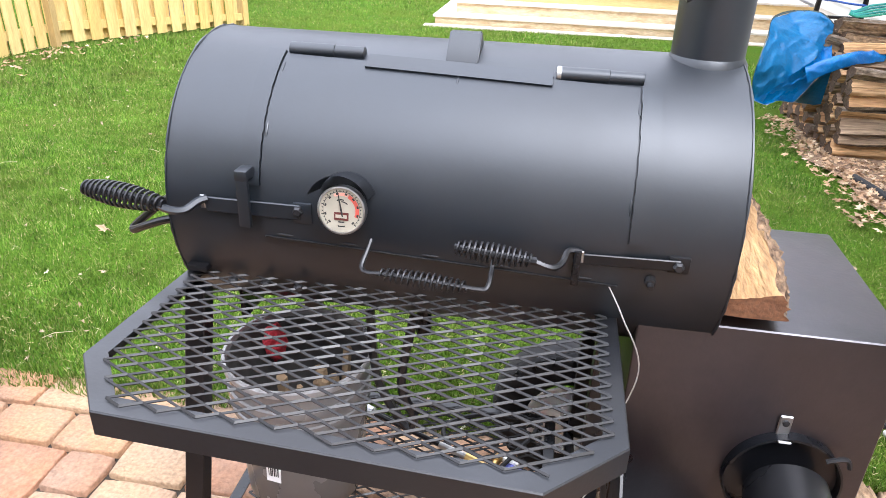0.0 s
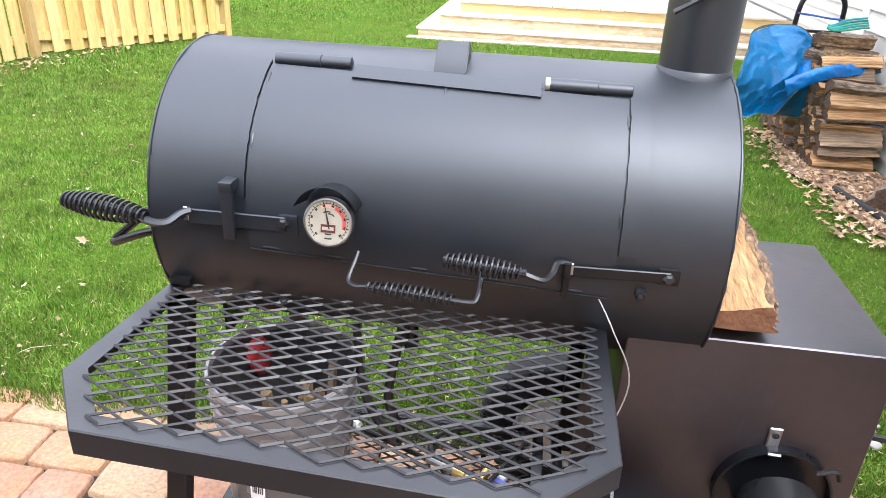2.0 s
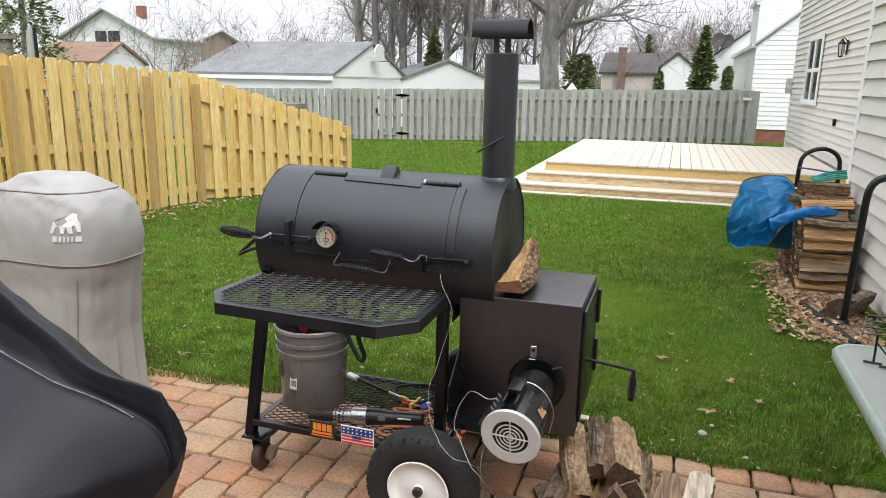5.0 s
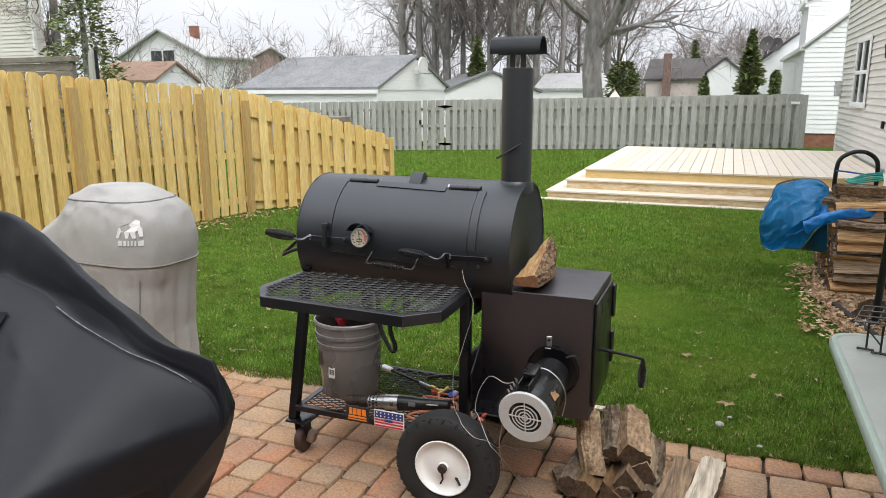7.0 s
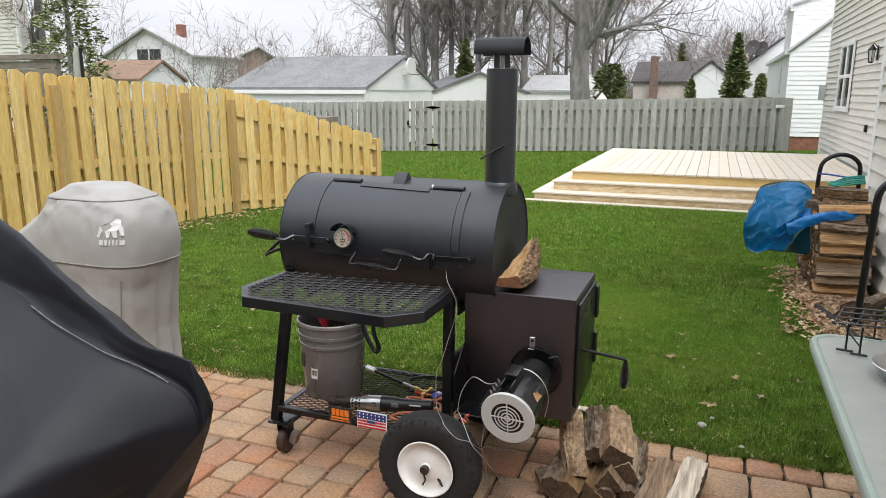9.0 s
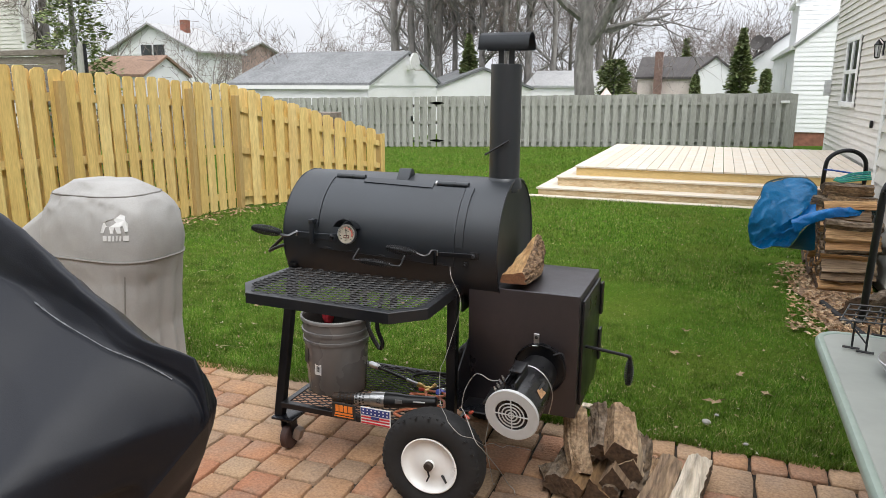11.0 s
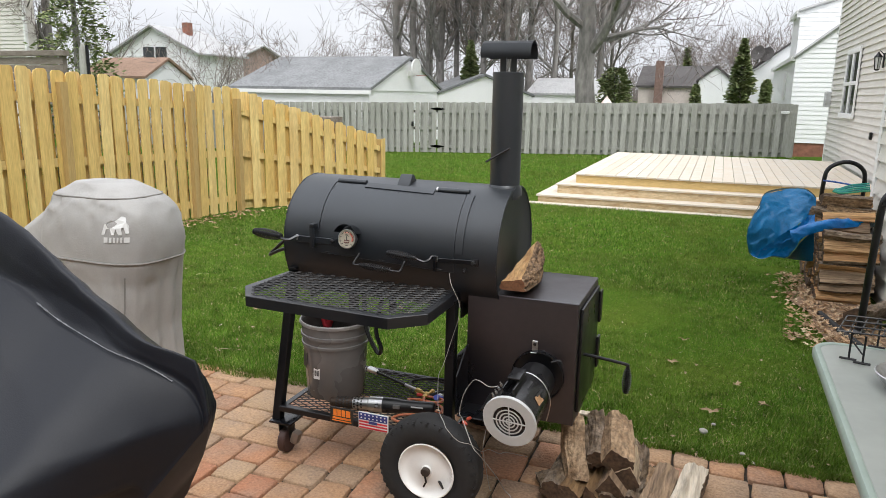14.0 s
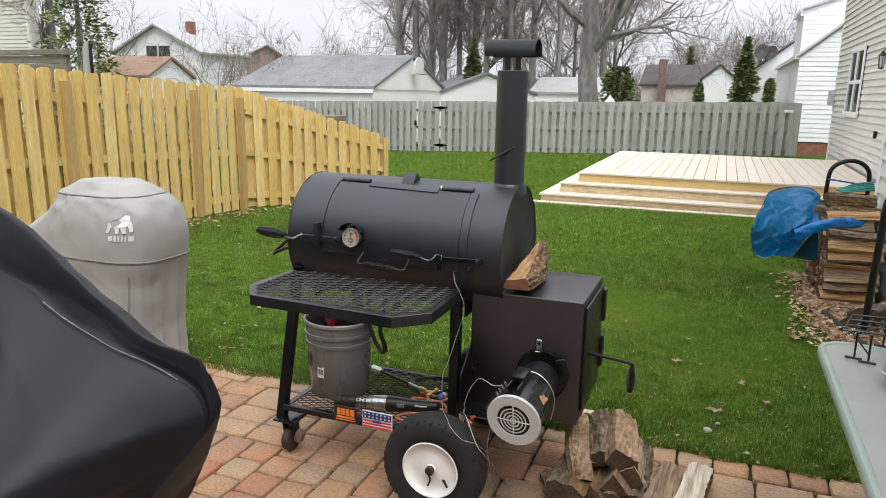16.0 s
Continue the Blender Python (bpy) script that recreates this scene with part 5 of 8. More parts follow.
def cart_wheel(x, y, z, side):
    """A pneumatic wheel; side is -1 where its dished face looks to the front."""
    R = 0.199
    w = part("wheel", turned((x, y, z), (0, 1, 0), [(-0.030, 0.097), (-0.046, 0.112), (-0.055, 0.145), (-0.052, 0.172), (-0.042, 0.189), (-0.020, 0.1965), (0.020, 0.1965), (0.042, 0.189), (0.052, 0.172), (0.055, 0.145), (0.046, 0.112), (0.030, 0.097)], 72), M_RUBBER, smoker, "pneumatic cart wheel with a white rim", smooth=50)
    bm = bmesh.new()
    n = 44
    for i in range(n):
        for row, yo in enumerate((-0.036, -0.018, 0.0, 0.018, 0.036)):
            a = 360 * (i + 0.5 * (row % 2)) / n
            rr = R - (0.0065 if abs(yo) > 0.03 else 0.001)
            m_ = pose(x, y, z, 0, a, 0) @ pose(0, yo, rr - 0.004, 0, 0, 28 if row % 2 else -28)
            add_box(bm, -0.0095, 0.0095, -0.0068, 0.0068, -0.006, 0.0012, 0, 1, m_)
        if i % 2 == 0:
            for yo in (-0.0475, 0.0475):
                m_ = pose(x, y, z, 0, 360 * i / n, 0) @ pose(0, yo, 0.177)
                add_box(bm, -0.004, 0.004, -0.0045, 0.0045, -0.006, 0.009, 0, 1, m_)
    part("tread", bm, M_RUBBER, w, smooth=None, kind="stuff")
    s = side
    rim = part("rim", turned((x, y, z), (0, s, 0), [(0.048, 0.106), (0.053, 0.109), (0.055, 0.105), (0.047, 0.098), (0.036, 0.092), (0.032, 0.078), (0.034, 0.055), (0.040, 0.036), (0.041, 0.022)], 64, False, True), M_WHITE, w, "white painted pressed steel rim", smooth=60)
    part("hub", turned((x, y, z), (0, s, 0), [(0.030, 0.021), (0.046, 0.020), (0.048, 0.018)], 28, False, True), M_WHITE, w)
    part("axle_end", turned((x, y, z), (0, s, 0), [(0.044, 0.0170), (0.060, 0.0170), (0.063, 0.014)], 20, False, True), mat("rusty_axle_steel", (0.05, 0.038, 0.03), 0.6, 0.4, 0.3, 60), w, "rusty axle end")
    part("cotter_pin", rod([(x - 0.002, y + s * 0.060, z - 0.005), (x + 0.006, y + s * 0.062, z - 0.035), (x - 0.004, y + s * 0.062, z - 0.056)], 0.0035, 6), M_FRAME, w)
    part("valve_stem", rod([(x + 0.045, y + s * 0.030, z - 0.040), (x + 0.070, y + s * 0.058, z - 0.048)], [0.006, 0.004], 8), M_BLACKPLASTIC, w)
    return w


cart_wheel(0.230, -0.452, 0.184, -1)
cart_wheel(0.200, 0.305, 0.197, -1)
part("axle", rod([(0.230, -0.40, 0.186), (0.201, 0.29, 0.196)], 0.013, 10), M_FRAME, smoker)

# firebox
FB = (0.262, 0.692, -0.172, 0.262, 0.300, 0.782)
fire = part("firebox", box(FB[0], FB[1], FB[2], FB[3], FB[4], FB[5], 0.006, 3), M_FIREBOX, smoker, "heat-browned welded firebox", smooth=30)
part("firebox_door", box(0.693, 0.704, -0.140, 0.235, 0.345, 0.755, 0.004), M_FRAME, fire, "flat black firebox door")
for z0, z1 in ((0.60, 0.735), (0.40, 0.535)):
    part("door_hinge", box(0.705, 0.716, 0.215, 0.262, z0, z1, 0.004), M_FRAME, fire)
part("door_handle", rod(smooth_line([(0.700, -0.077, 0.560), (0.76, -0.085, 0.558), (0.862, -0.098, 0.552), (0.872, -0.100, 0.546), (0.873, -0.100, 0.530)], 4), 0.0065, 8), M_FRAME, fire)
part("coil_grip", coil((0.873, -0.100, 0.535), (0.872, -0.104, 0.440), 0.0085, 0.0155, 0.0024, 11), M_COIL, fire, "coiled wire handle grip")
part("handle_core", rod([(0.873, -0.100, 0.54), (0.872, -0.104, 0.440)], 0.008, 8), M_FRAME, fire)
IX, IZ = 0.552, 0.486
part("air_inlet", turned((IX, FB[2] + 0.005, IZ), (0, -1, 0), [(0, 0.100), (0.026, 0.100), (0.027, 0.096), (0.006, 0.094)], 48), M_FRAME, fire)
part("inlet_plate", turned((IX, FB[2] - 0.002, IZ), (0, -1, 0), [(0.004, 0.094), (0.006, 0.05)], 48, False, True), M_FRAME, fire)
clipp = part("inlet_clip", box(IX - 0.028, IX - 0.006, FB[2] - 0.006, FB[2] - 0.002, 0.580, 0.622, 0.002, 1), M_BRIGHT, fire, "bent galvanised clip")
part("clip_lip", box(IX - 0.028, IX - 0.006, FB[2] - 0.026, FB[2] - 0.002, 0.578, 0.582, 0.001, 1), M_BRIGHT, clipp)
part("clip_screw", turned((IX - 0.017, FB[2] - 0.006, 0.608), (0, -1, 0), [(0, 0.006), (0.003, 0.006), (0.004, 0.003)], 12, True, True), M_COIL, clipp)
part("damper_tab", rod(smooth_line([(IX + 0.055, FB[2] - 0.030, 0.556), (IX + 0.085, FB[2] - 0.030, 0.566), (IX + 0.095, FB[2] - 0.030, 0.548)]), 0.0045, 6), M_COIL, fire)
# heat shield plates beside the firebox
bm = bmesh.new()
prof = [(-0.30, 0.325), (-0.172, 0.325), (-0.172, 0.57), (-0.195, 0.565), (-0.30, 0.48)]
a_ = [bm.verts.new((0.245 + 0.02, p, q)) for p, q in prof]
b_ = [bm.verts.new((0.250 + 0.02, p, q)) for p, q in prof]
bm.faces.new(a_)
bm.faces.new(b_[::-1])
for i in range(5):
    j = (i + 1) % 5
    bm.faces.new((a_[j], a_[i], b_[i], b_[j]))
part("side_plate", bm, M_FRAME, smoker, "black gusset plate", smooth=None)
part("ash_tray", box(0.271, 0.47, -0.300, -0.174, 0.318, 0.324, 0.002, 1), M_FRAME, smoker, smooth=None)
# sign plates on the lower rail
M_ORANGE = mat("orange_print", (0.80, 0.22, 0.03), 0.45, 0, 0.08, 40)
M_NAVY = mat("navy_print", (0.03, 0.045, 0.20), 0.4)
M_FLAGRED = mat("flag_red_print", (0.55, 0.03, 0.045), 0.4)
SY = -0.317
sign = part("name_plate", box(-0.271, -0.164, SY - 0.004, SY, 0.203, 0.272, 0.002, 1), M_INK, smoker, "black plate with an orange maker's mark")
for x0, x1, z0, z1 in ((-0.205, -0.185, 0.222, 0.256), (-0.180, -0.158, 0.222, 0.256), (-0.152, -0.130, 0.222, 0.256), (-0.124, -0.098, 0.222, 0.256), (-0.210, -0.096, 0.206, 0.216), (-0.215, -0.092, 0.195, 0.200)):
    part("print_bar", box(0.72 * x0 - 0.107, 0.72 * x1 - 0.107, SY - 0.0055, SY - 0.004, 0.83 * z0 + 0.050, 0.83 * z1 + 0.050), M_ORANGE, sign, smooth=None)
FX0, FX1 = -0.140, -0.007
flag = part("flag_plate", box(FX0, FX1, SY - 0.006, SY - 0.001, 0.201, 0.275, 0.002, 1), M_WHITE, smoker, "stars and stripes plate")
part("canton", box(FX0 + 0.004, FX1 - 0.004, SY - 0.0075, SY - 0.006, 0.242, 0.271), M_NAVY, flag, smooth=None)
for i in range(3):
    part("stripe", box(FX0 + 0.004, FX1 - 0.004, SY - 0.0075, SY - 0.006, 0.205 + 0.0125 * i, 0.2115 + 0.0125 * i), M_FLAGRED, flag, smooth=None)
for i in range(7):
    for j in range(2):
        part("star", turned((FX0 + 0.014 + 0.0175 * i, SY - 0.0075, 0.250 + 0.014 * j), (0, -1, 0), [(0, 0.0038), (0.0006, 0.0034)], 5, False, True), M_WHITE, flag, smooth=None)
part("letter_bar", box(-0.092, -0.056, SY - 0.0085, SY - 0.0075, 0.228, 0.239), M_NAVY, flag, smooth=None)


# ---- things on and round the smoker ----
def split_log(name, m, L, R, ang, seed, wood, label, category="firewood", group="", bark=True, rough=0.010, flat=0.0, taper=0.0):
    """A split length of firewood along local y from 0 to L: two split faces and a bark back."""
    rg = random.Random(seed)
    off = Vector((rg.uniform(0, 50), rg.uniform(0, 50), rg.uniform(0, 50)))
    bm = bmesh.new()
    half = radians(ang) / 2
    prof, kinds = [], []
    apex = Vector((0, 0))
    a, b = Vector((R * math.sin(-half), -R * math.cos(half))), Vector((R * math.sin(half), -R * math.cos(half)))
    for k in range(8):
        prof.append(apex.lerp(a, k / 8))
        kinds.append(0)
    for k in range(7):
        t = -half + 2 * half * k / 7
        prof.append(Vector((R * math.sin(t), -R * math.cos(t))) * (1 - flat * math.cos(t * 2)))
        kinds.append(1)
    for k in range(8):
        prof.append(b.lerp(apex, k / 8))
        kinds.append(0)
    n, rows = len(prof), 12
    grid = []
    for j in range(rows + 1):
        y = L * j / rows
        row = []
        for i, p in enumerate(prof):
            amp = rough * (1.6 if kinds[i] else 1.0)
            q = Vector((p.x * (1 + taper * (y / L - 0.3)), y, p.y * (1 + taper * (y / L - 0.3)) + R * 0.55))
            s = noise.noise(Vector((q.x * 16, q.y * 3.0, q.z * 16)) + off) * amp + noise.noise(Vector((q.x * 60, q.y * 4, q.z * 60)) + off) * amp * 0.6 + noise.noise(Vector((q.x * 130, q.y * 9, q.z * 130)) + off) * amp * 0.4
            d = Vector((p.x, 0, p.y + R * 0.55)).normalized()
            q += d * s + Vector((0.012 * noise.noise(Vector((y * 4, 0, 0)) + off), 0, 0.012 * noise.noise(Vector((0, y * 4, 0)) + off)))
            if j in (0, rows):
                q.y += rg.uniform(-0.007, 0.007)
            row.append(bm.verts.new(q))
        grid.append(row)
    for j in range(rows):
        for i in range(n):
            k = (i + 1) % n
            f = bm.faces.new((grid[j][i], grid[j][k], grid[j + 1][k], grid[j + 1][i]))
            f.material_index = 1 if (kinds[i] and bark) else 0
    bm.faces.new(grid[0][::-1]).material_index = 2
    bm.faces.new(grid[rows]).material_index = 2
    bmesh.ops.recalc_face_normals(bm, faces=bm.faces)
    me = bpy.data.meshes.new(name)
    bm.to_mesh(me)
    bm.free()
    me.materials.append(wood)
    me.materials.append(M_LOGBARK)
    me.materials.append(M_LOGEND)
    me.shade_smooth()
    me.set_sharp_from_angle(angle=radians(28))
    ob = new(name, me)
    ob.matrix_world = m
    return tagged(ob, label, category, group)


# log warming on the firebox
def lofted_log(name, secs, wood, label, seed, category="firewood"):
    """A thick split log along y. Each section: y, then left, top and foot corners in x, z; the right side carries bark."""
    off = Vector((seed * 3.1, seed * 1.7, seed * 0.9))
    bm = bmesh.new()
    rows, kinds = [], None
    n = 26
    for j in range(n + 1):
        y = secs[0][0] + (secs[-1][0] - secs[0][0]) * j / n
        for s0, s1 in zip(secs[:-1], secs[1:]):
            if y <= s1[0] + 1e-9:
                break
        u = (y - s0[0]) / (s1[0] - s0[0])
        c = [Vector((a[0] + (b[0] - a[0]) * u, a[1] + (b[1] - a[1]) * u)) for a, b in zip(s0[1:], s1[1:])]
        bl, tl, tr, mr, br = c
        prof, kinds = [], []
        for a, b, m, k in ((bl, tl, 5, 0), (tl, tr, 10, 0), (tr, mr, 8, 1), (mr, br, 8, 1), (br, bl, 6, 2)):
            for i in range(m):
                prof.append(a.lerp(b, i / m))
                kinds.append(k)
        mid = (bl + tl + tr + br) / 4
        row = []
        for q, k in zip(prof, kinds):
            v = Vector((q.x, y, q.y))
            d = Vector((q.x - mid.x, 0, q.y - mid.y)).normalized()
            if k == 0:
                a = 0.006 * noise.noise(Vector((v.x * 45, v.y * 4, v.z * 45)) + off) + 0.004 * noise.noise(Vector((v.x * 140, v.y * 9, v.z * 140)) + off)
            elif k == 1:
                a = 0.014 * (0.4 - abs(noise.noise(Vector((v.x * 60, v.y * 34, v.z * 60)) + off)) * 2) + 0.004 * noise.noise(v * 120 + off)
            else:
                a = 0.0
            w = v + d * a
            w.z = max(w.z, FB_TOP + 0.001)
            row.append(bm.verts.new(w + Vector((0, 0.006 * noise.noise(Vector((v.x * 90, 0, v.z * 90)) + off) if j in (0, n) else 0, 0))))
        rows.append(row)
    m = len(kinds)
    for j in range(n):
        for i in range(m):
            k = (i + 1) % m
            bm.faces.new((rows[j][i], rows[j][k], rows[j + 1][k], rows[j + 1][i])).material_index = 1 if kinds[i] == 1 else 0
    bm.faces.new(rows[0][::-1]).material_index = 2
    bm.faces.new(rows[n]).material_index = 2
    bmesh.ops.recalc_face_normals(bm, faces=bm.faces)
    me = bpy.data.meshes.new(name)
    bm.to_mesh(me)
    bm.free()
    for w in (wood, mat("red_brown_oak_bark", (0.235, 0.150, 0.085), 0.95, 0, 0.85, 70, (0.045, 0.022, 0.012), 42, 0.9, 0.020, 60, (1.2, 0.8, 1.2)), mat("sawn_oak_end", (0.17, 0.075, 0.034), 0.9, 0, 0.35, 120, (0.10, 0.042, 0.020), 25, 0.6, 0.003, 90)):
        me.materials.append(w)
    me.shade_smooth()
    me.set_sharp_from_angle(angle=radians(32))
    return tagged(new(name, me), label, category)


FB_TOP = 0.8055
lofted_log("firewood_log", ((-0.178, (0.390, FB_TOP), (0.395, 0.838), (0.474, 0.853), (0.486, 0.832), (0.487, FB_TOP)),
                            (-0.09, (0.392, FB_TOP), (0.412, 0.862), (0.468, 0.880), (0.500, 0.850), (0.500, FB_TOP)),
                            (0.00, (0.394, FB_TOP), (0.426, 0.890), (0.464, 0.904), (0.502, 0.868), (0.506, FB_TOP)),
                            (0.09, (0.396, FB_TOP), (0.432, 0.916), (0.454, 0.930), (0.488, 0.892), (0.490, FB_TOP)),
                            (0.165, (0.396, FB_TOP), (0.430, 0.916), (0.449, 0.934), (0.478, 0.890), (0.474, FB_TOP))),
           mat("fresh_split_oak", (0.43, 0.265, 0.118), 0.8, 0, 0.45, 40, (0.27, 0.135, 0.055), 10, 0.65, 0.007, 46, (3, 0.35, 3)), "split oak log warming on top of the firebox", 7)

# blower on the air inlet
blower = thing("blower", (0.53, -0.38, 0.36), "black electric blower with a white grille pushed onto the firebox inlet", "blower")
B0, B1 = Vector((0.532, -0.500, 0.435)), Vector((0.556, -0.195, 0.487))
bd = (B1 - B0).normalized()
bL = (B1 - B0).length
body = part("body", turned(B0, bd, [(0.010, 0.084), (0.012, 0.088), (0.05, 0.0885), (0.10, 0.087), (0.17, 0.085), (0.20, 0.078), (bL - 0.05, 0.072), (bL - 0.012, 0.070)], 48, True, True), M_BLACKPLASTIC, blower, smooth=40)
part("front_plate", turned(B0, bd, [(0.012, 0.0965), (0.004, 0.0975), (0.0, 0.0955), (0.0, 0.060), (0.004, 0.0585)], 56), M_PANEL, blower, "round light grey grille plate")
part("recess", turned(B0, bd, [(0.004, 0.0590), (0.018, 0.0560), (0.020, 0.002)], 40, False, True), M_INK, blower)
for r in (0.010, 0.0215, 0.0335, 0.0460):
    part("grille_ring", turned(B0, bd, [(0.001, r - 0.0024), (0.0, r - 0.0023), (0.0, r + 0.0023), (0.001, r + 0.0024)], 40), M_PANEL, blower)
bs_ = bd.cross(Vector((0, 0, 1))).normalized()
bu_ = bs_.cross(bd)
for a in (0, 90):
    d = bs_ * math.cos(radians(a)) + bu_ * math.sin(radians(a))
    part("grille_spoke", rod([B0 + bd * 0.001 - d * 0.059, B0 + bd * 0.001 + d * 0.059], 0.0024, 5), M_PANEL, blower)
for a_, b_ in ((-0.032, -0.024), (0.006, 0.014)):
    part("grip_side", box(a_, b_, 0.02, 0.15, 0.076, 0.118, 0.004, 2, Matrix.Translation(B0) @ pose(0, 0, 0, 9, 0, -4)), M_BLACKPLASTIC, blower)
part("grip_top", box(-0.032, 0.014, 0.075, 0.150, 0.119, 0.128, 0.004, 2, Matrix.Translation(B0) @ pose(0, 0, 0, 9, 0, -4)), M_BLACKPLASTIC, blower)
part("side_bracket", box(-0.085, -0.045, 0.02, 0.13, 0.060, 0.070, 0.003, 2, Matrix.Translation(B0) @ pose(0, 0, 0, 9, -30, -4)), M_BLACKPLASTIC, blower)
for k_ in range(4):
    part("terminal", turned(B0 + bd * (0.03 + 0.025 * k_) - bs_ * 0.062 + bu_ * 0.066, (-0.5, 0, 0.85), [(0, 0.005), (0.010, 0.005), (0.011, 0.003), (0.018, 0.003)], 8, True, True), M_BRIGHT, blower)
for k_ in range(3):
    part("wire_nut", turned((0.300 + 0.014 * k_, -0.362 + 0.012 * k_, 0.322 + 0.006 * k_), (0.6, -0.3, -0.7 + 0.6 * k_), [(0, 0.004), (0.004, 0.0075), (0.020, 0.006), (0.026, 0.002)], 8, True, True), mat("red_wire_nut", (0.42, 0.07, 0.04), 0.45), blower, "red plastic wire nut")
for k_ in (0, 2):
    part("vent_slot", box(-0.004, 0.004, 0.10, 0.15, 0.0860, 0.0885, 0, 1, Matrix.Translation(B0) @ pose(0, 0, 0, 9, 18 + 12 * k_, -4)), M_INK, blower)
part("wire_bail", rod(smooth_line([B0 + bd * 0.17 - bs_ * 0.02 + bu_ * 0.100, B0 + bd * 0.17 + bu_ * 0.096 + bs_ * 0.03, B0 + bd * 0.165 + bu_ * 0.065 + bs_ * 0.074, B0 + bd * 0.155 + bs_ * 0.098 + bu_ * 0.01, B0 + bd * 0.15 - bu_ * 0.07 + bs_ * 0.085]), 0.0022, 5), M_BRIGHT, blower)
part("warning_sticker", box(-0.026, 0.026, -0.0008, 0.0008, -0.016, 0.016, 0, 1, Matrix.Translation(B0 + bd * 0.105 + (bs_ * 0.85 + bu_ * 0.52) * 0.0872) @ pose(0, 0, 0, 0, 0, 86) @ pose(0, 0, 0, -31, 0, 0)), mat("tan_sticker_print", (0.42, 0.24, 0.12), 0.5, 0, 0.5, 160), blower, "small tan and orange warning sticker", smooth=None)
part("foot", box(B0.x - 0.04, B0.x + 0.055, B0.y + 0.03, B0.y + 0.12, 0.345, 0.365, 0.004), M_BLACKPLASTIC, blower)

# probe wires
wire = thing("probe_wire", (0.3, -0.27, 0), "thin braided steel thermometer lead hanging from the barrel", "cable")
M_WIRE = mat("braided_steel_lead", (0.36, 0.345, 0.32), 0.5, 0.3, 0.1, 80)
part("lead", rod(smooth_line([(0.196, -0.204, 0.862), (0.224, -0.262, 0.830), (0.262, -0.262, 0.735), (0.231, -0.27, 0.603), (0.214, -0.30, 0.521), (0.199, -0.31, 0.477), (0.213, -0.35, 0.404), (0.253, -0.44, 0.398), (0.294, -0.50, 0.392), (0.316, -0.522, 0.376), (0.360, -0.528, 0.344), (0.398, -0.50, 0.324), (0.405, -0.40, 0.250), (0.391, -0.25, 0.18), (0.378, -0.05, 0.06), (0.372, 0.066, 0.007), (0.473, 0.064, 0.007)], 8), 0.0012, 5), M_WIRE, wire)
wire2 = thing("probe_wire", (0.4, -0.3, 0), "second thin steel lead looping from the blower to the ground", "cable")
part("lead", rod(smooth_line([(0.470, -0.44, 0.53), (0.439, -0.44, 0.525), (0.398, -0.43, 0.537), (0.370, -0.42, 0.524), (0.338, -0.42, 0.465), (0.326, -0.42, 0.397), (0.352, -0.46, 0.392), (0.411, -0.52, 0.33), (0.433, -0.51, 0.297), (0.442, -0.45, 0.235), (0.450, -0.33, 0.116), (0.456, -0.235, 0.012), (0.483, -0.256, 0.007), (0.50, -0.29, 0.006)], 8), 0.0015, 5), M_WIRE, wire2)
wire3 = thing("probe_wire", (0.41, -0.3, 0), "short thin lead hanging beneath the blower to the pavers", "cable")
part("lead", rod(smooth_line([(0.440, -0.44, 0.40), (0.436, -0.45, 0.36), (0.431, -0.46, 0.293), (0.421, -0.38, 0.171), (0.408, -0.28, 0.03), (0.404, -0.244, 0.007)], 8), 0.0013, 5), M_WIRE, wire3)

# bucket on the lower shelf
BKX, BKY, BK0, BK1 = -0.378, -0.080, 0.2285, 0.566
bucket = thing("bucket", (BKX, BKY, BK0), "dark grey plastic bucket holding kindling and a red glove", "bucket")
part("shell", turned((BKX, BKY, BK0), (0, 0, 1), [(0.0, 0.0), (0.0, 0.122), (0.004, 0.126), (0.230, 0.1400), (0.231, 0.1455), (0.243, 0.1460), (0.245, 0.1420), (0.270, 0.1430), (0.271, 0.1490), (0.284, 0.1495), (0.286, 0.1445), (0.322, 0.1465), (0.324, 0.1515), (0.335, 0.1525), (0.338, 0.1500), (0.333, 0.1450), (0.05, 0.124), (0.02, 0.0)], 64), M_GREYPLASTIC, bucket, smooth=45)
# Dark liner: the shade inside the bucket, put into the colour.
part("sooty_lining", turned((BKX, BKY, BK0), (0, 0, 1), [(0.326, 0.1430), (0.06, 0.1235), (0.03, 0.0)], 48), mat("shaded_inside", (0.045, 0.042, 0.04), 0.8, 0, 0.3, 40, (0.09, 0.085, 0.08), 8, 0.5), bucket, "dark lining for the shade inside the bucket")
part("barcode_label", box(-0.016, 0.016, -0.0006, 0.0006, -0.024, 0.024, 0, 1, Matrix.Translation((BKX - 0.018, BKY - 0.1335, 0.350)) @ pose(0, 0, 0, -3, 0, -8)), M_WHITE, bucket, smooth=None)
for i in range(6):
    part("print_bar", box(-0.011 + 0.004 * i, -0.0095 + 0.004 * i + 0.001 * (i % 2), -0.0012, -0.0004, -0.010, 0.014, 0, 1, Matrix.Translation((BKX - 0.018, BKY - 0.1337, 0.350)) @ pose(0, 0, 0, -3, 0, -8)), M_INK, bucket, smooth=None)
# Lip in a lighter grey, so the sheen on it is painted.
part("rim", turned((BKX, BKY, BK0), (0, 0, 1), [(0.3225, 0.1500), (0.3235, 0.1530), (0.335, 0.1540), (0.3395, 0.1510), (0.3385, 0.1462), (0.330, 0.1452)], 64), mat("sheen_lip_plastic", (0.27, 0.265, 0.265), 0.30, 0, 0.12, 60), bucket, "rounded lip with its sheen painted pale")
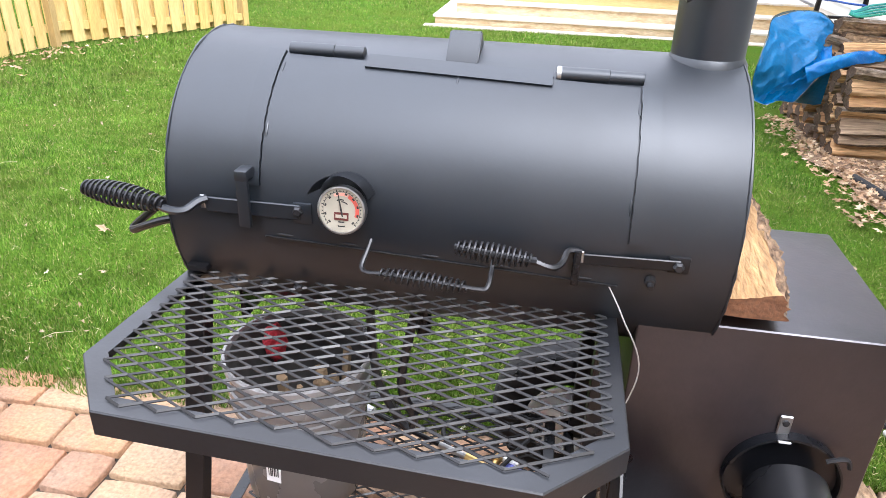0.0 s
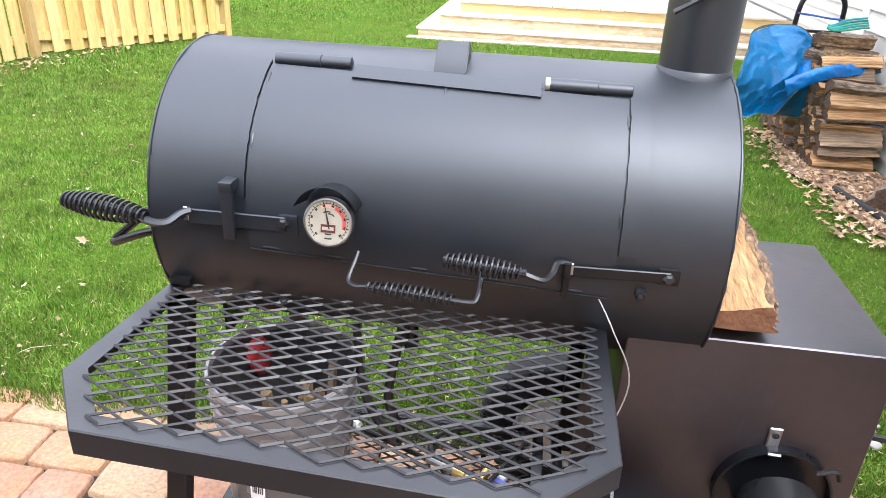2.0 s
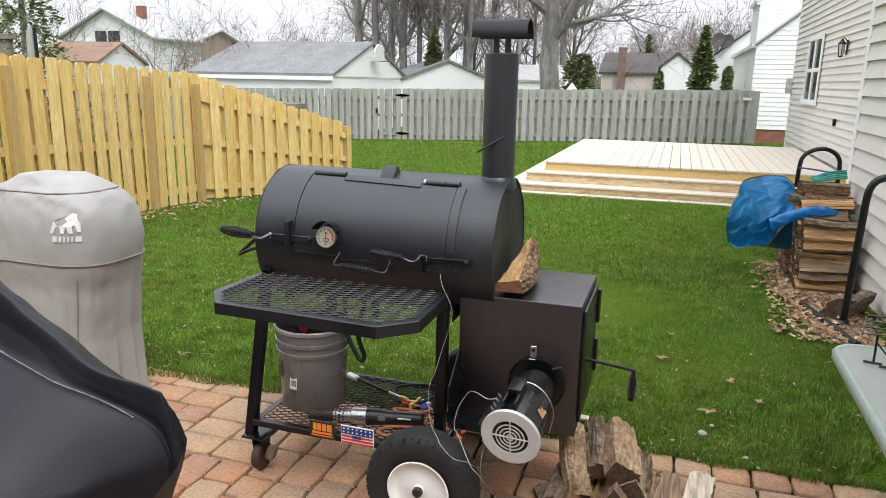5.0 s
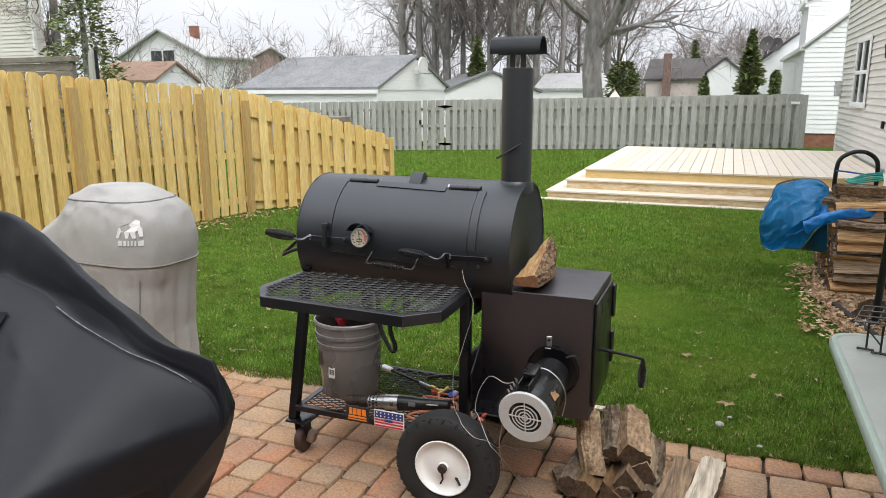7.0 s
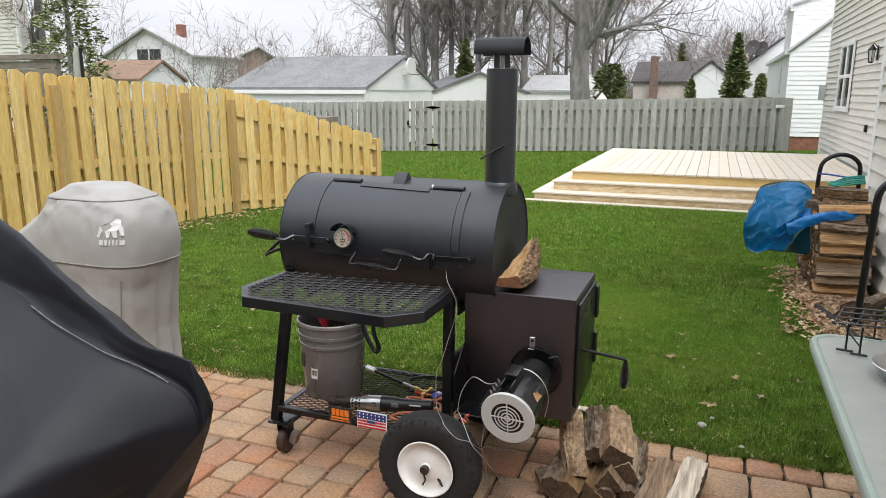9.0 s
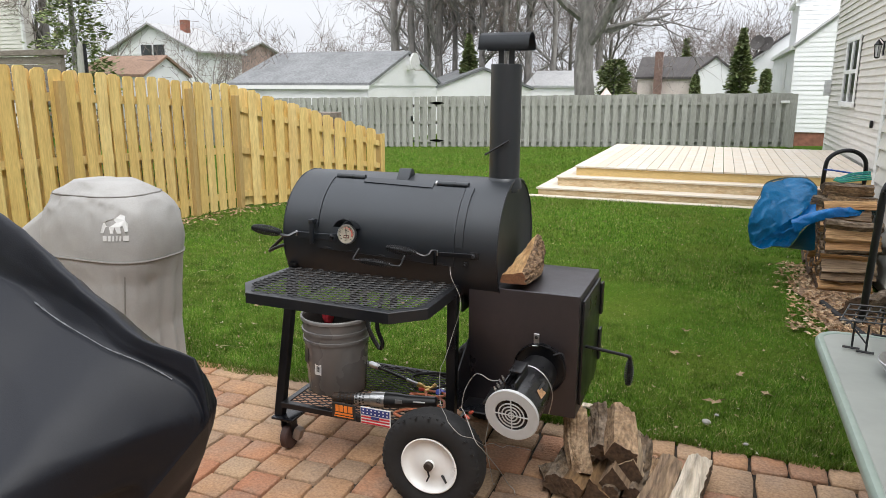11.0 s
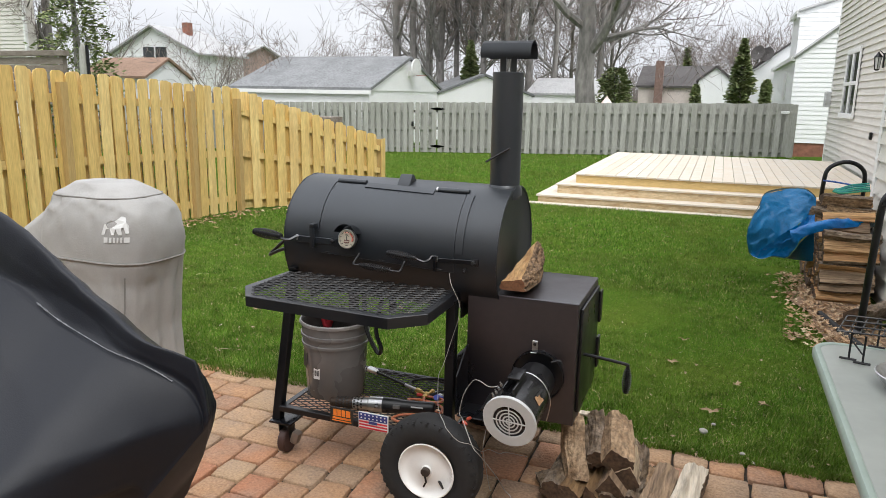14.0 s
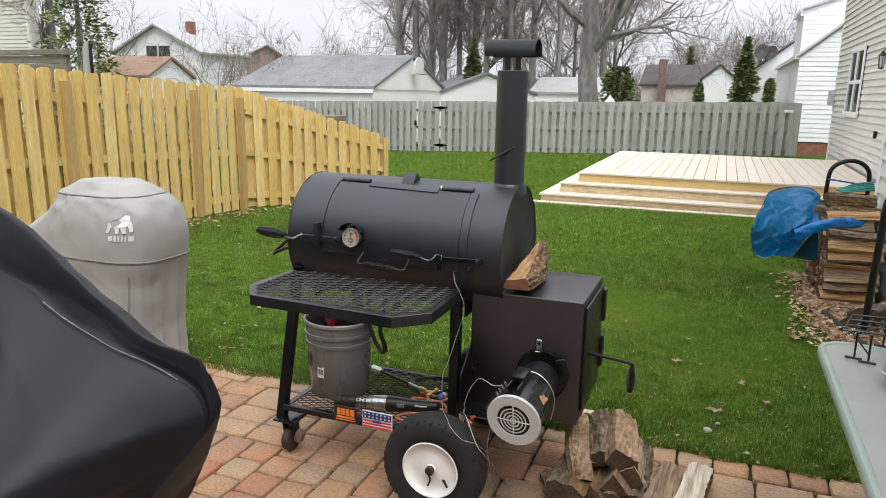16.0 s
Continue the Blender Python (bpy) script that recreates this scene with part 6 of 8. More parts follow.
part("side_label", box(-0.020, 0.020, -0.0006, 0.0006, -0.035, 0.035, 0, 1, Matrix.Translation((BKX - 0.088, BKY - 0.107, 0.40)) @ pose(0, 0, 0, -3, 0, -40)), M_INK, bucket, smooth=None)
rg = random.Random(8)
M_KIND = mat("pale_kindling", (0.34, 0.24, 0.14), 0.85, 0, 0.35, 30, (0.19, 0.12, 0.065), 6, 0.5)
for i in range(9):
    a, r = rg.uniform(0, 6.28), rg.uniform(0.01, 0.08)
    x, y = BKX + 0.02 + r * math.cos(a), BKY + r * math.sin(a)
    ob = solo("kindling_stick", rod([(x, y, BK0 + 0.012), (x + rg.uniform(-0.035, 0.035), y + rg.uniform(-0.035, 0.035), BK1 + rg.uniform(-0.12, -0.015))], rg.uniform(0.007, 0.013), 5), M_KIND, "thin split stick of pale kindling wood", "kindling", "kindling in the bucket")
bm = bmesh.new()
bmesh.ops.create_icosphere(bm, subdivisions=4, radius=1.0)
for v in bm.verts:
    c = v.co.copy()
    k = 0.85 + 0.25 * noise.noise(c * 2.3 + Vector((3, 1, 7)))
    v.co = Vector((BKX - 0.080 + c.x * 0.028 * k, BKY + 0.066 + c.y * 0.034 * k, BK1 - 0.042 + c.z * 0.050 * k))
solo("work_glove", bm, mat("red_cotton_cloth", (0.42, 0.022, 0.035), 0.9, 0, 0.2, 90, (0.26, 0.012, 0.018), 20, 0.6, 0.002, 120), "crumpled red cloth glove stuffed in the bucket", "glove", smooth=60)

# charcoal starter lying on the lower shelf rail
starter = thing("charcoal_starter", (-0.05, -0.31, LZ), "electric charcoal starter with a perforated steel nozzle and black handle", "fire starter")
T0, T1, T2 = Vector((-0.312, -0.240, LZ + 0.026)), Vector((-0.090, -0.200, LZ + 0.034)), Vector((0.105, -0.165, LZ + 0.041))
td = (T1 - T0).normalized()
part("nozzle", turned(T0, td, [(0.095, 0.0205), (0.10, 0.0235), (0.165, 0.0255), (0.17, 0.031), (0.232, 0.033), (0.234, 0.028)], 32), M_BRIGHT, starter, "perforated bright steel nozzle")
part("nozzle_tip", turned(T0, td, [(0.0, 0.018), (0.004, 0.0205), (0.099, 0.0225)], 32), mat("burnt_nozzle_steel", (0.075, 0.05, 0.035), 0.6, 0.6, 0.4, 60, (0.03, 0.022, 0.018), 20, 0.7), starter, "burnt brown end of the nozzle")
ts_ = td.cross(Vector((0, 0, 1))).normalized()
tu_ = ts_.cross(td)
for i in range(9):
    for k in range(7):
        a = radians(-30 + 30 * k + 15 * (i % 2))
        d = ts_ * math.cos(a) + tu_ * math.sin(a)
        c = T0 + td * (0.030 + 0.0155 * i)
        part("vent_hole", turned(c + d * 0.0235, d, [(0.0, 0.0046), (0.0012, 0.0046)], 8, True, True), M_INK, starter, smooth=None)
part("handle", turned(T1, (T2 - T1).normalized(), [(0.0, 0.031), (0.004, 0.034), (0.06, 0.031), (0.09, 0.026), (0.215, 0.0235), (0.222, 0.018), (0.224, 0.0)], 28, True), M_BLACKPLASTIC, starter)
hd = (T2 - T1).normalized()
hs = hd.cross(Vector((0, 0, 1))).normalized()
part("switch", box(-0.015, 0.015, -0.004, 0.004, -0.008, 0.008, 0.003, 2, Matrix.Translation(T1 + hd * 0.065 + hs * 0.029 + Vector((0, 0, 0.008))) @ pose(0, 0, 0, 0, 0, 10)), M_GREYPLASTIC, starter)
part("seam_bar", box(-0.025, 0.025, -0.003, 0.003, -0.0025, 0.0025, 0.001, 1, Matrix.Translation(T1 + hd * 0.150 + hs * 0.0235 + Vector((0, 0, 0.008))) @ pose(0, 0, 0, 0, 0, 10)), M_PANEL, starter)
M_CORD = mat("orange_cord", (0.40, 0.12, 0.055), 0.5, 0, 0.3, 60)
part("cord", rod(smooth_line([T2, T2 + Vector((0.025, 0.0, -0.012)), (0.145, -0.14, LZ + 0.014), (0.120, -0.075, LZ + 0.013), (0.03, -0.05, LZ + 0.013), (-0.03, -0.075, LZ + 0.018), (0.02, -0.10, LZ + 0.022), (0.11, -0.06, LZ + 0.024), (0.10, -0.015, LZ + 0.016), (0.02, -0.02, LZ + 0.02)], 7), 0.0052, 6), M_CORD, starter, "coiled dull orange cord")
part("cord_loop", rod(smooth_line([(0.02, -0.02, LZ + 0.02), (0.06, -0.12, LZ + 0.014), (0.09, -0.22, LZ + 0.014), (0.04, -0.275, LZ + 0.014), (-0.02, -0.26, LZ + 0.013), (0.02, -0.21, LZ + 0.016), (0.12, -0.19, LZ + 0.014), (0.13, -0.26, LZ + 0.013)], 7), 0.0052, 6), M_CORD, starter, "coiled dull orange cord")
# torch wand
wand = thing("torch_wand", (-0.13, 0.05, LZ), "propane torch wand with brass fittings lying on the lower shelf", "torch")
W0, W1 = Vector((-0.325, 0.138, LZ + 0.030)), Vector((-0.052, 0.028, LZ + 0.022))
wd = (W1 - W0).normalized()
part("nozzle_cup", turned(W0, wd, [(0.0, 0.015), (0.05, 0.014), (0.058, 0.008)], 20), M_BRIGHT, wand, "bright nozzle cup")
part("tube", rod([W0 + wd * 0.05, W0 + wd * 0.25], 0.0065, 8), M_FRAME, wand)
part("tube_end", rod([W1 - wd * 0.05, W1 + wd * 0.025], 0.0075, 8), M_BRIGHT, wand, "bright steel tube end")
part("brass_fitting", turned(W1 + wd * 0.02, wd, [(0, 0.007), (0.002, 0.011), (0.03, 0.011), (0.032, 0.007), (0.055, 0.007), (0.057, 0.012), (0.08, 0.012)], 12, True, True), mat("worn_brass", (0.55, 0.38, 0.14), 0.35, 0.9, 0.1, 60), wand, "brass valve")
part("valve_knob", turned(W1 + wd * 0.15 + Vector((0, -0.004, 0.004)), (0, -0.7, 0.7), [(0, 0.010), (0.018, 0.013), (0.02, 0.009)], 12, True, True), mat("blue_knob", (0.04, 0.07, 0.35), 0.5), wand, "blue plastic knob")
part("brass_tee", turned(W1 + wd * 0.075 + Vector((0.012, -0.008, 0.0)), (0.3, 0.9, 0.1), [(-0.028, 0.006), (-0.026, 0.0095), (-0.004, 0.0095), (0.0, 0.007), (0.026, 0.007), (0.028, 0.0105), (0.042, 0.0105)], 10, True, True), mat("dull_brass", (0.50, 0.33, 0.12), 0.4, 0.9, 0.15, 60), wand, "brass hose tee")
part("hose", rod(smooth_line([W1 + wd * 0.10, (0.08, 0.06, LZ + 0.02), (0.12, 0.17, LZ + 0.013), (0.0, 0.19, LZ + 0.013), (-0.10, 0.12, LZ + 0.013), (-0.04, 0.0, LZ + 0.014)], 7), 0.006, 6), M_RUBBER, wand)
# litter on the lower shelf
for i, (x, y, c, a) in enumerate(((0.004, 0.002, (0.42, 0.04, 0.03), 20), (0.075, 0.014, (0.10, 0.12, 0.45), 150), (-0.03, 0.03, (0.6, 0.5, 0.36), 120), (0.066, 0.038, (0.78, 0.78, 0.76), 150))):
    bm = bmesh.new()
    m_ = pose(x, y, LZ + 0.012, 6 * i, 4, a)
    add_box(bm, -0.026, 0.026, -0.008, 0.008, -0.005, 0.005, 0.003, 2, m_)
    solo("fire_lighter", bm, mat("wrapper", c, 0.45, 0, 0.15, 60), "small coloured wrapper lying on the mesh shelf", "litter")

# split firewood heap on the pavers
HEAP = "split firewood heap beside the firebox"
M_BLEACH = mat("bleached_split_wood", (0.56, 0.49, 0.39), 0.9, 0, 0.45, 26, (0.33, 0.26, 0.18), 10, 0.7, 0.010, 34, (3, 0.22, 3))
# Brown darkened to carry the shadow at the foot of the heap.
M_SHADELOG = mat("shaded_split_wood", (0.20, 0.118, 0.052), 0.85, 0, 0.45, 40, (0.085, 0.048, 0.022), 12, 0.7, 0.006, 50, (2, 0.4, 2))
BARKY = "bark-covered slab of firewood in the heap"
SPLIT, ROUND, WEDGE, TILTED, SLAB, BLOCK = (
    ((-0.055, -0.020), (-0.040, 0.035), (0.005, 0.045), (0.050, 0.010), (0.030, -0.040)),
    ((-0.040, -0.012), (-0.028, 0.028), (0.006, 0.040), (0.038, 0.018), (0.036, -0.020), (0.004, -0.040)),
    ((-0.055, -0.032), (-0.006, 0.050), (0.058, -0.030), (0.004, -0.044)),
    ((-0.050, 0.020), (0.004, 0.052), (0.048, -0.018), (0.022, -0.072), (-0.022, -0.052)),
    ((-0.036, -0.012), (-0.022, 0.014), (0.026, 0.012), (0.036, -0.010)),
    ((-0.046, -0.045), (-0.041, 0.022), (-0.006, 0.042), (0.046, 0.012), (0.042, -0.045)))


def hewn_log(near, far, section, size, spin, seed, wood, label, bark=(), ragged=0.012, rough=0.008):
    """Firewood from near to far with a many-sided section in metres; the sides named in bark carry bark, the ends are ragged."""
    rg = random.Random(seed)
    near, far = Vector(near), Vector(far)
    d = (far - near).normalized()
    side = d.cross(Vector((0, 0, 1))).normalized()
    up = side.cross(d)
    cs, sn = math.cos(radians(spin)), math.sin(radians(spin))
    off = Vector((seed * 1.37, seed * 2.11, seed * 0.73))
    prof, kinds = [], []
    n = len(section)
    for i in range(n):
        a, b = Vector(section[i]) * size, Vector(section[(i + 1) % n]) * size
        for k in range(6):
            prof.append(a.lerp(b, k / 6))
            kinds.append(i)
    L, rows = (far - near).length, 20
    fray = [rg.uniform(-1, 1) * ragged + 0.5 * ragged * math.sin(i * 0.9) for i in range(len(prof))]
    bm = bmesh.new()
    grid = []
    for j in range(rows + 1):
        u = j / rows
        bend = 0.010 * noise.noise(Vector((u * 2, 0, 0)) + off)
        row = []
        for i, p in enumerate(prof):
            q = p * (1 + 0.10 * noise.noise(Vector((u * 1.6, i * 0.02, 4)) + off))
            if kinds[i] in bark:
                amp = rough * 1.3 * (0.35 - abs(noise.noise(Vector((p.x * 60, u * L * 26, p.y * 60)) + off)))
                amp += rough * 0.7 * noise.noise(Vector((p.x * 120, u * L * 60, p.y * 120)) + off)
            else:
                amp = rough * noise.noise(Vector((p.x * 48, u * L * 5, p.y * 48)) + off) - 0.9 * rough * max(0, noise.noise(Vector((p.x * 130, u * L * 4, p.y * 130)) + off) - 0.1)
            q = q + q.normalized() * amp
            x, z = cs * q.x - sn * q.y + bend, sn * q.x + cs * q.y
            y = u * L + (fray[i] * (1.0 if j == rows else 0.12) if j in (0, rows) else 0)
            w = near + d * y + side * x + up * z
            w.z = max(w.z, 0.003)
            row.append(bm.verts.new(w))
        grid.append(row)
    m = len(prof)
    for j in range(rows):
        for i in range(m):
            k = (i + 1) % m
            bm.faces.new((grid[j][i], grid[j][k], grid[j + 1][k], grid[j + 1][i])).material_index = 1 if kinds[i] in bark else 0
    for row, flip, lift in ((grid[0], True, -0.001), (grid[rows], False, -0.004)):
        c = sum((v.co for v in row), Vector()) / m
        mid = [bm.verts.new(v.co.lerp(c, 0.4) + d * rg.uniform(-0.0004, 0.0004)) for v in row]
        cv = bm.verts.new(c + d * lift)
        for i in range(m):
            k = (i + 1) % m
            for f in (bm.faces.new((row[i], row[k], mid[k], mid[i])), bm.faces.new((mid[i], mid[k], cv))):
                f.material_index = 2
    bmesh.ops.recalc_face_normals(bm, faces=bm.faces)
    bmesh.ops.translate(bm, vec=-near, verts=bm.verts)
    me = bpy.data.meshes.new("firewood_log")
    bm.to_mesh(me)
    bm.free()
    for w in (wood, M_LOGBARK, M_LOGEND):
        me.materials.append(w)
    me.shade_smooth()
    me.set_sharp_from_angle(angle=radians(30))
    ob = new("firewood_log", me)
    ob.location = near
    return tagged(ob, label, "firewood", HEAP)


M_RIVEN = mat("riven_grey_brown_wood", (0.40, 0.28, 0.17), 0.9, 0, 0.60, 45, (0.15, 0.088, 0.045), 11, 0.85, 0.010, 60, (1.6, 0.8, 1.6), random_colors=((0.44, 0.31, 0.19), (0.34, 0.225, 0.13), (0.40, 0.29, 0.19)))
for near, far, sec, size, spin, wood, lab, bark in (
        ((0.864, -0.150, 0.175), (0.826, 0.125, 0.218), TILTED, 1.20, 30, M_RIVEN, "large weathered split log on top of the heap", ()),
        ((0.778, -0.105, 0.145), (0.742, 0.150, 0.205), ROUND, 0.95, 20, M_LOGBARK, BARKY, (0, 1, 2, 3, 4, 5)),
        ((0.722, -0.160, 0.065), (0.664, 0.010, 0.255), SPLIT, 0.92, 10, M_RIVEN, "rough split log leaning upright in the heap", ()),
        ((0.748, -0.100, 0.105), (0.706, 0.060, 0.190), ROUND, 0.62, 60, M_LOGBARK, BARKY, (0, 1, 2, 3)),
        ((0.636, -0.235, 0.050), (0.655, 0.060, 0.052), ROUND, 1.05, 0, M_LOGGREY, "round dark-ended log at the foot of the heap", (0, 1, 2, 3, 4, 5)),
        ((0.700, -0.240, 0.052), (0.735, 0.040, 0.060), BLOCK, 1.0, -12, M_SHADELOG, "split log darkened for shade at the foot of the heap", (4,)),
        ((0.778, -0.220, 0.045), (0.806, 0.060, 0.050), WEDGE, 0.95, 14, M_SHADELOG, "split log darkened for shade at the foot of the heap", (3,)),
        ((0.850, -0.200, 0.100), (0.862, 0.080, 0.105), WEDGE, 1.0, 0, M_LOGGREY, "three-sided split log in the firewood heap", (3,)),
        ((0.905, -0.150, 0.115), (0.890, 0.120, 0.125), TILTED, 0.95, 0, M_LOGGREY, "dark split log wedged in the heap", (2, 3)),
        ((0.842, -0.215, 0.040), (0.868, 0.060, 0.040), ROUND, 0.95, 40, M_LOGGREY, "round dark-ended log at the foot of the heap", (0, 1, 2, 3)),
        ((0.922, -0.190, 0.040), (0.930, 0.080, 0.040), ROUND, 0.90, 0, M_LOGBARK, BARKY, (0, 1, 2, 3)),
        ((0.948, -0.045, 0.045), (0.938, 0.110, 0.125), SLAB, 1.05, -60, M_LOGBARK, BARKY, (0, 1)),
        ((0.962, -0.090, 0.030), (0.975, 0.080, 0.060), SLAB, 0.7, 30, M_RIVEN, "thin pale splinter of firewood beside the heap", ()),
        ((0.560, -0.125, 0.022), (0.680, -0.060, 0.050), SLAB, 1.3, 10, M_LOGBARK, BARKY, (1,)),
        ((0.984, -0.290, 0.052), (1.040, 0.070, 0.062), BLOCK, 1.02, -4, M_LOGGREY, "weathered split log leaning at the edge of the heap", (0,)),
        ((1.085, -0.290, 0.052), (1.150, 0.135, 0.056), BLOCK, 0.98, 8, M_BLEACH, "pale bleached split log at the edge of the heap", (3,))):
    hewn_log(near, far, sec, size, spin, int(1000 * near[0]), wood, lab, bark)
chip = solo("wood_chip", box(0.60, 0.675, 0.535, 0.575, 0.018, 0.030, 0.004), M_BLEACH, "pale flat wood chip lying on the grass", "wood chip")

# ---- covered grills ----
def table_at(tab, z):
    for (z0, a0), (z1, a1) in zip(tab[:-1], tab[1:]):
        if z <= z1:
            return a0 + (a1 - a0) * (z - z0) / (z1 - z0)
    return tab[-1][1]


COVER_L = ((0.0, 0.36), (0.10, 0.352), (0.60, 0.342), (0.69, 0.35), (1.005, 0.262), (1.022, 0.245), (1.062, 0.165), (1.074, 0.145))
COVER_R = ((0.0, 0.285), (0.10, 0.280), (0.35, 0.275), (0.60, 0.312), (0.70, 0.345), (0.78, 0.357), (0.87, 0.352), (0.95, 0.330), (1.0, 0.285), (1.030, 0.240), (1.058, 0.165), (1.074, 0.105))
COVER_D = ((0.0, 0.24), (0.10, 0.235), (0.60, 0.225), (0.69, 0.238), (0.80, 0.24), (0.92, 0.222), (1.0, 0.186), (1.022, 0.168), (1.062, 0.115), (1.074, 0.10))
CGX, CGY = -1.705, 0.0


COVER_FOLDS = ((-0.42, 0.55, 0.034, 0.06), (-0.12, -0.45, 0.028, 0.05), (-0.78, 0.30, 0.018, 0.07), (-2.05, -0.25, 0.016, 0.08), (-2.55, 0.2, 0.020, 0.08), (0.5, 0.1, 0.024, 0.1), (1.6, 0.2, 0.022, 0.1), (2.6, -0.2, 0.022, 0.1))


def cover_pt(th, z, lift=0.0):
    a, b = table_at(COVER_R if math.cos(th) > 0 else COVER_L, z), table_at(COVER_D, z)
    c, s = math.cos(th), math.sin(th)
    p = 0.64
    x, y = a * math.copysign(abs(c) ** p, c), b * math.copysign(abs(s) ** p, s)
    q = Vector((x, y, z))
    skirt = 1.0 - smoothstep(0.60, 0.72, z)
    fold = skirt * (0.012 * noise.noise(Vector((2.6 * th, 0.7 * z, 3))) + 0.007 * noise.noise(Vector((6.5 * th + 1.5 * z, 1.3 * z, 9))))
    for at, tilt, amp, width in COVER_FOLDS:
        g = th - at - tilt * (0.70 - z)
        fold += skirt * amp * (math.exp(-abs(g) / width) - 0.7 * math.exp(-abs(g - 2.2 * width) / (1.4 * width)))
    dome = smoothstep(0.74, 0.90, z)
    fold += dome * 0.024 * (0.35 - abs(noise.noise(Vector((x * 5 + z * 9, y * 5, z * 7 - x * 4))))) + dome * 0.011 * (0.3 - abs(noise.noise(Vector((x * 13 - z * 17, y * 10, z * 15 + x * 8)))))
    fold += 0.007 * (0.3 - abs(noise.noise(Vector((x * 11 + z * 4, y * 11, z * 6))))) + 0.0015 * noise.noise(q * 22)
    skew = 0.004 * max(z - 0.85, 0) / 0.2
    d = math.hypot(x, y)
    k = 1 + (fold + lift) / d
    sag = 0.006 * noise.noise(Vector((x * 9, y * 9, 4))) if z > 1.03 else 0
    return Vector((CGX + x * k + skew, CGY + y * k, z + sag))


grill = thing("covered_grill", (CGX, CGY, 0), "pellet grill under a grey canvas cover with a pale logo", "grill cover")
bm = bmesh.new()
zs = [0.004, 0.05] + [0.08 + 0.02 * i for i in range(29)] + [0.655, 0.67, 0.685, 0.70, 0.72, 0.75, 0.79, 0.83, 0.87, 0.91, 0.94, 0.955, 0.97, 0.985, 0.995, 1.005, 1.013, 1.022, 1.03, 1.038, 1.046, 1.054, 1.062, 1.068, 1.074]
rings(bm, [[cover_pt(2 * math.pi * i / 320, z) for i in range(320)] for z in zs], True, False, True)
part("cover_skin", bm, M_COVERGREY, grill, smooth=70)
part("hem_seam", rod([cover_pt(2 * math.pi * i / 120, 0.722 + 0.010 * math.cos(2 * math.pi * i / 120) * -1.0, 0.003) for i in range(121)], 0.005, 6), M_SEAM, grill, "stitched piping seam")
part("crown_seam", rod([cover_pt(2 * math.pi * i / 120, 1.016, 0.002) for i in range(121)], 0.004, 6), M_SEAM, grill, "stitched piping seam")
for th in (-1.62, -0.80, -2.6):
    part("panel_seam", rod([cover_pt(th + 0.02 * math.sin(6 * z), z, 0.002) for z in [0.02 + 0.033 * i for i in range(20)]], 0.003, 5), M_SEAM, grill, "vertical stitched seam")


bm = bmesh.new()
wl_ = []
for i in range(9):
    u = i / 8
    x = CGX - 0.16 - 0.38 * u
    t_ = 0.985 - 0.225 * u
    hw_ = 0.19 - 0.02 * u
    wl_.append([(x, -hw_, 0.62 - 0.02 * u), (x, -hw_ - 0.01, t_ - 0.05), (x, -hw_ + 0.03, t_), (x, hw_ - 0.03, t_), (x, hw_ + 0.01, t_ - 0.05), (x, hw_, 0.62 - 0.02 * u)])
rings(bm, wl_, True, True, True)
part("side_wing", bm, M_COVERGREY, grill, "pale side of the cover over a shelf", smooth=50)


def cover_patch(poly, th0, z0, sc):
    """A flat printed shape laid on the cover; poly in a plan of about one unit."""
    bm = bmesh.new()
    pts = []
    for x, y in poly:
        xl = th0 + x * sc
        a = table_at(COVER_R if xl > 0 else COVER_L, z0 + y * sc)
        th = -math.acos(math.copysign(abs(xl / a) ** (1 / 0.64), xl))
        pts.append(cover_pt(th, z0 + y * sc, 0.0045))
    bm.faces.new([bm.verts.new(q) for q in pts])
    return bm


M_PRINT = mat("pale_print", (0.62, 0.62, 0.61), 0.7, 0, 0.04, 100)
LT, LZ_ = 0.232, 0.898
part("logo_shape", cover_patch([(-0.62, -0.42), (-0.46, -0.42), (-0.36, -0.12), (-0.20, -0.08), (-0.12, -0.42), (0.02, -0.42), (0.05, -0.10), (0.20, -0.42), (0.36, -0.42), (0.30, -0.08), (0.40, -0.05), (0.50, -0.34), (0.64, -0.34), (0.58, 0.05), (0.46, 0.22), (0.42, 0.42), (0.24, 0.48), (0.08, 0.32), (-0.25, 0.24), (-0.50, 0.08)], LT, LZ_, 0.094), M_PRINT, grill, "pale printed emblem", smooth=None)
for x0, x1 in ((-0.62, -0.42), (-0.34, -0.22), (-0.14, -0.06), (0.02, 0.10), (0.18, 0.26), (0.34, 0.56)):
    part("print_bar", cover_patch([(x0, -0.95), (x1, -0.95), (x1, -0.68), (x0, -0.68)], LT + 0.012, LZ_ + 0.012, 0.092), M_PRINT, grill, smooth=None)

black = thing("covered_grill", (-0.7, -1.55, 0), "gas grill under a charcoal vinyl cover with pale creases", "grill cover")
B_RIDGE = ((-1.75, 0.8), (-1.622, 0.832), (-1.594, 0.928), (-1.383, 1.119), (-1.145, 1.224), (-0.543, 1.241), (-0.46, 1.212), (-0.375, 1.169), (-0.292, 1.114), (-0.245, 1.083), (-0.154, 1.026), (-0.04, 0.963), (0.051, 0.924), (0.094, 0.765))
B_CREASE = ((-1.75, 0.74), (-1.72, 0.80), (-1.5, 0.98), (-1.25, 1.08), (-0.60, 1.09), (-0.50, 1.095), (-0.40, 1.068), (-0.328, 1.032), (-0.263, 0.997), (-0.18, 0.968), (-0.12, 0.945), (-0.06, 0.920), (0.0, 0.885), (0.042, 0.850), (0.066, 0.808), (0.078, 0.78), (0.088, 0.757))


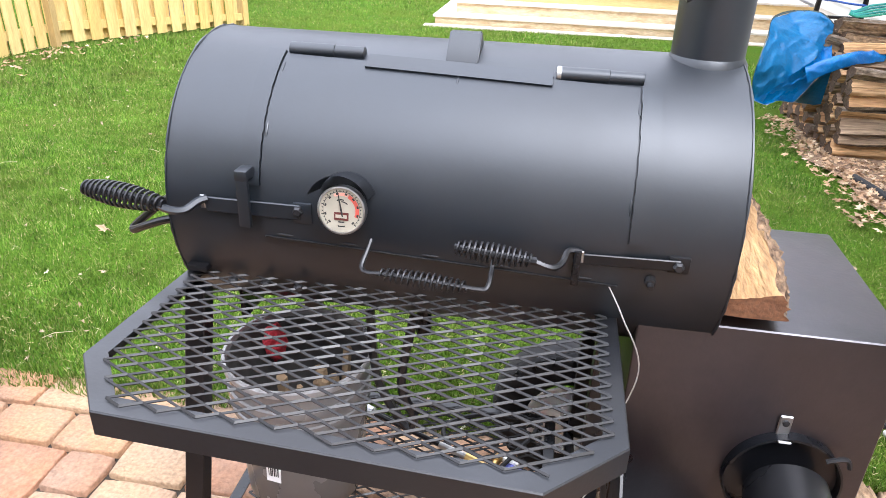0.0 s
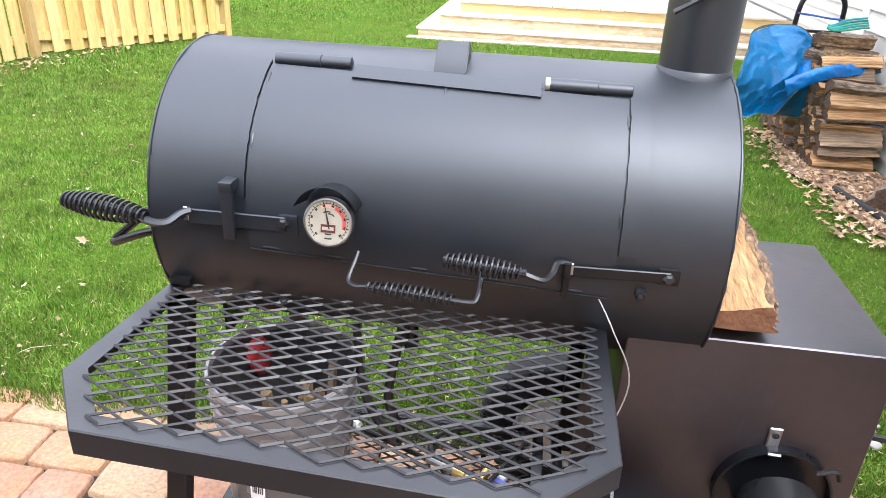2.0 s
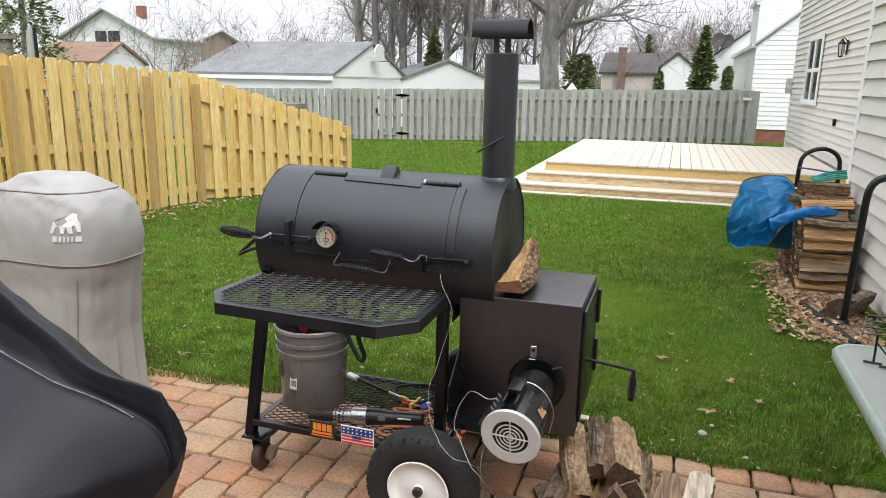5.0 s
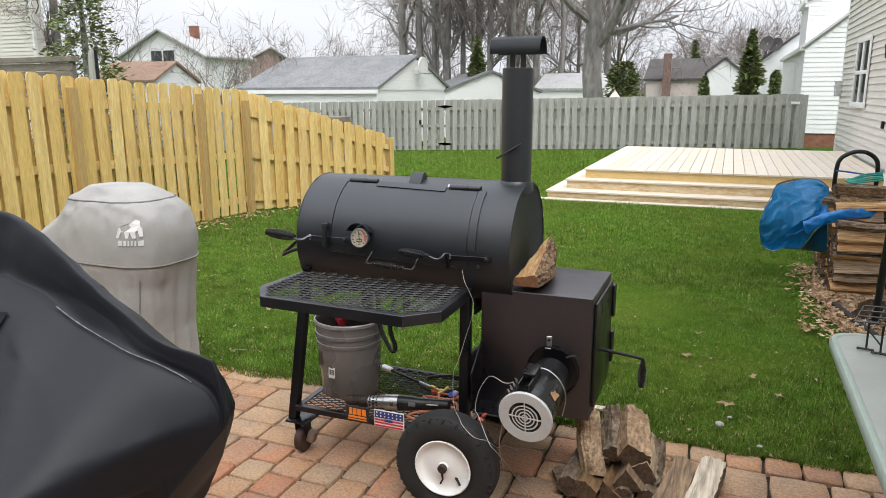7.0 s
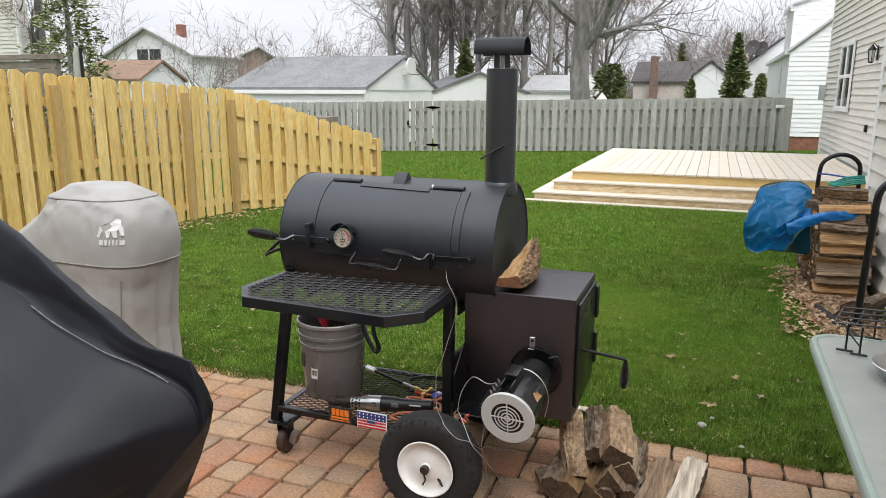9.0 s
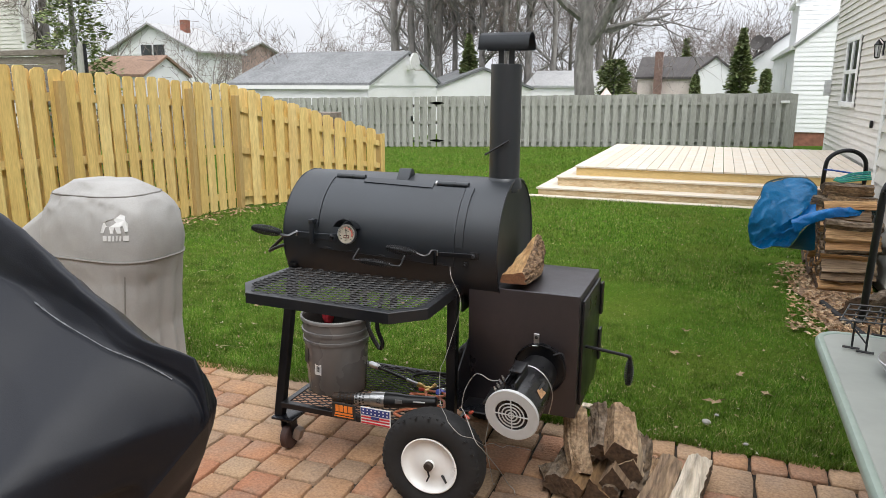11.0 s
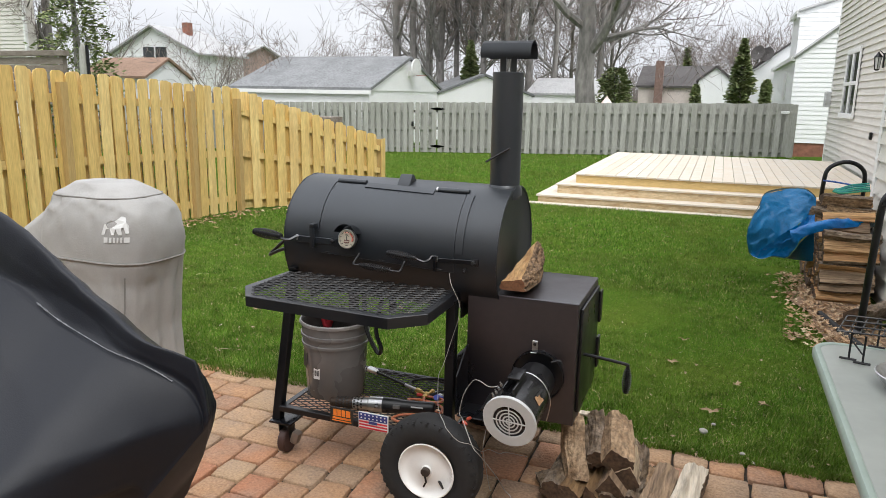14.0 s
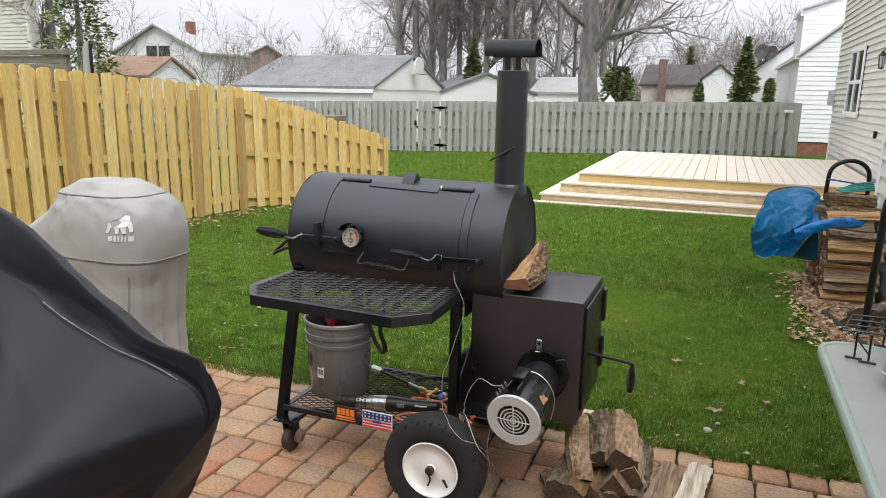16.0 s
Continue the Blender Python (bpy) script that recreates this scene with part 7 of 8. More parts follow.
def crease_y(x):
    return -1.53 + 0.055 * smoothstep(-0.15, 0.06, x)


def black_loop(x):
    zr, zc = table_at(B_RIDGE, x), table_at(B_CREASE, x)
    e = smoothstep(-0.06, 0.09, x)
    yf, yb, zk = crease_y(x), -1.40, min(0.66, zc * 0.80)
    kf = 1 - 0.80 * smoothstep(-0.14, 0.09, x)
    yr = max(-1.49, yf + 0.012)
    fall = [(yf - 0.47 * kf * u, zc + (zk - zc) * u, 0) for u in (0.04, 0.2, 0.4, 0.6, 0.8, 0.97)]
    return smooth_line([(yb + 0.06, 0.02, 0), (yb + 0.06, zr * 0.5, 0), (yb + 0.02, zr - 0.16, 0), (yb - 0.04, zr - 0.045, 0), (yr, zr, 0), (0.5 * (yr + yf), zr * 0.5 + zc * 0.5 - 0.003, 0), (yf + 0.006, zc + 0.002, 0)] + fall + [(yf - 0.485 * kf, zk * 0.9, 0), (yf - 0.495 * kf, zk * 0.5, 0), (yf - 0.50 * kf, 0.02, 0)], 12), zc, e


def black_front(x, z):
    lp_ = [q for q in black_loop(x)[0] if q.x < -1.50]
    for q0, q1 in zip(lp_[:-1], lp_[1:]):
        if q1.y <= z <= q0.y:
            return q0.x + (q1.x - q0.x) * (q0.y - z) / max(q0.y - q1.y, 1e-6)
    return lp_[-1].x if z < lp_[-1].y else lp_[0].x


bm = bmesh.new()
loops = []
bx = [-1.75, -1.735, -1.72] + [-1.68 + 0.04 * i for i in range(27)] + [-0.61 + 0.018 * i for i in range(36)] + [0.035, 0.05, 0.062, 0.072, 0.08, 0.086, 0.090]
for x in bx:
    lp_, zc, e = black_loop(x)
    lp = []
    for q in lp_:
        y, z = q.x, q.y
        low = 1 - min(z / max(zc, 0.1), 1)
        front = smoothstep(-1.52, -1.58, y) if y < -1.5 else 0.0
        f = 0.0
        for k_, (ax, az, w_, amp) in enumerate(((0.35, 1.0, 0.72, 0.022), (0.55, 0.8, 0.56, -0.016), (-0.30, 1.0, 0.66, 0.018), (0.8, 0.55, 0.44, 0.022), (-0.5, 0.9, 0.40, -0.028), (0.62, 1.0, 0.86, 0.010), (0.15, 1.0, 0.50, 0.020))):
            d_ = ax * (x + 0.25) + az * (z - 0.05) - w_
            f += amp * math.exp(-abs(d_) / 0.035)
        n_ = noise.noise(Vector((x * 3, y * 3, z * 3))) * 0.003 + (0.3 - abs(noise.noise(Vector((x * 4 + z * 6, y * 4, z * 2 - x * 3))))) * 0.018 + (0.3 - abs(noise.noise(Vector((x * 9 - z * 7, y * 6, z * 5 + x * 2 + 7))))) * 0.010 + noise.noise(Vector((x * 15, y * 15, z * 15))) * 0.0016
        lp.append((x - min(0.64 * max(0.79 - z, 0), 0.26) * smoothstep(-0.28, 0.08, x) + n_ * 0.3, y - f * smoothstep(0, 1, (-1.53 - y) / 0.06) + n_, z + n_ * 0.4 if z > 0.05 else z))
    loops.append(lp)
rings(bm, loops, True, True, True)
part("cover_skin", bm, M_COVERBLACK, black, smooth=55)
# Thin pale strand that paints the highlight on the crease.
bm = bmesh.new()
crease = smooth_line([(x, crease_y(x) - 0.004, table_at(B_CREASE, x) + 0.003) for x in (-0.33, -0.28, -0.23, -0.17, -0.12, -0.06, -0.02, 0.01)], 8)
sweep(bm, crease, [0.0009 + 0.0028 * abs(noise.noise(Vector((i * 0.33, 0, 0)))) for i in range(len(crease))], 5)
part("crease_line", bm, mat("crease_highlight_vinyl", (0.16, 0.17, 0.19), 0.6, 0, 0.5, 60), black, "highlight along the crease, painted pale")
bm = bmesh.new()
g = []
for i in range(15):
    z = 1.03 - 0.068 * i
    yo = black_front(-0.45, z) - 0.005
    g.append([bm.verts.new((x + 0.012 * math.sin(4 * z), yo - 0.004 * math.sin(7 * z + 30 * x) - (0.010 if x < -0.41 else 0.0), z)) for x in (-0.72, -0.62, -0.52, -0.45, -0.405, -0.398)])
for i in range(14):
    for k in range(5):
        bm.faces.new((g[i][k], g[i][k + 1], g[i + 1][k + 1], g[i + 1][k]))
bmesh.ops.solidify(bm, geom=bm.faces[:], thickness=0.006)
part("front_flap", bm, M_COVERBLACK, black, "overlapping vertical flap", smooth=40)

# ---- patio table ----
def round_rect(x0, x1, y0, y1, r, n=10):
    pts = []
    for cx, cy, a0 in ((x1 - r, y1 - r, 0), (x0 + r, y1 - r, 90), (x0 + r, y0 + r, 180), (x1 - r, y0 + r, 270)):
        pts += [(cx + r * math.cos(radians(a0 + 90 * i / n)), cy + r * math.sin(radians(a0 + 90 * i / n))) for i in range(n + 1)]
    return pts


TX0, TX1, TY0, TY1, TZ = 1.475, 2.36, -1.55, 0.02, 0.70
table = thing("patio_table", (1.9, -0.75, 0), "patio table with a frosted grey glass top and pale green rim", "table")
bm = bmesh.new()
inner, outer = round_rect(TX0 + 0.020, TX1 - 0.020, TY0 + 0.02, TY1 - 0.02, 0.075), round_rect(TX0, TX1, TY0, TY1, 0.095)
rings(bm, [[(x, y, TZ - 0.008) for x, y in inner], [(x, y, TZ - 0.002) for x, y in inner]], True, True, True)
part("tabletop", bm, M_TABLE, table, smooth=None)
bm = bmesh.new()
mid_i, mid_o = round_rect(TX0 + 0.006, TX1 - 0.006, TY0 + 0.006, TY1 - 0.006, 0.09), round_rect(TX0 + 0.024, TX1 - 0.024, TY0 + 0.024, TY1 - 0.024, 0.07)
rings(bm, [[(x, y, TZ - 0.030) for x, y in mid_o], [(x, y, TZ - 0.034) for x, y in mid_i], [(x, y, TZ - 0.028) for x, y in outer], [(x, y, TZ - 0.006) for x, y in outer], [(x, y, TZ + 0.002) for x, y in mid_i], [(x, y, TZ + 0.002) for x, y in inner], [(x, y, TZ - 0.002) for x, y in mid_o]])
part("table_rim", bm, M_TABLERIM, table, "pale green metal rim", smooth=50)
for x, y in ((TX0 + 0.34, TY0 + 0.14), (TX1 - 0.12, TY0 + 0.14), (TX0 + 0.34, TY1 - 0.14), (TX1 - 0.12, TY1 - 0.14)):
    part("leg", rod([(x, y, TZ - 0.03), (x + 0.02, y, 0.35), (x, y, 0.0)], 0.016, 8), M_TABLERIM, table)
rack = thing("wire_rack", (1.66, -0.05, TZ), "small black wire grill rack standing on the table", "rack")
RZ = TZ + 0.095
for i in range(7):
    part("wire", rod([(1.545 + 0.032 * i, -0.10, RZ), (1.60 + 0.032 * i, 0.10, RZ)], 0.0025, 5), M_FRAME, rack)
for i in range(4):
    u = i / 3
    part("wire", rod([(1.545 + 0.055 * u, -0.10 + 0.20 * u, RZ + 0.004), (1.737 + 0.055 * u, -0.10 + 0.20 * u, RZ + 0.004)], 0.003, 5), M_FRAME, rack)
for x, y in ((1.590, -0.085), (1.625, -0.115), (1.735, -0.09), (1.70, 0.08)):
    part("leg", rod([(x, y, RZ), (x, y, TZ + 0.003)], 0.0035, 6), M_FRAME, rack)
    part("foot", rod([(x - 0.026, y + 0.004, TZ + 0.0045), (x + 0.022, y - 0.006, TZ + 0.0045)], 0.004, 6), M_FRAME, rack)
part("brace", rod([(1.590, -0.085, TZ + 0.07), (1.625, -0.115, TZ + 0.03)], 0.003, 5), M_FRAME, rack)
rack.location += Vector((-0.02, -0.07, 0.0))
# Made-up pan in the place of a grey object of unclear kind.
solo("metal_pan", turned((1.72, -0.36, TZ - 0.001), (0, 0, 1), [(0, 0.0), (0.0, 0.085), (0.045, 0.115), (0.047, 0.112), (0.006, 0.08), (0.005, 0.0)], 32), M_BRIGHT, "shallow bright pan standing in for an unclear grey object", "pan")
pole = thing("lamp_pole", (2.152, 2.833, gz(2.15, 2.83)), "dark metal pole with a bent top standing in dead leaves", "pole")
part("shaft", rod(smooth_line([(2.152, 2.833, gz(2.15, 2.83)), (2.162, 2.833, 0.30), (2.171, 2.833, 0.60), (2.177, 2.833, 0.80), (2.194, 2.833, 0.885), (2.235, 2.833, 0.932), (2.31, 2.833, 0.955), (2.40, 2.833, 0.958)], 6), 0.025, 12), M_FRAME, pole)
part("base", turned((2.152, 2.833, gz(2.15, 2.83)), (0, 0, 1), [(0, 0.06), (0.03, 0.055), (0.05, 0.034)], 24, True, True), M_FRAME, pole)

# ---- stacked firewood against the house ----
STACK = "firewood stacked against the house"
rg = random.Random(77)
k = 0
for col in range(9):
    y = 3.80 + 0.165 * col
    z = gz(2.2, y)
    top = 0.38 if col < 2 else 0.50
    while z < top:
        h = rg.uniform(0.075, 0.115)
        x0 = 2.00 + rg.uniform(-0.035, 0.025)
        wd_ = M_LOGFACE if rg.random() < 0.6 else M_LOGGREY
        split_log("firewood_log", pose(x0, y + 0.075 + rg.uniform(-0.015, 0.015), z + h * 0.48, rg.choice((0, 180, 8, 172)), rg.uniform(-3, 3), 0) @ pose(0, 0, 0, 0, 0, -90), 0.40, h * 1.02, rg.uniform(75, 100), 200 + k, wd_, "split oak log in the stacked woodpile", "firewood", STACK, rough=0.012, bark=rg.random() < 0.6)
        z += h * 0.86
        k += 1
for i, (x, y, z, tilt, turn, R, wood_, roll_) in enumerate((
        (2.005, 4.40, 0.660, 3, 6, 0.105, M_RIVEN, 160), (2.03, 4.52, 0.640, -1, -4, 0.10, M_LOGFACE, 20), (1.915, 4.28, 0.575, 13, -5, 0.075, M_LOGGREY, 175),
        (1.935, 4.30, 0.500, 2, 3, 0.090, M_LOGFACE, 15), (2.04, 4.36, 0.585, 4, 5, 0.085, M_RIVEN, 150), (1.96, 4.47, 0.540, 0, -3, 0.105, M_LOGGREY, 160), (1.96, 4.64, 0.560, 0, 4, 0.10, M_LOGBARK, 20))):
    split_log("firewood_log", pose(x, y, z, 0, tilt, 0) @ pose(0, 0, 0, 0, 0, turn) @ pose(0, 0, 0, 0, roll_, -90), 0.39, R, 100, 400 + i, wood_, "rough split log lying on top of the woodpile", "firewood", STACK, rough=0.020)
split_log("firewood_log", pose(1.99, 3.90, 0.425, 0, 0, 0) @ pose(0, 0, 0, 0, 150, -90), 0.42, 0.085, 170, 460, M_LOGBARK, "dark bark-covered log crowning the front of the woodpile", "firewood", STACK, rough=0.010)
split_log("firewood_log", pose(2.12, 2.95, gz(2.1, 2.9) + 0.09, 4, 140, -30), 0.45, 0.15, 110, 450, M_LOGBARK, "thick bark-covered log lying by the woodpile", "firewood", rough=0.02)
# tarp
tarp = thing("tarp", (1.8, 4.5, gz(1.8, 4.5)), "crumpled blue plastic tarp pulled half off the woodpile", "tarp")
K_ = smooth_line([(1.447, 4.04, 0.19), (1.420, 4.0, 0.337), (1.428, 3.99, 0.470), (1.490, 4.15, 0.582), (1.555, 4.35, 0.683), (1.732, 4.55, 0.708), (1.886, 4.45, 0.721), (1.961, 4.34, 0.666)], 7)
H_ = smooth_line([(1.465, 4.02, 0.18), (1.528, 4.03, 0.213), (1.606, 4.06, 0.274), (1.683, 4.08, 0.347), (1.76, 4.1, 0.409), (1.83, 4.14, 0.467), (1.91, 4.28, 0.52), (1.964, 4.34, 0.595)], 7)
G_ = smooth_line([(1.476, 4.02, 0.166), (1.553, 4.05, 0.139), (1.654, 4.1, 0.168), (1.755, 4.14, 0.152), (1.809, 4.15, 0.21), (1.854, 4.13, 0.299), (1.9, 4.12, 0.364), (1.949, 4.12, 0.407)], 7)
U_ = smooth_line([(1.50, 4.25, 0.135), (1.58, 4.32, 0.115), (1.67, 4.38, 0.10), (1.77, 4.40, 0.095), (1.85, 4.38, 0.095), (1.91, 4.34, 0.10), (1.95, 4.30, 0.105), (1.99, 4.27, 0.12)], 7)


def cloth(a, b, n, amp, seed, bulge=0.0):
    """A crumpled sheet between two edges."""
    bm = bmesh.new()
    g = []
    for i in range(len(a)):
        u = i / (len(a) - 1)
        row = []
        for j in range(n + 1):
            v = j / n
            q = a[i].lerp(b[i], v)
            w_ = 0.6 * noise.noise(q * 5 + Vector((seed, 0, 0))) + 0.9 * (0.4 - abs(noise.noise(q * 11 + Vector((0, seed, 0))))) + 0.35 * (0.4 - abs(noise.noise(q * 26 + Vector((0, 0, seed)))))
            q = q + Vector((-0.35, -0.75, 0.45)) * (w_ * amp + bulge * math.sin(math.pi * v))
            q.z = max(q.z, gz(q.x, q.y) + 0.008)
            row.append(bm.verts.new(q))
        g.append(row)
    for i in range(len(g) - 1):
        for j in range(n):
            bm.faces.new((g[i][j], g[i + 1][j], g[i + 1][j + 1], g[i][j + 1]))
    return bm


part("sheet", cloth(H_, G_, 36, 0.050, 2), M_TARP, tarp, smooth=40)
part("back_sheet", cloth(K_, H_, 30, 0.048, 7, 0.0), M_TARPMID, tarp, "flatter side of the tarp", smooth=40)
part("underside", cloth(G_, U_, 14, 0.020, 3), M_TARPMID, tarp, "dull blue underside of the tarp", smooth=40)
KO_ = [p + Vector((-0.004, 0.012, 0.016 * smoothstep(0.45, 0.68, p.z))) for p in K_]
part("turned_edge", cloth(KO_, K_, 4, 0.012, 5), M_TARPDARK, tarp, "mottled grey-green reverse of the tarp", smooth=40)
part("top_fold", cloth(smooth_line([(1.758, 4.08, 0.412), (1.901, 4.10, 0.477), (2.054, 4.14, 0.519), (2.194, 4.22, 0.535), (2.370, 4.30, 0.532)], 12), smooth_line([(1.792, 4.05, 0.309), (1.927, 4.06, 0.391), (2.075, 4.08, 0.451), (2.232, 4.14, 0.466), (2.388, 4.22, 0.481)], 12), 14, 0.040, 9, 0.03), M_TARP, tarp, "loose fold lying over the logs", smooth=40)
part("fold_end", cloth(smooth_line([(2.360, 4.29, 0.540), (2.40, 4.31, 0.545), (2.435, 4.33, 0.530)], 8), smooth_line([(2.378, 4.20, 0.475), (2.41, 4.23, 0.470), (2.44, 4.25, 0.480)], 8), 8, 0.03, 4, 0.03), M_TARPDARK, tarp, "mottled grey-green reverse of the tarp", smooth=40)
# hand truck
truck = thing("hand_truck", (2.3, 5.35, gz(2.3, 5.3)), "black tubular hand truck standing behind the woodpile", "hand truck")
tg = gz(2.3, 5.4)
part("handle_loop", rod(smooth_line([(2.14, 5.36, tg + 0.1), (2.12, 5.33, 0.40), (2.12, 5.30, 0.74), (2.15, 5.30, 0.86), (2.25, 5.30, 0.925), (2.36, 5.30, 0.925), (2.45, 5.30, 0.86), (2.475, 5.30, 0.74), (2.475, 5.33, 0.40), (2.455, 5.36, tg + 0.1)], 6), 0.021, 10), M_FRAME, truck)
part("cross_bar", rod([(2.13, 5.34, 0.25), (2.465, 5.34, 0.25)], 0.013, 8), M_FRAME, truck)
part("cross_bar", rod([(2.12, 5.32, 0.60), (2.475, 5.32, 0.60)], 0.013, 8), M_FRAME, truck)
part("toe_plate", box(2.12, 2.48, 5.22, 5.40, tg + 0.005, tg + 0.02, 0.003), M_FRAME, truck)
for x in (2.11, 2.485):
    part("wheel", turned((x - 0.02, 5.45, tg + 0.115), (1, 0, 0), [(0, 0.06), (0.004, 0.10), (0.012, 0.115), (0.028, 0.115), (0.036, 0.10), (0.04, 0.06)], 28, True, True), M_RUBBER, truck)
for i, (c, dz) in enumerate((((0.03, 0.28, 0.18), 0.0), ((0.02, 0.24, 0.22), 0.014), ((0.04, 0.33, 0.24), 0.028), ((0.02, 0.20, 0.20), 0.042), ((0.03, 0.30, 0.25), 0.056))):
    solo("garden_rope", rod(smooth_line([(2.10 + 0.008 * i, 4.52 + 0.02 * i, 0.727 + 0.2 * dz), (2.16, 4.51 + 0.02 * i, 0.712 + 0.5 * dz), (2.25, 4.51 + 0.02 * i, 0.724 + dz), (2.34, 4.53 + 0.02 * i, 0.738 + dz), (2.40, 4.55 + 0.02 * i, 0.742 + dz)]), 0.0085, 6), mat("rope_colour", c, 0.6), "loop of teal plastic rope on the woodpile", "rope", "ropes on the woodpile")
part("strap", rod(smooth_line([(2.112, 5.285, 0.742), (2.22, 5.275, 0.733), (2.35, 5.275, 0.716), (2.482, 5.285, 0.706)]), 0.009, 6), mat("blue_strap", (0.03, 0.10, 0.42), 0.6), truck, "blue plastic rope tied across the frame")
pipe = solo("black_pipe", rod([(1.96, 3.30, gz(2, 3.3) + 0.03), (2.05, 2.75, gz(2, 2.75) + 0.03), (2.13, 2.30, gz(2, 2.3) + 0.03)], 0.022, 10), M_RUBBER, "black plastic drain pipe lying on dead leaves", "pipe")


# ---- leaves, twigs and stones on the lawn ----
def leaf_mesh(bm, m, size, rg):
    """A curled lobed leaf."""
    pts = []
    n = 14
    for i in range(n):
        a = 2 * math.pi * i / n
        r = size * (0.42 + 0.58 * (i % 2)) * (1.0 if i < 11 else 0.6) * rg.uniform(0.8, 1.15)
        pts.append(Vector((r * math.cos(a) * 1.25, r * math.sin(a) * 0.8, 0.20 * size * math.cos(a * 2 + rg.uniform(0, 1)) + 0.1 * size)))
    c = bm.verts.new(m @ Vector((0, 0, 0)))
    vs = [bm.verts.new(m @ p) for p in pts]
    for i in range(n):
        bm.faces.new((c, vs[i], vs[(i + 1) % n]))


rg = random.Random(5)
bm = bmesh.new()
for i in range(1500):
    x, y = rg.gauss(2.02, 0.20), rg.uniform(2.3, 4.9)
    if x > 2.47 or x < 1.62 + 0.22 * rg.random() or (y > 3.75 and x > 1.98):
        continue
    leaf_mesh(bm, pose(x, y, gz(x, y) + rg.uniform(0.012, 0.045), rg.uniform(-25, 25), rg.uniform(-25, 25), rg.uniform(0, 360)), rg.uniform(0.014, 0.034), rg)
for i in range(220):
    x, y = rg.gauss(-5.15, 0.18), rg.uniform(2.0, 7.0)
    leaf_mesh(bm, pose(x, y, gz(x, y) + 0.03, rg.uniform(-25, 25), rg.uniform(-25, 25), rg.uniform(0, 360)), rg.uniform(0.025, 0.045), rg)
solo("leaf_litter", bm, M_LEAF, "drift of dead brown oak leaves by the woodpile", "leaves", kind="stuff", smooth=None)
bm = bmesh.new()
for i in range(520):
    y = 0.45 + 13 * rg.random() ** 1.5
    x = rg.uniform(-4.5, 2.3) if y < 8 else rg.uniform(-9, 2.5)
    leaf_mesh(bm, pose(x, y, gz(x, y) + 0.032, rg.uniform(-45, 45), rg.uniform(-45, 45), rg.uniform(0, 360)), rg.uniform(0.006, 0.018), rg)
for i in range(70):
    x, y = rg.uniform(-1.6, 2.2), PATIO_EDGE + rg.gauss(0.01, 0.05)
    leaf_mesh(bm, pose(x, y, 0.012, rg.uniform(-20, 20), rg.uniform(-20, 20), rg.uniform(0, 360)), rg.uniform(0.006, 0.016), rg)
solo("fallen_leaves", bm, M_PALELEAF, "scattered dry leaves lying on the lawn", "leaves", kind="stuff", smooth=None)
M_BIGLEAF = mat("bleached_dry_leaf", (0.30, 0.22, 0.13), 0.9, 0, 0.2, 60, (0.20, 0.13, 0.075), 20, 0.5)
for i, (x, y, s) in enumerate(((1.70, 2.45, 0.060), (1.72, 2.52, 0.055), (-1.87, 1.40, 0.050), (0.96, 1.55, 0.045), (-1.25, 1.10, 0.055), (1.02, 2.05, 0.04), (1.45, 1.05, 0.045), (1.20, 0.85, 0.05), (1.32, 1.30, 0.04), (-0.95, 1.9, 0.045))):
    bm = bmesh.new()
    leaf_mesh(bm, pose(x, y, gz(x, y) + 0.036, 12 * math.sin(i), 10 * math.cos(i), 77 * i), s, rg)
    solo("dry_leaf", bm, M_BIGLEAF, "large curled dry leaf lying on the grass", "leaf", smooth=None)
bm = bmesh.new()
for i in range(26):
    x, y = rg.uniform(-3.5, 2.1), 0.5 + 6 * rg.random() ** 1.4
    a, L_ = rg.uniform(0, 6.28), rg.uniform(0.04, 0.11)
    p = Vector((x, y, gz(x, y) + 0.034))
    d = Vector((math.cos(a), math.sin(a), 0))
    sweep(bm, [p, p + d * L_ * 0.5 + Vector((0, 0, 0.012)), p + d * L_ + Vector((0.01, 0.02, 0))], [0.0014, 0.0014, 0.0008], 4)
solo("straw_stems", bm, mat("dry_straw", (0.42, 0.37, 0.23), 0.8), "pale dry stems lying on the lawn", "straw", kind="stuff")
for x, y, s in ((1.165, 0.62, 0.017), (1.21, 0.72, 0.009), (1.33, 0.44, 0.009)):
    bm = bmesh.new()
    bmesh.ops.create_icosphere(bm, subdivisions=3, radius=s)
    for v in bm.verts:
        v.co *= 1 + 0.3 * noise.noise(v.co * 40)
        v.co = Vector((x + v.co.x * 1.2, y + v.co.y, gz(x, y) + 0.018 + v.co.z * 0.7))
    solo("stone", bm, mat("pale_stone", (0.33, 0.32, 0.29), 0.85, 0, 0.2, 60), "small pale stone lying in the grass", "stone")

bm = bmesh.new()
loop_ = []
for i in range(40):
    a = 2 * math.pi * i / 40
    x = 2.12 + 0.28 * math.cos(a) * (1 + 0.18 * math.sin(5 * a) + 0.1 * math.sin(11 * a))
    y = 3.55 + 1.30 * math.sin(a) * (1 + 0.08 * math.sin(4 * a))
    loop_.append((min(x, 2.49), y, gz(x, y) + 0.012))
c_ = bm.verts.new((2.0, 3.55, gz(2, 3.55) + 0.022))
vs = [bm.verts.new(q) for q in loop_]
for i in range(40):
    bm.faces.new((c_, vs[i], vs[(i + 1) % 40]))
solo("soil_patch", bm, mat("bare_brown_soil", (0.20, 0.125, 0.075), 0.95, 0, 0.5, 30, (0.30, 0.20, 0.125), 9, 0.6, 0.006, 60), "bare brown soil under the leaf litter", "soil", kind="structure")

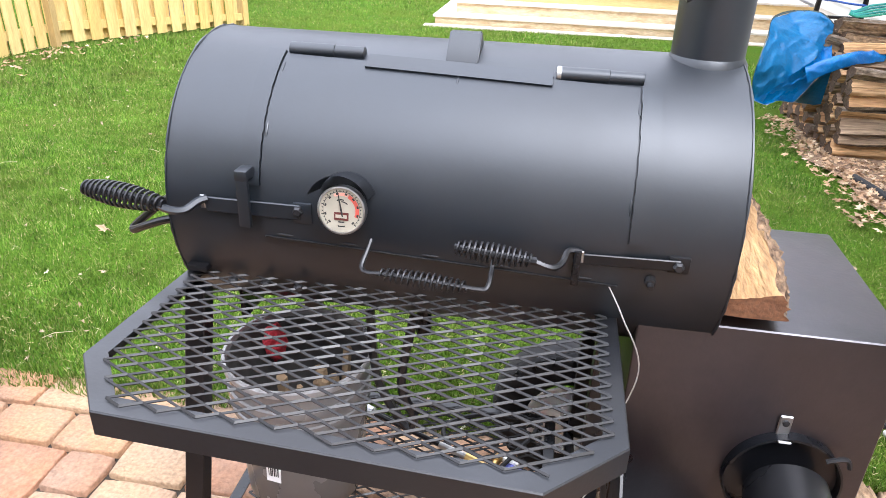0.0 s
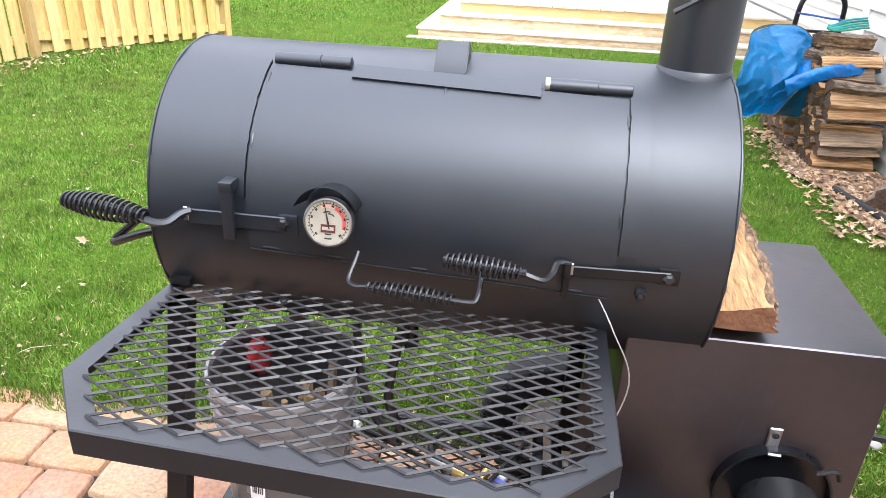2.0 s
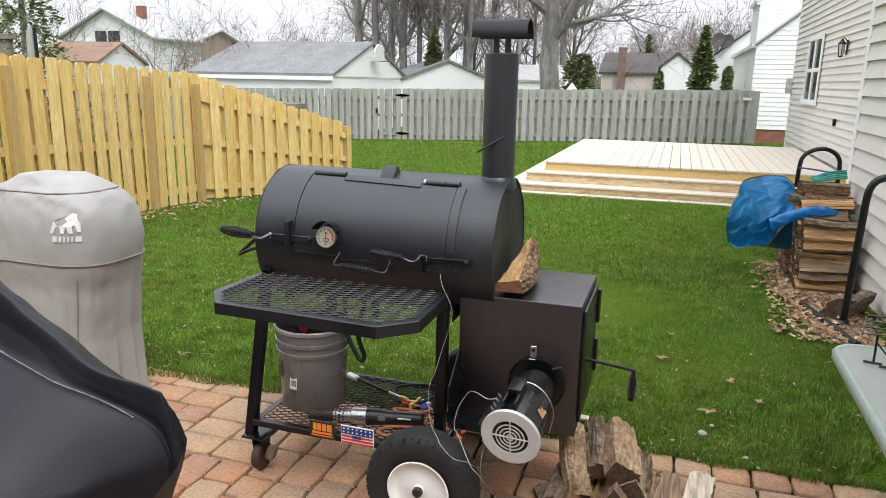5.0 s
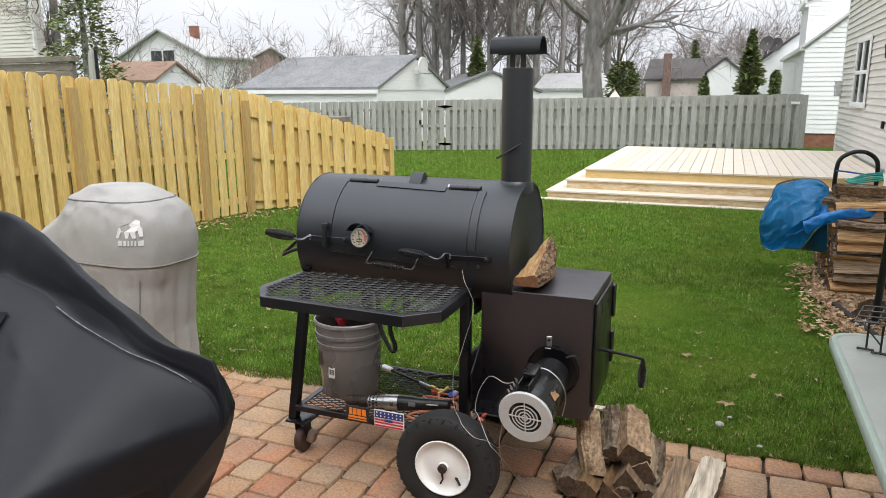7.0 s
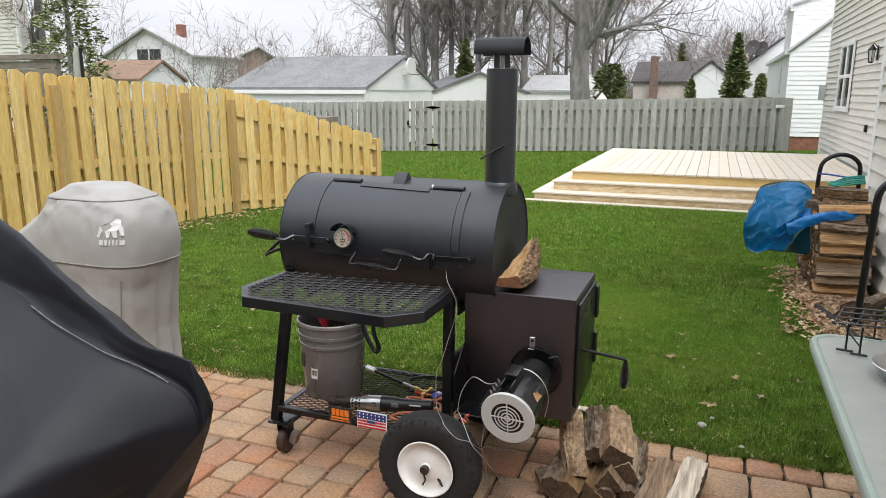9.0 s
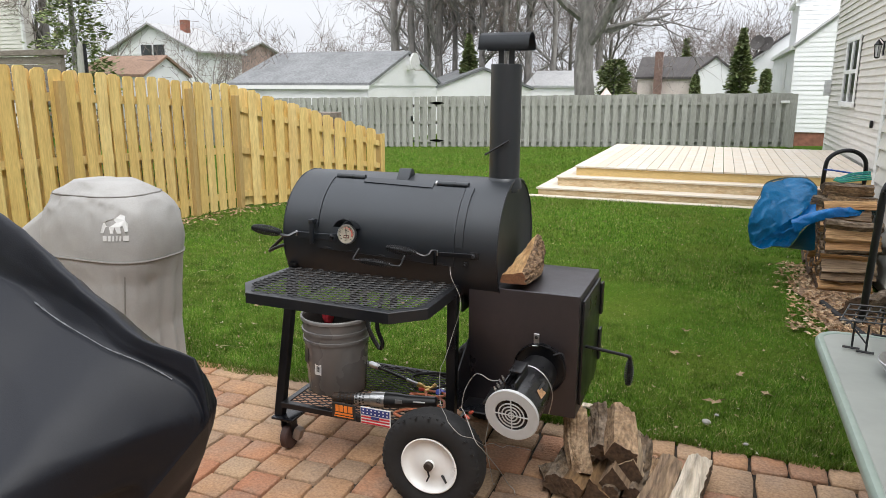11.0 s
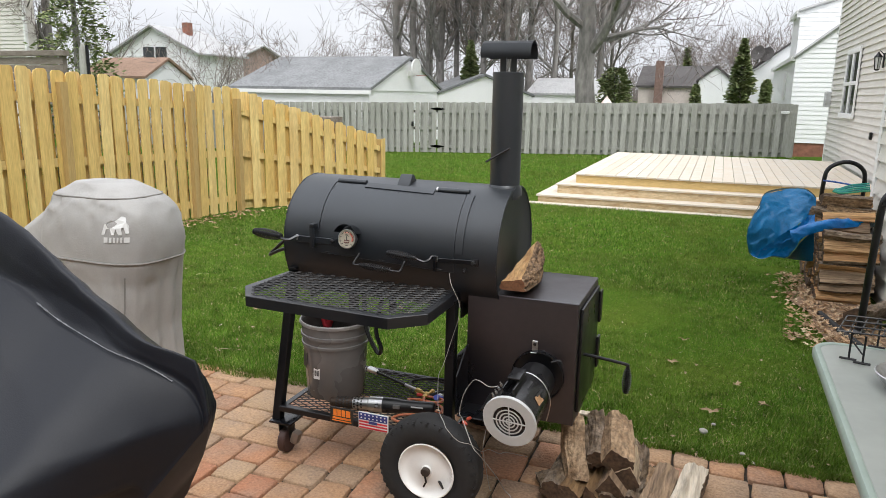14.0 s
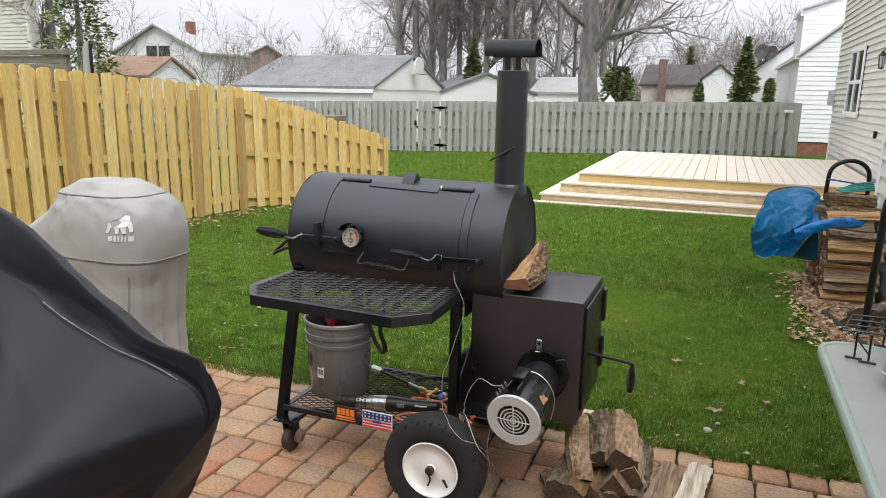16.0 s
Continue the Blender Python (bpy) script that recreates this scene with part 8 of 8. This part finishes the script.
# ---- grass blades ----
def grass(name, n, region, h0, h1, w, seed, material, flat=0.0):
    g = np.random.RandomState(seed)
    x, y = region(g, n)
    n = len(x)
    z = np.array([gz(a, b) for a, b in zip(x, y)]) - 0.004 + 0.013 * (flat > 0)
    ang, lean = g.uniform(0, 2 * np.pi, n), g.uniform(0.1, 0.85, n) + flat
    h = g.uniform(h0, h1, n) * (0.85 + 0.3 * np.sin(x * 2.1 + np.sin(y * 1.7)) ** 2) / (1 + 1.5 * flat)
    dx, dy = np.cos(ang), np.sin(ang)
    la = g.uniform(0, 2 * np.pi, n)
    v = np.zeros((n, 3, 3))
    v[:, 0] = np.stack([x - dx * w / 2, y - dy * w / 2, z], 1)
    v[:, 1] = np.stack([x + dx * w / 2, y + dy * w / 2, z], 1)
    v[:, 2] = np.stack([x + np.cos(la) * h * lean, y + np.sin(la) * h * lean, z + h], 1)
    me = bpy.data.meshes.new(name)
    me.vertices.add(3 * n)
    me.vertices.foreach_set("co", v.astype(np.float32).ravel())
    me.loops.add(3 * n)
    me.loops.foreach_set("vertex_index", np.arange(3 * n, dtype=np.int32))
    me.polygons.add(n)
    me.polygons.foreach_set("loop_start", np.arange(0, 3 * n, 3, dtype=np.int32))
    me.update()
    me.validate()
    me.materials.append(material)
    return tagged(new(name, me), "short green lawn grass with paler dry blades", "grass", kind="stuff")


M_GRASS = mat("lawn_grass_blades", (0.10, 0.19, 0.03), 0.65, 0, 0.45, 7.0, (0.125, 0.150, 0.030), 1.1, 0.55, island=1, random_colors=((0.028, 0.074, 0.007), (0.076, 0.176, 0.016), (0.140, 0.262, 0.030), (0.052, 0.130, 0.011), (0.190, 0.295, 0.048), (0.088, 0.190, 0.018), (0.38, 0.34, 0.15)), spec=0.10)
M_THATCH = mat("dry_grass_thatch", (0.40, 0.34, 0.18), 0.85, 0, 0.3, 20, island=1, random_colors=((0.20, 0.15, 0.07), (0.42, 0.36, 0.19), (0.30, 0.27, 0.10), (0.52, 0.47, 0.30)), spec=0.05)


def near_lawn(g, n):
    y = PATIO_EDGE - 0.02 + 4.6 * g.uniform(0, 1, n) ** 1.15
    x = g.uniform(-1, 1, n) * (2.0 + 0.75 * y) - 0.6
    keep = (x < 2.45) & (x > -5.4)
    bare = (x > 1.80 + 0.12 * np.sin(y * 5)) & (y > 2.4) & (g.uniform(0, 1, n) < 0.92)
    keep &= ~bare
    thin = np.sin(x * 3.1 + 1.3 * np.sin(y * 2.3)) * np.sin(y * 3.7 + 1.1 * np.sin(x * 1.9))
    keep &= g.uniform(0, 1, n) < 0.93 + 0.10 * thin
    return x[keep], y[keep]


def lawn_edge(g, n):
    x = g.uniform(-3.4, 2.4, n)
    reach = 0.02 + 0.075 * (1 - np.clip((x + 1.6) / 1.1, 0, 1)) + 0.025 * np.sin(x * 9) ** 2
    y = PATIO_EDGE + 0.03 - (reach + 0.03) * g.uniform(0, 1, n) ** 0.6
    return x, y


def mid_lawn(g, n):
    y = 3.5 + 8.5 * g.uniform(0, 1, n) ** 1.1
    x = g.uniform(-1, 1, n) * (3.0 + 0.65 * y) - 2.0
    keep = (x < 2.4) & (x > -9.5) & ~((y > 9.8) & (x > -2.1)) & ~((x > 1.5) & (y < 5.3)) & ~((x < -5.45) & (y < 6.2))
    return x[keep], y[keep]


grass("grass", 560000, near_lawn, 0.012, 0.034, 0.0046, 1, M_GRASS)
grass("grass", 9000, lawn_edge, 0.016, 0.040, 0.0042, 11, M_GRASS)
grass("grass", 15000, near_lawn, 0.026, 0.046, 0.0034, 12, M_THATCH, flat=2.2)
def far_lawn(g, n):
    y = 11.5 + 9.7 * g.uniform(0, 1, n)
    x = g.uniform(-13, 3.4, n)
    keep = ~((x > -2.0) & (y < 16.4))
    return x[keep], y[keep]


grass("grass", 90000, far_lawn, 0.03, 0.06, 0.022, 3, M_GRASS)
grass("grass", 260000, mid_lawn, 0.020, 0.045, 0.0105, 2, M_GRASS)
grass("grass", 7000, mid_lawn, 0.03, 0.05, 0.009, 13, M_THATCH, flat=2.0)

# ---- pavers ----
def paver_mesh(w, d, seed):
    """A tumbled block with a rounded, slightly uneven top edge; its top is z = 0."""
    rg = random.Random(seed)
    bm = bmesh.new()
    lo, hi, top = [], [], []
    n = 4
    for i in range(4):
        sx, sy = ((-1, -1), (1, -1), (1, 1), (-1, 1))[i]
        ex, ey = ((1, -1), (1, 1), (-1, 1), (-1, -1))[i]
        for k in range(3):
            u = k / 3
            x, y = (sx + (ex - sx) * u) * w / 2, (sy + (ey - sy) * u) * d / 2
            c = 0.004 if k == 0 else 0.0
            jx, jy = rg.uniform(-0.0022, 0.0022), rg.uniform(-0.0022, 0.0022)
            x, y = x * (1 - c / (w / 2)) + jx, y * (1 - c / (d / 2)) + jy
            lo.append((x, y, -0.05))
            hi.append((x, y, -0.0055))
            f = 0.0038
            top.append((x * (1 - f / (w / 2)), y * (1 - f / (d / 2)), -0.0005 + rg.uniform(-0.0008, 0.0008)))
    a = [bm.verts.new(p) for p in lo]
    b = [bm.verts.new(p) for p in hi]
    c = [bm.verts.new(p) for p in top]
    m = len(a)
    for r0, r1 in ((a, b), (b, c)):
        for i in range(m):
            j = (i + 1) % m
            bm.faces.new((r0[i], r0[j], r1[j], r1[i]))
    bm.faces.new(c)
    return mesh_of(bm, M_PAVER, "paver", 60)


rg = random.Random(12)
MOD = 0.0735
PX0, PY0 = -3.42, PATIO_EDGE - 0.155
NX, NY = int((2.46 - PX0) / MOD), int((PY0 + 5.6) / MOD)
stock, count = {}, 0
far_bm = bmesh.new()


def lay(w, d, cx, cy):
    """Lay one block of the given size; the nearest three hundred are objects of their own."""
    global count
    key = (w, d, rg.randint(0, 2))
    if key not in stock:
        stock[key] = paver_mesh(w - 0.009, d - 0.009, len(stock))
    m_ = pose(cx + rg.uniform(-0.0015, 0.0015), cy + rg.uniform(-0.0015, 0.0015), rg.uniform(-0.003, 0.002), rg.uniform(-0.5, 0.5), rg.uniform(-0.5, 0.5), rg.choice((0, 180)) + rg.uniform(-0.8, 0.8))
    if cy > -1.35 and -1.7 < cx < 1.9 and count < 300:
        piece("paver", stock[key], patio, m_)
        count += 1
    else:
        far_bm.from_mesh(stock[key])
        far_bm.verts.ensure_lookup_table()
        bmesh.ops.transform(far_bm, matrix=m_, verts=far_bm.verts[-len(stock[key].vertices):])


x = PX0 + 0.06
while x < 2.40:
    w = rg.choice((0.147, 0.2205, 0.2205))
    lay(w, 0.150, x + w / 2, PATIO_EDGE - 0.078)
    x += w
taken = np.zeros((NY + 4, NX + 4), dtype=bool)
for r in range(NY):
    for c in range(NX):
        if taken[r, c]:
            continue
        sizes = [(3, 2), (2, 3), (3, 2), (3, 3), (2, 2), (2, 3), (3, 3)]
        rg.shuffle(sizes)
        for cw, rh in sizes + [(2, 1), (1, 2), (1, 1)]:
            if c + cw <= NX and not taken[r:r + rh, c:c + cw].any():
                rest = 0
                while c + cw + rest < NX and rest < 2 and not taken[r, c + cw + rest]:
                    rest += 1
                if rest == 1 and cw > 1 and not (c + cw + 1 >= NX):
                    continue
                break
        taken[r:r + rh, c:c + cw] = True
        lay(cw * MOD, rh * MOD, PX0 + (c + cw / 2) * MOD, PY0 - (r + rh / 2) * MOD)
part("paver_field", far_bm, M_PAVER, patio, "tumbled pavers further from the smoker", smooth=None, kind="stuff")
